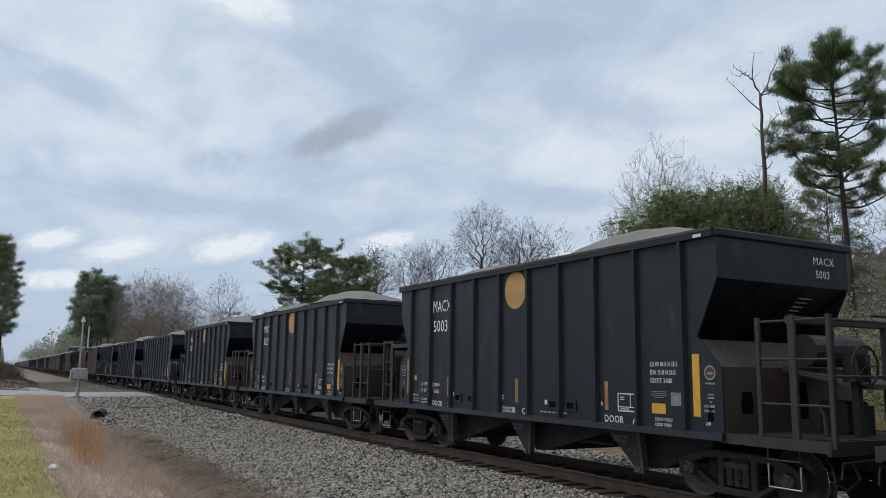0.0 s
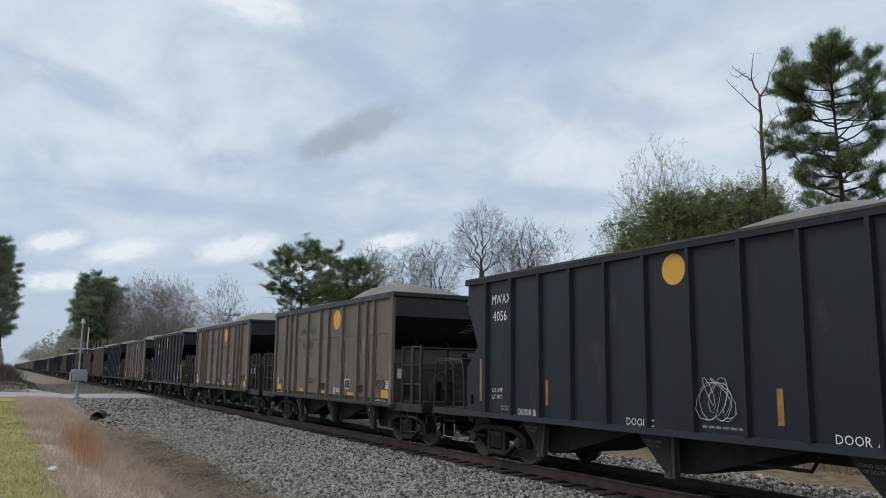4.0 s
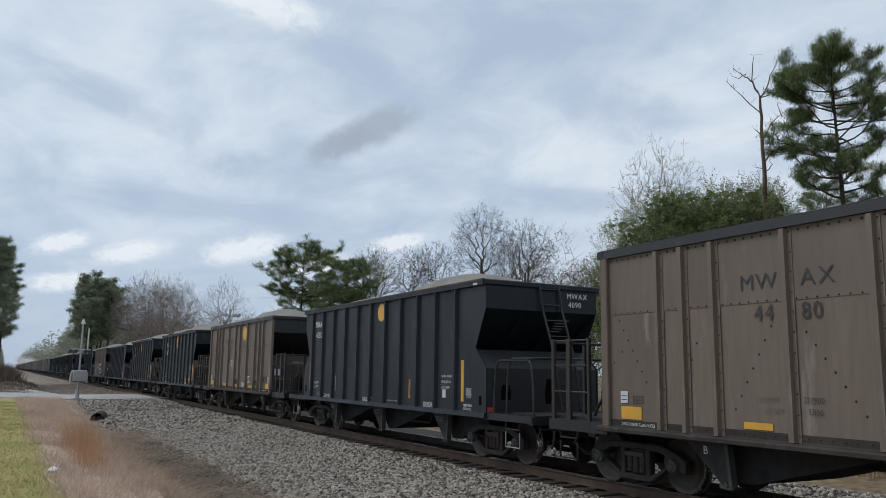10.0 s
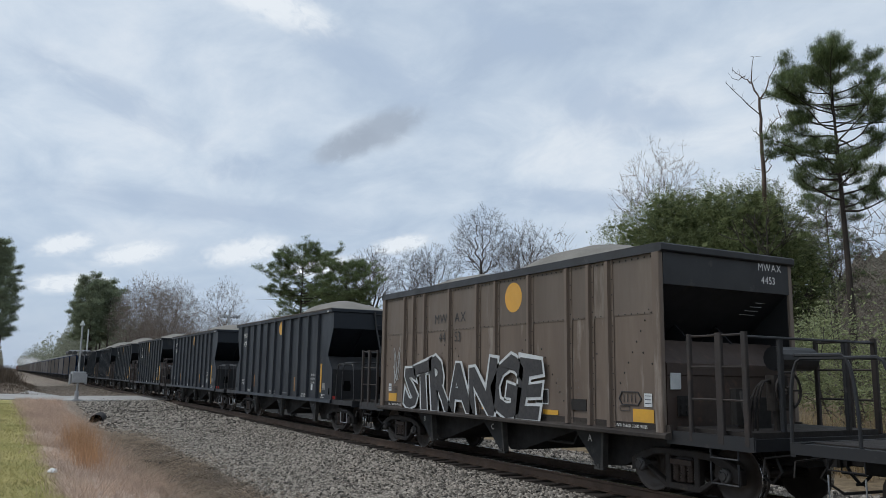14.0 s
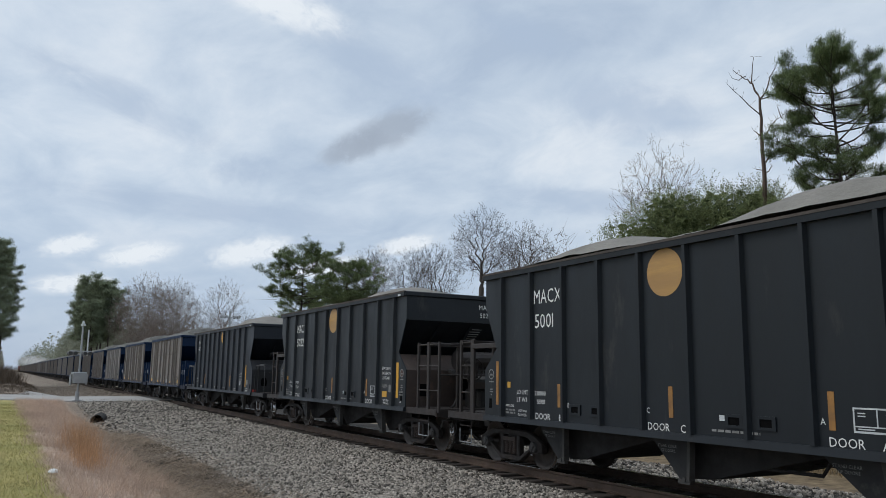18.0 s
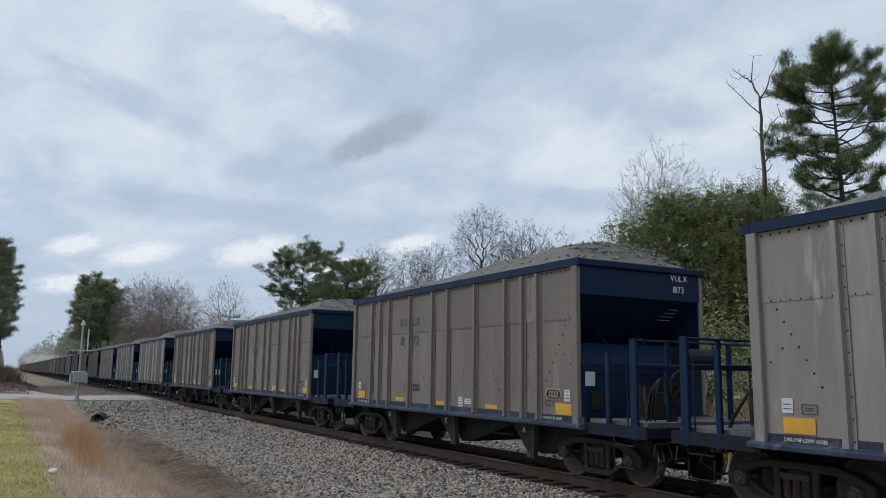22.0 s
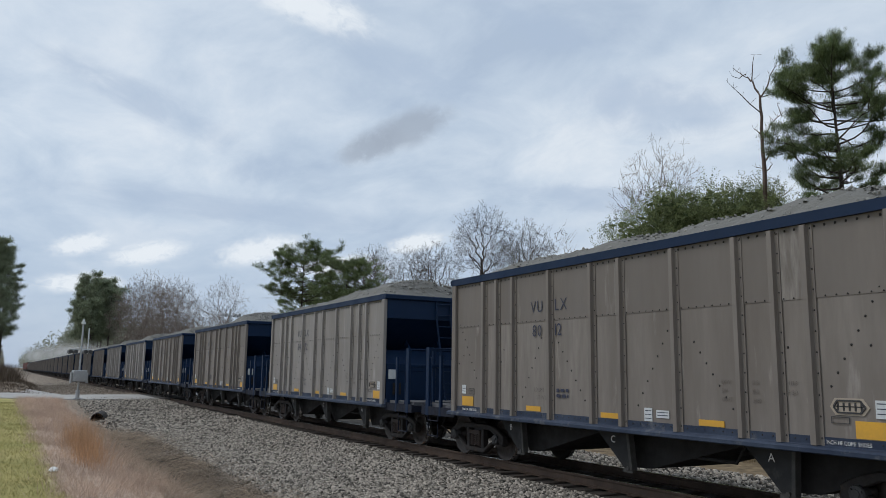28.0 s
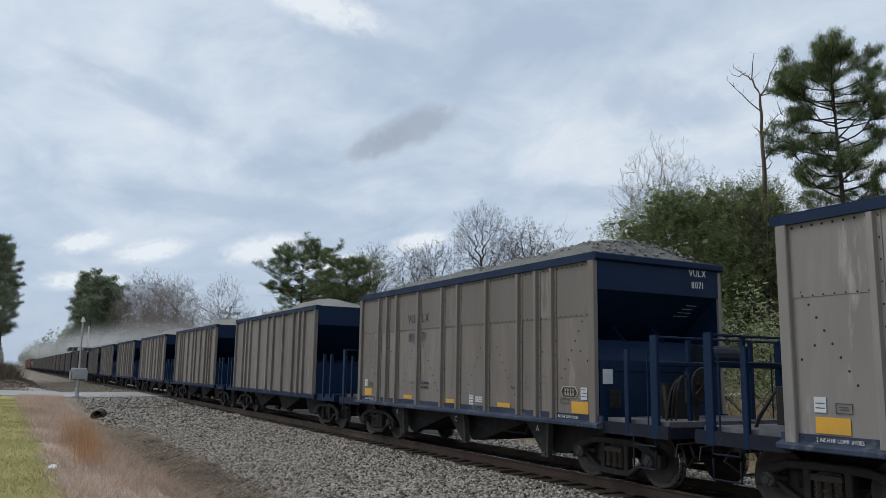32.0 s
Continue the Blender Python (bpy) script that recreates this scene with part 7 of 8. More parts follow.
def pine_meshes(seed, height, crown_from, reach, profile, limbs=34, needle=0.24, blades=34, width=0.009, subs=4, mat=None, sag=0.12, rise=0.02, bias=1.0):
    """A tall pine: bare lower trunk, irregular limbs that sag and turn up, side branches that fan into flat sprays of round needle tufts.
    profile: the limbs' reach at even steps from the lowest limb to the top."""
    r = random.Random(seed)
    rs = np.random.RandomState(seed)
    trunk, segs, tufts, ways = [], [], [], []
    n = 14
    pts = [Vector((0.10 * math.sin(i / n * 5 + seed), 0.10 * math.sin(i / n * 4 + seed * 2), i / n * height)) for i in range(n + 1)]
    rad = height * 0.0105
    for i in range(n):
        trunk.append((tuple(pts[i]), tuple(pts[i + 1]), rad * (1.12 - i / n), rad * (1.12 - (i + 1) / n) + 0.012))

    def at(t):
        k = min(n - 1, int(t * n))
        return pts[k].lerp(pts[k + 1], t * n - k)

    def tuft(p, d):
        tufts.append(tuple(p))
        ways.append(tuple(d))

    def branch(p, d, ln, r0):
        """A side branch with shoots to both sides."""
        m = 4
        for i in range(m):
            d = (d + Vector((r.gauss(0, 0.18), r.gauss(0, 0.18), r.gauss(0.06, 0.10)))).normalized()
            q = p + d * ln / m
            segs.append((tuple(p), tuple(q), r0 * (1 - 0.6 * i / m), r0 * (1 - 0.6 * (i + 1) / m)))
            p = q
            if i >= 1:
                for s in (-1, 1):
                    side = Vector((-d.y, d.x, 0)).normalized() * s
                    w = (d * r.uniform(0.2, 0.9) + side * r.uniform(0.4, 1.0) + Vector((0, 0, r.uniform(-0.1, 0.5)))).normalized()
                    e = p + w * max(needle, ln * r.uniform(0.15, 0.34))
                    segs.append((tuple(p), tuple(e), 0.011, 0.006))
                    tuft(e, w)
                    if r.random() < 0.8:
                        tuft(p.lerp(e, 0.45), w)
        tuft(p, d)

    az = r.uniform(0, 6)
    steps = 6
    for j in range(limbs):
        u = ((j + r.random()) / limbs) ** bias
        t = crown_from + (0.97 - crown_from) * u
        ln = reach * float(np.interp(u, np.linspace(0, 1, len(profile)), profile)) * r.uniform(0.6, 1.08)
        az += 2.4 + r.uniform(-0.8, 0.8)
        d = Vector((math.cos(az), math.sin(az), r.uniform(-0.15, 0.32) - sag * (1 - u) + 0.22 * u ** 3))
        p = at(t)
        br = 0.0030 * height * (1.1 - 0.65 * u)
        for i in range(steps):
            d = (d.normalized() + Vector((r.gauss(0, 0.17), r.gauss(0, 0.17), r.gauss(rise, 0.08)))).normalized()
            q = p + d * ln / steps
            segs.append((tuple(p), tuple(q), br * (1 - i / steps) + 0.010, br * (1 - (i + 1) / steps) + 0.010))
            p = q
            if i >= steps - subs:
                s = 1 if (i + j) % 2 else -1
                side = Vector((-d.y, d.x, 0)).normalized() * s
                branch(p, (d * 0.6 + side * r.uniform(0.4, 0.9) + Vector((0, 0, r.uniform(-0.15, 0.45)))).normalized(), max(3 * needle, ln * r.uniform(0.28, 0.46)), br * 0.4 + 0.006)
        branch(p, d, max(3 * needle, ln * 0.25), br * 0.3 + 0.006)
    for k in range(40):
        tuft(at(0.97) + Vector((r.gauss(0, 0.45), r.gauss(0, 0.45), r.uniform(-1.2, 0.35))) * (height / 17), (0, 0, 1))
    c, w = np.array(tufts), np.array(ways)
    m = len(c)
    dirs = rs.normal(size=(m, blades, 3)) + np.array([0, 0, 0.35])
    dirs /= np.linalg.norm(dirs, axis=2, keepdims=True)
    start = c[:, None] - w[:, None] * needle * 0.3 + rs.normal(scale=needle * 0.55, size=(m, blades, 3)) * np.array([1, 1, 0.7])
    tip = start + dirs * needle * rs.uniform(0.5, 1.0, (m, blades, 1))
    crown = blades_mesh("needles", start.reshape(-1, 3), tip.reshape(-1, 3), width, mat or NEEDLES, seed)
    return tubes_mesh("trunk", trunk, BARK, 9), tubes_mesh("bough_frame", segs, BARK, 5), crown


def plant(name, label, category, x, y, parts, rz=0.0, scale=1.0, group="", sink=0.05):
    """A tree or bush from ready meshes; copies share them."""
    ob = thing(name, label, category, group)
    ob.matrix_basis = pose(x, y, float(ground_z(x, y)) - sink, 0, 0, rz) @ Matrix.Scale(scale, 4)
    for nm, me in parts:
        part(nm, me, None, ob)
    return ob


def pine(x, y, meshes, rz=0.0, scale=1.0, label="tall pine with dark green needle tufts and bare lower trunk"):
    return plant("pine_tree", label, "pine tree", x, y, (("trunk", meshes[0]), ("bough_frame", meshes[1]), ("crown", meshes[2])), rz, scale, "pines by the track")


def bare(x, y, meshes, rz=0.0, scale=1.0, label="leafless grey-brown deciduous tree with fine twigs"):
    return plant("bare_tree", label, "tree", x, y, (("trunk", meshes[0]), ("crown", meshes[1])), rz, scale, "leafless trees beyond the track")


def sprig_leaves(name, seed, n, lobes, leaves, length, size, mat):
    """Leafy shoots that rise out of a thick skin of overlapping lobes (x, y, z, rx, ry, rz)."""
    r = np.random.RandomState(seed)
    base, way = [], []
    vol = np.array([a[3] * a[4] * a[5] for a in lobes]) ** 0.67
    for lb, k in zip(lobes, (vol / vol.sum() * n).astype(int)):
        d = r.normal(size=(k, 3))
        d /= np.linalg.norm(d, axis=1, keepdims=True)
        rad = r.uniform(0.25, 1.0, (k, 1)) ** 0.55
        rad *= 1 + 0.14 * np.sin(d[:, 0:1] * 7 + seed) * np.sin(d[:, 1:2] * 6 + 2) + 0.12 * np.sin(d[:, 2:3] * 11 + seed)
        base.append(np.array(lb[:3]) + d * rad * np.array(lb[3:]))
        way.append(d + np.array([0, 0, 0.9]) + r.normal(scale=0.35, size=(k, 3)))
    base, way = np.concatenate(base), np.concatenate(way)
    way /= np.linalg.norm(way, axis=1, keepdims=True)
    along = r.rand(len(base), leaves, 1) * r.uniform(0.4, 1.0, (len(base), 1, 1)) * length
    pts = base[:, None] + way[:, None] * along + r.normal(scale=0.05, size=(len(base), leaves, 3))
    return leaf_quads(name, pts.reshape(-1, 3), size, mat, seed + 1)


def lobes_points(seed, n, lobes):
    """Points in a thick skin of overlapping lobes (x, y, z, rx, ry, rz)."""
    r = np.random.RandomState(seed)
    out = []
    vol = np.array([a[3] * a[4] * a[5] for a in lobes]) ** 0.67
    for lb, k in zip(lobes, (vol / vol.sum() * n).astype(int)):
        d = r.normal(size=(k, 3))
        d /= np.linalg.norm(d, axis=1, keepdims=True)
        rad = r.uniform(0.30, 1.06, (k, 1)) ** 0.7
        rad *= 1 + 0.16 * np.sin(d[:, 0:1] * 7 + seed) * np.sin(d[:, 1:2] * 6 + 2) + 0.10 * np.sin(d[:, 2:3] * 11 + seed)
        out.append(np.array(lb[:3]) + d * rad * np.array(lb[3:]))
    return np.concatenate(out)


# the big pine and its neighbours
PINE_A = pine_meshes(21, 16.2, 0.56, 2.75, (0.95, 0.8, 1.0, 1.0, 0.95, 1.0, 0.8, 0.52), 50, 0.20, 54, 0.0085, subs=4, sag=0.16, rise=0.07, bias=0.72)
PINE_B = pine_meshes(5, 16.0, 0.40, 3.6, (0.8, 1.0, 0.9, 0.8, 0.6, 0.3), 36, 0.20, 30, 0.011)
PINE_C = pine_meshes(13, 17.0, 0.55, 3.4, (0.8, 1.0, 0.9, 0.6, 0.3), 24, 0.30, 24, 0.014)
PINE_D = pine_meshes(34, 17.6, 0.62, 5.4, (0.8, 1.0, 0.95, 0.9, 0.8, 0.60), 42, 0.30, 28, 0.022, subs=5, sag=0.02)
pine(-20.35, 19.8, PINE_A, 150, 0.995)
pine(-16.6, 22.5, PINE_B, 200, 0.86)
pine(-12.5, 29.0, PINE_C, 90, 0.9)
pine(-30.5, 33.5, PINE_C, 20, 0.80)

# dead pine
dead = thing("dead_tree", "dead leafless pine with a few crooked limbs", "dead tree")
dsegs, dtr = [], []
r_d = random.Random(4)


def dead_limb(out, pts, r0, r1, sides=0.03):
    """A crooked limb through a few joints, thinning to its tip."""
    p = [Vector(q) for q in pts]
    fine = [p[0]]
    for a_, b_ in zip(p, p[1:]):
        for k_ in (1, 2, 3):
            fine.append(a_.lerp(b_, k_ / 3) + Vector((r_d.gauss(0, sides), r_d.gauss(0, 0.05), r_d.gauss(0, sides))))
    n_ = len(fine) - 1
    for k_ in range(n_):
        out.append((tuple(fine[k_]), tuple(fine[k_ + 1]), r0 + (r1 - r0) * k_ / n_, r0 + (r1 - r0) * (k_ + 1) / n_))
    return fine


dead_limb(dtr, [(0.0, 0, 0), (-0.08, 0, 5), (-0.13, 0, 9.9), (-0.10, 0, 12.1), (-0.11, 0, 13.7), (-0.10, 0, 15.3)], 0.15, 0.055, 0.02)
# each limb: its thickness, then (sideways, height) from joint to joint
DEAD_LIMBS = ((0.050, (-0.10, 15.25), (-0.41, 16.1), (-0.77, 16.65), (-1.29, 17.25)), (0.028, (-0.45, 16.15), (-0.32, 17.45)), (0.024, (-0.72, 16.5), (-1.25, 16.3)),
              (0.045, (-0.10, 15.25), (0.27, 16.05), (0.73, 17.15)), (0.028, (-0.05, 15.25), (0.80, 15.55)), (0.040, (-0.10, 14.45), (-0.62, 14.85), (-1.53, 15.9)),
              (0.050, (-0.11, 13.4), (-0.44, 13.85)), (0.040, (0.0, 13.2), (0.24, 13.8), (0.85, 14.25)), (0.024, (0.80, 14.2), (0.60, 15.0)),
              (0.045, (0.0, 12.1), (0.25, 12.5), (1.01, 12.87), (1.57, 13.15)), (0.030, (0.12, 12.5), (0.45, 13.4)), (0.034, (0.0, 11.6), (0.30, 11.9)), (0.026, (-0.12, 11.7), (-0.42, 11.9)))
for r_, *pts_ in DEAD_LIMBS:
    lean_ = r_d.uniform(-0.5, 0.5)
    fine_ = dead_limb(dsegs, [(a_, lean_ * k_, b_) for k_, (a_, b_) in enumerate(pts_)], r_, 0.011)
    for q_ in fine_[3:]:
        for _ in range(2):
            e_ = q_ + Vector((r_d.gauss(0, 0.17), r_d.gauss(0, 0.17), r_d.uniform(0.0, 0.32)))
            dsegs.append((tuple(q_), tuple(e_), 0.008, 0.005))
part("trunk", tubes_mesh("trunk", dtr, DEADWOOD, 8), None, dead)
part("bough_frame", tubes_mesh("bough_frame", dsegs, DEADWOOD, 4), None, dead)
dead.matrix_basis = pose(-24.3, 20.07, 0.0, 0, 0, 38.3)

# broad evergreen beside the track
ev_lobes = [(0, 0, 5.6, 2.9, 2.6, 3.6), (-2.6, 0.3, 6.6, 2.1, 2.2, 3.0), (2.2, -0.4, 7.0, 2.6, 2.2, 3.2), (0.6, 0.5, 8.6, 2.3, 2.2, 1.9), (-3.7, 0.6, 4.8, 1.7, 1.8, 2.9), (3.9, 0.5, 5.8, 1.7, 1.8, 3.3), (-1.6, -0.4, 3.4, 2.6, 2.2, 2.4), (2.6, 0.0, 3.2, 2.2, 2.0, 2.2), (-1.4, 0, 8.9, 1.5, 1.3, 1.4), (2.4, 0.2, 9.0, 1.5, 1.3, 1.5)]
ev = thing("evergreen_tree", "broad dense evergreen tree with small dark leaves", "tree")
ev_tr = []
grow(ev_tr, random.Random(3), Vector((0, 0, 0)), Vector((0.05, 0, 1)), 4.2, 0.20, 4, 0.7, 0.9, 0.015, kids=(3, 4))
part("trunk", tubes_mesh("trunk", ev_tr, TWIG, 5), None, ev)
part("crown", sprig_leaves("crown", 2, 17000, ev_lobes, 18, 0.6, 0.034, LEAVES), None, ev)
part("inner_foliage", leaf_quads("inner_foliage", lobes_points(12, 14000, [(*l_[:3], *(0.72 * v_ for v_ in l_[3:])) for l_ in ev_lobes]), 0.20, LEAVES, 13), None, ev, "shaded inner leaves")
ev.matrix_basis = pose(-27.0, 18.5, -0.4, 0, 0, 48) @ Matrix.Diagonal((1.10, 1.1, 1.13, 1))
ev2 = thing("evergreen_tree", "smaller sparse evergreen with pale twigs", "tree")
part("trunk", tubes_mesh("trunk", [s for s in ev_tr], TWIG, 4), None, ev2)
part("crown", sprig_leaves("crown", 7, 520, [(0, 0, 6.4, 1.9, 1.7, 2.0), (-1.3, 0, 5.0, 1.5, 1.4, 2.0), (1.2, 0.3, 7.4, 1.2, 1.1, 1.3)], 10, 0.7, 0.065, LEAVES), None, ev2)
ev2.matrix_basis = pose(-40.0, 21.0, -0.4, 0, 0, 10)

# leafless trees
BARE_A = bare_tree_meshes(2, 17.8, TWIG, 600, 0.18, 0.56, 0.0085, rad=0.30)
BARE_B = bare_tree_meshes(9, 17.0, TWIG, 600, 0.20, 0.54, 0.0085, rad=0.30, stems=4)
BARE_C = bare_tree_meshes(14, 16.0, TWIGRED, 520, 0.19, 0.44, min_r=0.007, rad=0.20, twig=0.6, stems=5)
BARE_P = bare_tree_meshes(31, 20.0, TWIGRED, 300, 0.24, 0.42, min_r=0.013, rad=0.30, twig=0.9)
BARE_T = bare_tree_meshes(17, 15.0, TWIG, 260, 0.15, 0.4, 0.010, 0.16)
BARE_R = bare_tree_meshes(23, 22.0, TWIGRED, 850, 0.27, 0.28, 0.016, 0.42, 7, twig=1.3, stems=5)
bare(-38.2, 27.0, BARE_C, 30, 1.13)
bare(-66.1, 30.0, BARE_A, 0, 1.07)
bare(-58.2, 30.0, BARE_A, 150, 0.91)
bare(-62.5, 31.5, BARE_B, 60, 0.92)
bare(-74.0, 29.0, BARE_B, 200, 0.96)
bare(-79.5, 29.0, BARE_A, 140, 0.93)
bare(-88.0, 28.0, BARE_B, 250, 1.05)
bare(-95.0, 30.0, BARE_A, 30, 1.0)
bare(-156.0, 26.0, BARE_P, 60, 1.03)
bare(-205.0, 18.5, BARE_R, 10, 1.19, "large leafless tree with reddish brown twigs")
bare(-163.5, 18.0, BARE_R, 140, 0.94, "large leafless tree with reddish brown twigs")
bare(-185.0, 19.0, BARE_R, 290, 1.02, "large leafless tree with reddish brown twigs")
bare(-231.0, 18.5, BARE_R, 220, 1.12, "large leafless tree with reddish brown twigs")

# spreading pines further along
pine(-91.5, 20.0, PINE_D, 0, 0.95)
pine(-78.0, 20.5, PINE_D, 130, 0.78)
pine(-100.0, 23.0, PINE_D, 230, 0.70)
pine(-86.0, 24.0, PINE_D, 310, 0.66)
# far pines take the needle colour that has haze mixed in
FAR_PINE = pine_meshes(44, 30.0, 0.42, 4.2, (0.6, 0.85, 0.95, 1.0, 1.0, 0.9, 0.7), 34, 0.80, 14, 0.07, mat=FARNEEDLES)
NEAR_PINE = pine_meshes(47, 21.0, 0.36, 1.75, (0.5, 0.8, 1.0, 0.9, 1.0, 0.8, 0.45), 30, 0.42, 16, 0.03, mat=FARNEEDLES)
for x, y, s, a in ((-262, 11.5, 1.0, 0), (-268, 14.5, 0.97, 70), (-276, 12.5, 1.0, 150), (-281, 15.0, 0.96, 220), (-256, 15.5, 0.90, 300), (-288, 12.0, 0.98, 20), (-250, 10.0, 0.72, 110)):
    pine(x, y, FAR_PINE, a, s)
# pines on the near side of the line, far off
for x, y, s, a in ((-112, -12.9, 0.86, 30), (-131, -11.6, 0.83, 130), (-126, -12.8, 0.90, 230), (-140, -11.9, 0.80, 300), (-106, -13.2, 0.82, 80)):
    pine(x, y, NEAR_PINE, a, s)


def wood_mass(name, seed, n, x_rng, y_rng, h_rng, size, mat, label):
    """Distant woods: leaf and twig clumps heaped to an uneven skyline."""
    r = np.random.RandomState(seed)
    x, y = r.uniform(*x_rng, n), r.uniform(*y_rng, n)
    crest = h_rng[0] + (h_rng[1] - h_rng[0]) * (0.5 + 0.5 * wob(x, y, 0.11, seed)) * (0.75 + 0.25 * wob(x, y, 0.47, seed + 1))
    z = crest * r.rand(n) ** 0.55
    ob = new(name, leaf_quads(name, np.stack([x, y, z], 1), size, mat, seed, 0.8))
    return tagged(ob, label, "woods", kind="stuff")


# no air haze is built; the leaf colours of these woods carry it
wood_mass("far_woods", 1, 22000, (-1500, -420), (6, 60), (10, 26), 0.8, GREENHAZE, "green woods far down the line, haze painted into their colour")
wood_mass("far_woods", 2, 42000, (-420, -290), (9, 40), (12, 24), 0.42, GREENHAZE, "grey-green woods along the line, haze painted into their colour")
wood_mass("far_woods", 3, 14000, (-1500, -180), (-40, -14), (8, 20), 0.9, FARWOOD, "woods on the near side of the line, paled as if by haze")
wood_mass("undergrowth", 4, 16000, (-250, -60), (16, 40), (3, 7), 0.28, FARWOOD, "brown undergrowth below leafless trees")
wood_mass("undergrowth", 5, 22000, (-48, 25), (22, 40), (2.5, 6.5), 0.11, SHRUB, "pale green undergrowth behind the evergreen")


def twig_wood(name, seed, n, x_rng, y_rng, h_rng, length, width, mat, label):
    """A leafless wood edge: fine upright and slanting twigs up to an uneven top."""
    r = np.random.RandomState(seed)
    x, y = r.uniform(*x_rng, n), r.uniform(*y_rng, n)
    crest = h_rng[0] + (h_rng[1] - h_rng[0]) * (0.5 + 0.5 * wob(x, y, 0.33, seed)) * (0.7 + 0.3 * wob(x, y, 1.1, seed + 1))
    z = crest * r.rand(n) ** 0.6
    base = np.stack([x, y, z], 1)
    tip = base + r.normal(size=(n, 3)) * np.array([0.7, 0.7, 0.45]) * length + np.array([0, 0, 0.55 * length])
    return tagged(new(name, blades_mesh(name, base, tip, width, mat, seed)), label, "woods", kind="stuff")


# mist over these twigs is only their lightened colour
twig_wood("wood_edge", 6, 60000, (-62, 14), (28, 58), (8, 15.5), 1.0, 0.024, MISTWOOD, "grey-pink leafless woods, mist painted into their colour")
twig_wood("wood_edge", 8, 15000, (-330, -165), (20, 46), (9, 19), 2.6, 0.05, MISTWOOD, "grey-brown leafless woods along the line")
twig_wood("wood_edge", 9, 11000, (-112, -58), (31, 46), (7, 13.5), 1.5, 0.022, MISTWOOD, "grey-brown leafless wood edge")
# wooded rise that closes the view behind the trees
rise_x = np.linspace(-120, 120, 400)
rise_t = 20.0 + 4.0 * wob(rise_x, rise_x * 0, 0.12, 2.0) + 1.6 * wob(rise_x, rise_x * 0.3, 0.61, 1.0) + 0.8 * wob(rise_x, rise_x * 0.7, 2.3, 4.0)
rise_t *= smooth01((rise_x + 100) / 35)
rise_v = np.concatenate([np.stack([rise_x, 0 * rise_x + 88, 0 * rise_x - 1], 1), np.stack([rise_x, 0 * rise_x + 92, rise_t], 1), np.stack([rise_x, 0 * rise_x + 130, 0 * rise_x - 1], 1)])
k_ = np.arange(399)
rise_f = np.concatenate([np.stack([k_, k_ + 1, k_ + 401, k_ + 400], 1), np.stack([k_ + 400, k_ + 401, k_ + 801, k_ + 800], 1)])
tagged(new("wooded_rise", raw_mesh("wooded_rise", rise_v, rise_f, FARSLOPE)), "grey-brown wooded slope closing the distance", "woods", kind="structure")
for x, y, s, a in ((-30, 33, 0.95, 10), (-24, 34, 0.9, 80), (-12, 31, 0.95, 150), (-8, 27, 0.8, 210), (-3, 32, 0.85, 260), (-17, 30, 0.72, 300), (-10, 24, 0.6, 45), (-15, 34, 0.9, 20), (-5, 29, 0.8, 130), (-20, 36, 1.0, 200), (0, 30, 0.8, 280), (-45.0, 24, 0.62, 40), (-49.0, 26, 0.7, 190), (-42, 29, 0.8, 110)):
    bare(x, y, BARE_T, a, s, "slim leafless grey tree in the wood edge")

# pale leafing shrubs between evergreen and pine
for k, (x, y, s) in enumerate(((-19.8, 14.6, 1.30), (-17.2, 14.8, 1.15), (-22.0, 14.9, 1.1), (-14.0, 15.0, 0.95), (-11.0, 15.5, 0.95), (-15.6, 14.2, 1.05))):
    sh = thing("leafing_shrub", "shrub with arching twigs and pale new leaves", "shrub", "shrubs at the wood edge")
    sg = []
    rk = random.Random(60 + k)
    for _ in range(7):
        grow(sg, rk, Vector((rk.uniform(-0.4, 0.4), rk.uniform(-0.4, 0.4), 0)), Vector((rk.gauss(0, 0.5), rk.gauss(0, 0.5), 1)).normalized(), 1.9, 0.03, 2, 0.6, 0.4, 0.006)
    part("twig_frame", tubes_mesh("twig_frame", sg, TWIG, 4), None, sh)
    tp = np.array([s_[1] for s_ in sg if s_[1][2] > 0.8])
    rs_k = np.random.RandomState(k)
    lp = tp[rs_k.randint(0, len(tp), 4200)] + rs_k.normal(scale=0.20, size=(4200, 3))
    part("foliage", leaf_quads("foliage", lp, 0.055, SHRUB, k), None, sh)
    sh.matrix_basis = pose(x, y, -0.4, 0, 0, 50 * k) @ Matrix.Scale(s * 1.15, 4)


def grass_patch(name, seed, n, x_rng, y_rng, h_rng, width, mat, zf, label, lean=0.35, near=1.0, clumps=0, spread=0.2):
    """Standing blades; with clumps they gather in tufts."""
    r = np.random.RandomState(seed)
    if clumps:
        cx, cy = r.uniform(*x_rng, clumps), r.uniform(*y_rng, clumps)
        k = r.randint(0, clumps, n)
        x, y = cx[k] + r.normal(scale=spread, size=n), cy[k] + r.normal(scale=spread, size=n)
    else:
        x = x_rng[1] + (x_rng[0] - x_rng[1]) * r.rand(n) ** near
        y = r.uniform(*y_rng, n)
    h = r.uniform(*h_rng, n)
    base = np.stack([x, y, zf(x, y) - 0.01], 1)
    tip = base + np.stack([r.normal(scale=lean, size=n) * h, r.normal(scale=lean, size=n) * h, h], 1)
    return tagged(new(name, blades_mesh(name, base, tip, width, mat, seed)), label, "grass", kind="stuff")


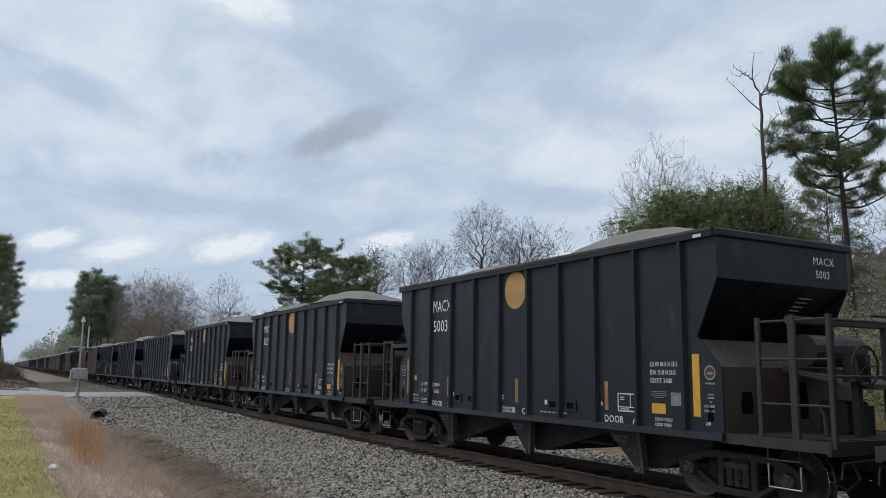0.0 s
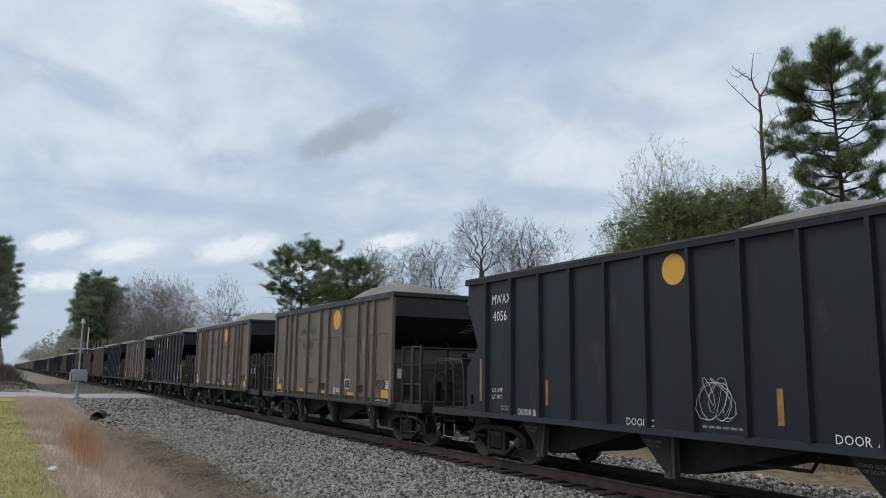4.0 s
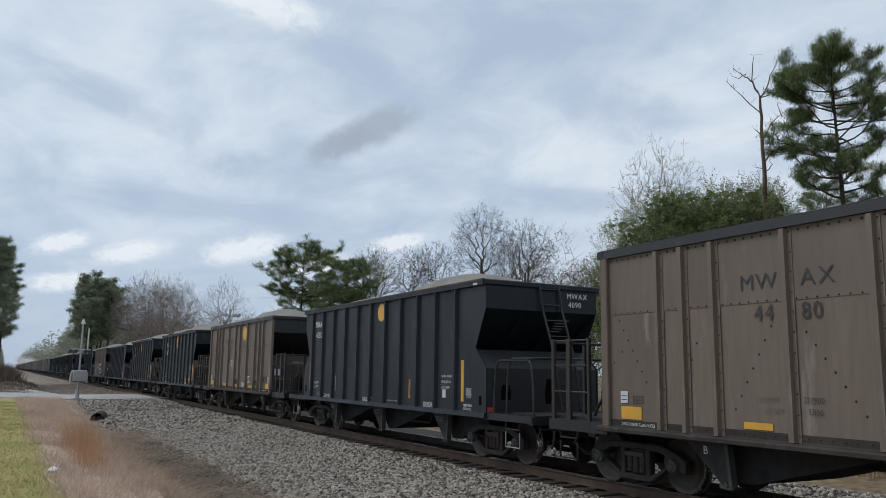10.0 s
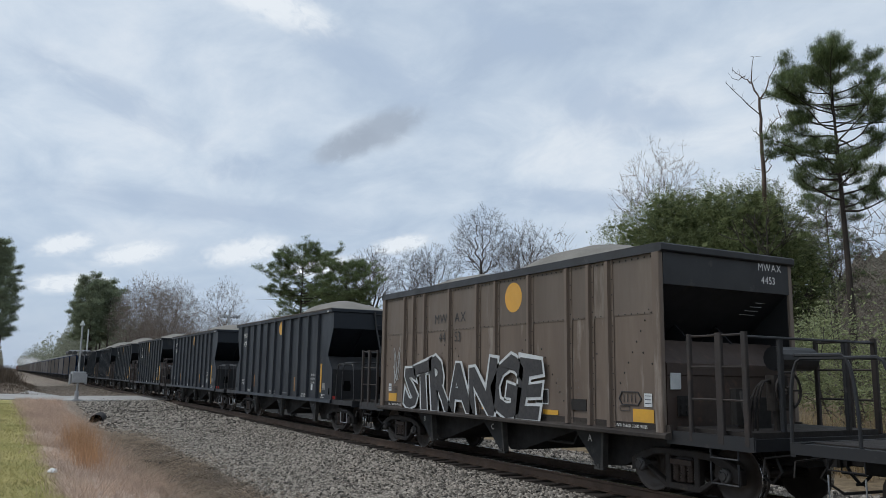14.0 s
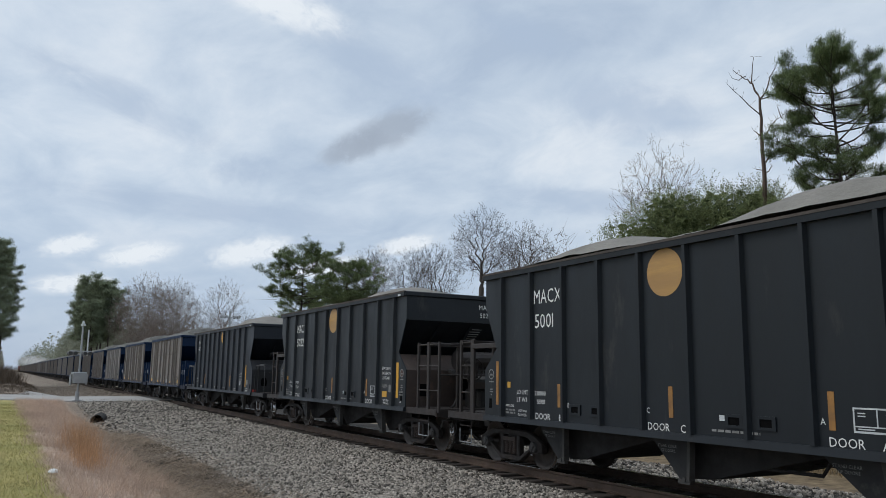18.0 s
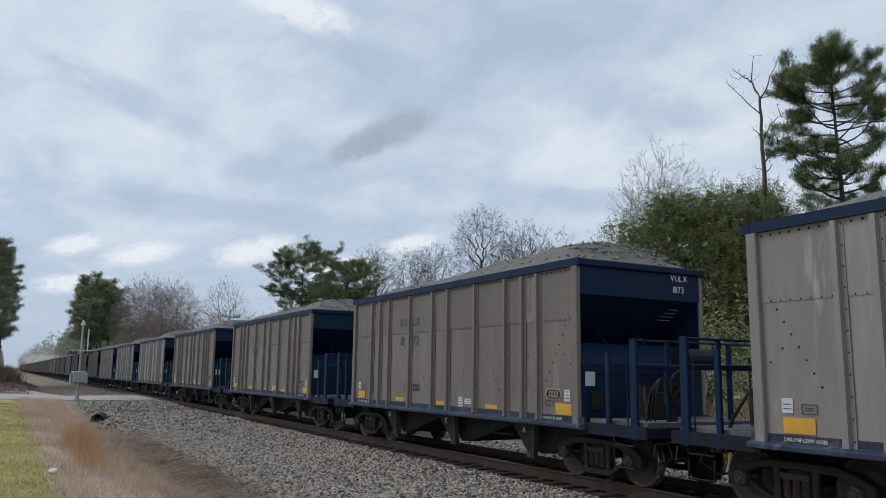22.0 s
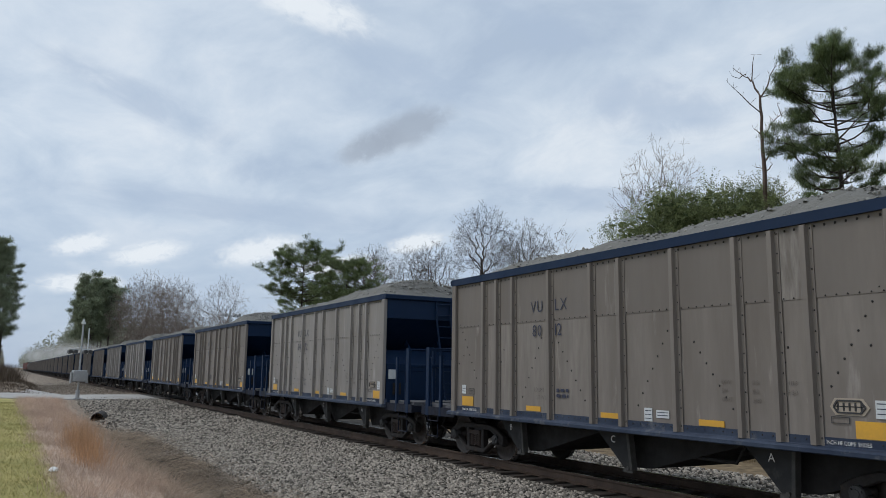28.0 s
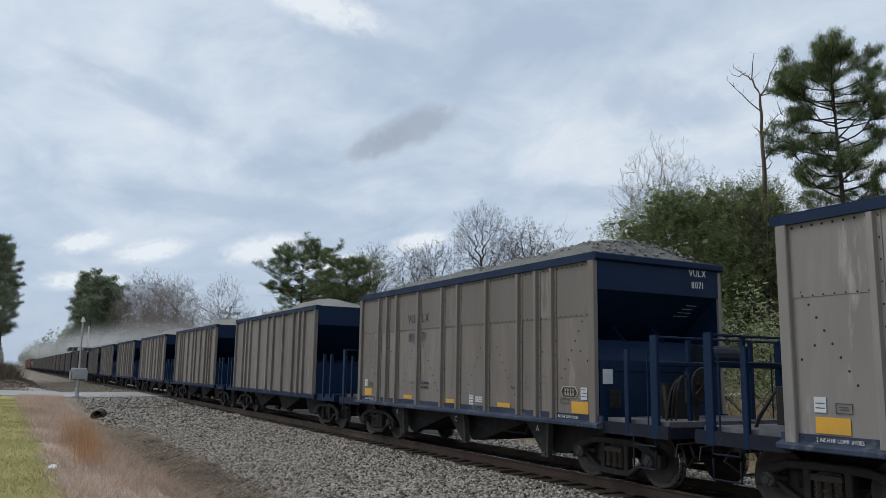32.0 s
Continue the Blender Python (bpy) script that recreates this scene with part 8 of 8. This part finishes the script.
grass_patch("mown_grass", 1, 26000, (-48, -10), (-11.6, -9.78), (0.025, 0.07), 0.006, TURF, ground_z, "short mown yellow-green turf", 0.6, 1.4)
grass_patch("dry_grass", 2, 30000, (-55, -9), (-9.92, -7.6), (0.10, 0.38), 0.0035, STRAW, ground_z, "matted dry pinkish-brown grass", 0.55, 1.3, 900, 0.16)
grass_patch("russet_sedge", 3, 1700, (-22.5, -16.6), (-9.22, -8.72), (0.3, 0.95), 0.0028, SEDGE, ground_z, "tall russet sedge tufts", 0.22, 1.0, 34, 0.15)
grass_patch("ditch_scrub", 4, 12000, (-34, -8), (-8.1, -6.2), (0.05, 0.30), 0.004, SCRUB, lambda a, b: np.maximum(ground_z(a, b), np.where(b > -7.2, ballast_z(a, b), -9)), "dead brown scrub in the ditch", 1.2, 1.0, 420, 0.16)
grass_patch("dead_twigs", 14, 2600, (-34, -9), (-8.0, -6.0), (0.06, 0.22), 0.007, SCRUB, lambda a, b: np.maximum(ground_z(a, b), np.where(b > -7.2, ballast_z(a, b), -9)) + 0.02, "loose dead twigs at the ditch edge", 2.6, 1.0, 90, 0.25)
grass_patch("ditch_weeds", 24, 5200, (-28, -9), (-7.5, -6.0), (0.03, 0.15), 0.006, DARKWEED, lambda a, b: np.maximum(ground_z(a, b), ballast_z(a, b)) + 0.01, "dark rotted weeds along the foot of the ballast", 2.2, 1.0, 120, 0.13)
grass_patch("tall_straw", 5, 14000, (-40, 6), (9.0, 13.5), (0.8, 1.9), 0.012, HAY, ground_z, "tall pale straw beyond the track", 0.18, 1.0)
grass_patch("straw_verge", 6, 8000, (-120, -40), (5.5, 13), (0.5, 1.4), 0.02, HAY, ground_z, "pale dry grass verge beyond the track", 0.25, 1.0)

grass_patch("bank_scrub", 21, 9000, (-150, -66), (-16, -6.5), (0.05, 0.22), 0.03, BRUSHWOOD, ground_z, "dead brown brush beyond the crossing road", 0.5, 1.0, 260, 0.8)
grass_patch("bank_scrub", 22, 12000, (-170, -104), (-18, -10.8), (0.8, 2.6), 0.04, BRUSHWOOD, ground_z, "tall dead brush below the near pines", 0.4, 1.0, 160, 1.2)

# fallen sticks on the bank
for k, (x, y, ln, a) in enumerate(((-22.6, -7.35, 0.9, 35), (-36.5, -7.3, 1.3, 10), (-30.0, -5.6, 0.8, 70), (-47.0, -4.8, 2.2, 40), (-49.0, -4.3, 1.6, 30))):
    stick = []
    grow(stick, random.Random(90 + k), Vector((0, 0, 0.03)), Vector((1, 0, 0.02)), ln, 0.022, 1, 0.6, 0.0, 0.006, kids=(1, 2), wander=0.06)
    sk = thing("fallen_stick", "dry grey fallen stick lying on the bank", "stick", "fallen sticks")
    part("wood", tubes_mesh("wood", stick, TWIG, 5), None, sk)
    sk.matrix_basis = pose(x, y, float(max(ground_z(x, y), ballast_z(x, y) if y > -7.6 else -9)) + 0.02, 0, 0, a)

litter = new("plastic_litter", None)
bm = bmesh.new()
bmesh.ops.create_icosphere(bm, subdivisions=3, radius=0.075)
for v in bm.verts:
    v.co *= 1 + 0.5 * noise.noise(v.co * 14)
    v.co.z = max(-0.03, v.co.z * 0.55)
me = bpy.data.meshes.new("bag")
bm.to_mesh(me)
bm.free()
me.materials.append(LITTER)
tagged(litter, "crumpled white plastic litter lying in dry grass", "litter")
part("bag", me, None, litter)
litter.matrix_basis = pose(-15.6, -9.8, float(ground_z(-15.6, -9.8)) + 0.05)

# ---------------------------------------------------------------- crossing signal
sig = thing("crossing_signal", "grey crossing signal mast with flashers and equipment box", "crossing signal")
ms = Mesh().tube((0, 0, 0.1), (0, 0, 5.0), 0.066, 0.058, 12)
part("mast", ms, GALV, sig, "galvanised steel mast")
part("mast_base", Mesh().soft_box(-0.28, 0.28, -0.28, 0.28, -0.1, 0.06, 0.03).tube((0, 0, 0.05), (0, 0, 0.6), 0.13, n=10), GALV, sig)
part("equipment_box", Mesh().soft_box(-0.35, 0.35, -0.42, 0.42, 1.15, 1.90, 0.05), GALV, sig, "pale grey equipment box")
for s in (-1, 1):
    part("box_arm", Mesh().soft_box(-0.1, 0.1, s * 0.5 - 0.06, s * 0.5 + 0.06, 1.05, 1.75, 0.03), GALV, sig)
part("crossarm", Mesh().tube((0, -0.62, 3.28), (0, 0.68, 3.28), 0.045, n=8), GALV, sig)
for y in (-0.60, -0.28, 0.34, 0.66):
    lamp = Mesh().tube((-0.12, y, 3.14), (0.20, y, 3.14), 0.13, n=14).tube((0.20, y, 3.14), (0.40, y, 3.12), 0.14, 0.15, 14, False)
    lo = part("flasher", lamp, LAMPBODY, sig, "dark flasher lamp with hood")
    part("lens", Mesh().tube((0.205, y, 3.14), (0.22, y, 3.14), 0.12, n=14), LENS, lo, "unlit red lens")
part("bell", Mesh().tube((0, 0, 5.0), (0, 0, 5.12), 0.15, 0.15, 12).tube((0, 0, 5.12), (0, 0, 5.32), 0.10, 0.06, 10), DECAL, sig, "white bell and finial")
part("whip_post", Mesh().tube((0.1, -0.42, 3.0), (0.1, -0.42, 4.75), 0.045, n=8), DECAL, sig, "thin white pole")
sig.matrix_basis = pose(-54.6, -6.62, 0.0, 0, 0, 188) @ Matrix.Scale(0.93, 4)

pole = thing("utility_mast", "grey wayside mast with crossarm beyond the track", "mast")
part("mast", Mesh().tube((0, 0, 0), (0, 0, 6.9), 0.08, n=10), GALV, pole)
part("crossarm", Mesh().tube((0, -0.75, 6.35), (0, 0.75, 6.35), 0.05, n=8), GALV, pole)
for y in (-0.7, -0.35, 0.4, 0.72):
    part("lamp_head", Mesh().soft_box(-0.12, 0.2, y - 0.11, y + 0.11, 6.25, 6.5, 0.04), GALV, pole)
pole.matrix_basis = pose(-65.0, 5.1, 0.0, 0, 0, 10)


# ---------------------------------------------------------------- drifting cloud and dust
def veil_material(name, colour, density, glow, scale, thr, rag=1.5, edge=1.0):
    """A soft-edged veil: thins out towards its rim and breaks up with a noise."""
    m = bpy.data.materials.new(name)
    m.use_nodes = True
    n, l = m.node_tree.nodes, m.node_tree.links
    n.remove(n["Principled BSDF"])
    co = n.new("ShaderNodeTexCoord")
    oi = n.new("ShaderNodeObjectInfo")
    ln = n.new("ShaderNodeVectorMath")
    ln.operation = "LENGTH"
    l.new(co.outputs["Object"], ln.inputs[0])
    fall = n.new("ShaderNodeMapRange")
    for k, v in ((1, 1.0), (2, 0.0), (3, 0.0), (4, 1.0)):
        fall.inputs[k].default_value = v
    l.new(ln.outputs["Value"], fall.inputs[0])
    rim = n.new("ShaderNodeMapRange")
    rim.interpolation_type = "SMOOTHSTEP"
    for k, v in ((1, 0.02), (2, 0.62 if glow else 0.95), (3, 0.0), (4, 1.0)):
        rim.inputs[k].default_value = v
    l.new(fall.outputs[0], rim.inputs[0])
    sh = n.new("ShaderNodeVectorMath")
    sh.operation = "MULTIPLY_ADD"
    sh.inputs[1].default_value = (2.2, 1.0, 1.0) if glow else (1.0, 0.3, 0.6)
    cb = n.new("ShaderNodeCombineXYZ")
    mu = n.new("ShaderNodeMath")
    mu.operation = "MULTIPLY"
    mu.inputs[1].default_value = 40.0
    l.new(oi.outputs["Random"], mu.inputs[0])
    l.new(mu.outputs[0], cb.inputs[0])
    l.new(mu.outputs[0], cb.inputs[2])
    l.new(co.outputs["Object"], sh.inputs[0])
    l.new(cb.outputs[0], sh.inputs[2])
    tx = n.new("ShaderNodeTexNoise")
    tx.inputs["Scale"].default_value, tx.inputs["Detail"].default_value, tx.inputs["Roughness"].default_value = scale, 7, 0.58
    tx.inputs["Distortion"].default_value = 0.5
    l.new(sh.outputs[0], tx.inputs["Vector"])
    ragged = n.new("ShaderNodeMath")
    ragged.operation = "MULTIPLY_ADD"
    ragged.inputs[1].default_value = rag
    l.new(tx.outputs["Fac"], ragged.inputs[0])
    l.new(fall.outputs[0], ragged.inputs[2])
    br = n.new("ShaderNodeMapRange")
    br.interpolation_type = "SMOOTHSTEP"
    for k, v in ((1, thr + 0.55), (2, thr + 0.55 + edge), (3, 0.0), (4, 1.0)):
        br.inputs[k].default_value = v
    l.new(ragged.outputs[0], br.inputs[0])
    a1 = n.new("ShaderNodeMath")
    a1.operation = "MULTIPLY"
    l.new(rim.outputs[0], a1.inputs[0])
    l.new(br.outputs[0], a1.inputs[1])
    a2 = n.new("ShaderNodeMath")
    a2.operation = "MULTIPLY"
    a2.inputs[1].default_value = density
    l.new(a1.outputs[0], a2.inputs[0])
    tr = n.new("ShaderNodeBsdfTransparent")
    if glow:
        bs = n.new("ShaderNodeEmission")
        bs.inputs["Color"].default_value = (*colour, 1)
    else:
        tl = n.new("ShaderNodeBsdfTranslucent")
        df = n.new("ShaderNodeBsdfDiffuse")
        bs = n.new("ShaderNodeMixShader")
        bs.inputs[0].default_value = 0.15
        tl.inputs["Color"].default_value = df.inputs["Color"].default_value = (*colour, 1)
        l.new(tl.outputs[0], bs.inputs[1])
        l.new(df.outputs[0], bs.inputs[2])
    ms = n.new("ShaderNodeMixShader")
    l.new(a2.outputs[0], ms.inputs[0])
    l.new(tr.outputs[0], ms.inputs[1])
    l.new(bs.outputs[0], ms.inputs[2])
    l.new(ms.outputs[0], n["Material Output"].inputs["Surface"])
    return m


GREYCLOUD = veil_material("grey_cloud", (0.36, 0.42, 0.51), 0.80, True, 1.9, 0.0, 1.9, 1.1)
DIMCLOUD = veil_material("dim_cloud_band", (0.42, 0.52, 0.67), 0.7, True, 1.4, 0.10)
WHITECLOUD = veil_material("white_cloud", (0.83, 0.88, 0.93), 0.85, True, 2.6, 0.10, 1.6, 0.9)
DUST = veil_material("pale_stone_dust", (0.92, 0.91, 0.89), 0.78, False, 1.1, -0.36, 0.7)


def veil_mesh(name, mat, bow=0.12):
    """A gently bowed oval sheet of unit half-size."""
    n, k = 24, 6
    vs, fs = [(0, bow, 0)], []
    for j in range(1, k + 1):
        r = j / k
        vs += [(r * math.cos(2 * math.pi * i / n), bow * (1 - r * r), r * math.sin(2 * math.pi * i / n)) for i in range(n)]
    fs += [(0, 1 + i, 1 + (i + 1) % n) for i in range(n)]
    for j in range(1, k):
        a, b = 1 + (j - 1) * n, 1 + j * n
        fs += [(a + i, b + i, b + (i + 1) % n, a + (i + 1) % n) for i in range(n)]
    me = bpy.data.meshes.new(name)
    me.from_pydata(vs, [], fs)
    me.materials.append(mat)
    me.update()
    return me


CLOUDS = []
CLOUD_ME = {"grey": veil_mesh("cloud", GREYCLOUD), "dim": veil_mesh("cloud", DIMCLOUD), "white": veil_mesh("cloud", WHITECLOUD)}
# azimuth from the line's direction towards the right, elevation, half-width and half-height in degrees, tilt
CLOUD_ROWS = (("grey", 22.0, 17.6, 4.8, 1.8, 23), ("grey", 19.6, 16.4, 3.6, 1.5, 25), ("dim", 12.2, 14.3, 3.6, 1.7, 12),
              ("dim", 3.4, 18.0, 11.0, 1.9, -20), ("dim", 21.2, 21.8, 10.0, 2.2, -20), ("dim", 10.0, 11.4, 17.0, 1.7, -3), ("dim", 37.0, 12.6, 9.0, 1.6, -6), ("dim", 40.0, 19.0, 8.0, 3.6, -12), ("dim", 31.0, 24.5, 7.0, 2.0, -22),
              ("white", 1.9, 8.2, 2.8, 1.0, 16), ("white", 6.2, 7.9, 3.8, 1.1, 14), ("white", 13.6, 8.5, 4.6, 1.4, 14), ("white", 24.6, 9.4, 3.4, 1.0, 12), ("white", 2.6, 5.6, 4.0, 1.0, 4), ("white", 19.0, 7.6, 4.2, 1.0, 10),
              ("white", 12.0, 26.0, 8.0, 2.2, -18))
for k, (tone, az, el, w, h, tilt) in enumerate(CLOUD_ROWS):
    D = 2700.0 + 60.0 * k
    c = new("cloud", CLOUD_ME[tone])
    tagged(c, {"grey": "small grey drifting cloud under a broken overcast", "dim": "blue-grey band of thin cloud in the overcast", "white": "bright white soft cloud in the overcast"}[tone], "cloud", "clouds drifting over the line", "structure")
    c.scale = (D * math.tan(radians(w)), 40.0, D * math.tan(radians(h)))
    drift = 2.25 * math.sin(radians(el)) / math.sin(radians(8.8))
    CLOUDS.append((c, az, el, tilt, D, drift))


def cloud_pose(az, el, tilt, D):
    a, e = radians(az), radians(el)
    d = Vector((-math.cos(a) * math.cos(e), math.sin(a) * math.cos(e), math.sin(e)))
    return Matrix.Translation(Vector(CAM_EYE) + d * D) @ pose(0, 0, 0, 0, 0, 90 - az) @ pose(0, 0, 0, el, 0, 0) @ pose(0, 0, 0, 0, -tilt, 0)


# stone dust blown off the loads further back; it travels with its cars
DUSTS = []
DUST_ME = veil_mesh("dust", DUST, 0.4)
r_du = random.Random(31)
for k, (x32, w_, h_) in enumerate(((-72.0, 5.0, 2.4), (-95.0, 6.0, 3.2), (-120.0, 6.5, 3.6), (-145.0, 7.0, 4.2), (-180.0, 7.5, 4.6), (-215.0, 7.5, 4.8), (-310.0, 9.0, 6.0), (-450.0, 12.0, 8.0))):
    du = new("dust_plume", DUST_ME)
    tagged(du, "pale stone dust blowing off the loaded cars", "dust", kind="stuff")
    du.scale = (w_, 0.8, h_)
    DUSTS.append((du, x32 - run(32.0), 2.5, 2.6 + 0.75 * h_, r_du.uniform(-8, 8)))


# ---------------------------------------------------------------- movement
def motions():
    """The train rolls through; its wheels turn with the distance covered."""
    times = [4.0 * k for k in range(9)]
    for car, x0 in zip(CARS, PLACES):
        walk(car, [(t, Matrix.Translation((x0 + run(t), 0, 0))) for t in times])
    for c, az, el, tilt, D, drift in CLOUDS:
        walk(c, [(t, cloud_pose(az + drift * t / 32, el, tilt, D)) for t in (0.0, 16.0, 32.0)])
    for du, x0, y0, z0, a in DUSTS:
        walk(du, [(t, pose(x0 + run(t), y0, z0, 0, a, 72)) for t in times])
    wheels = [o for o in scene.objects if "axle" in o]
    first = wheels[0]
    rows = []
    for f in range(32 * FPS + 1):
        t = f / FPS
        rows.append((t, Matrix.Rotation((run(t) / 0.458) % (2 * math.pi), 4, "Y")))
    walk(first, rows)
    turning = first.animation_data
    for w in wheels[1:]:
        w.rotation_mode = "QUATERNION"
        keys = w.animation_data_create()
        keys.action = turning.action
        keys.action_slot = turning.action_slot


motions()
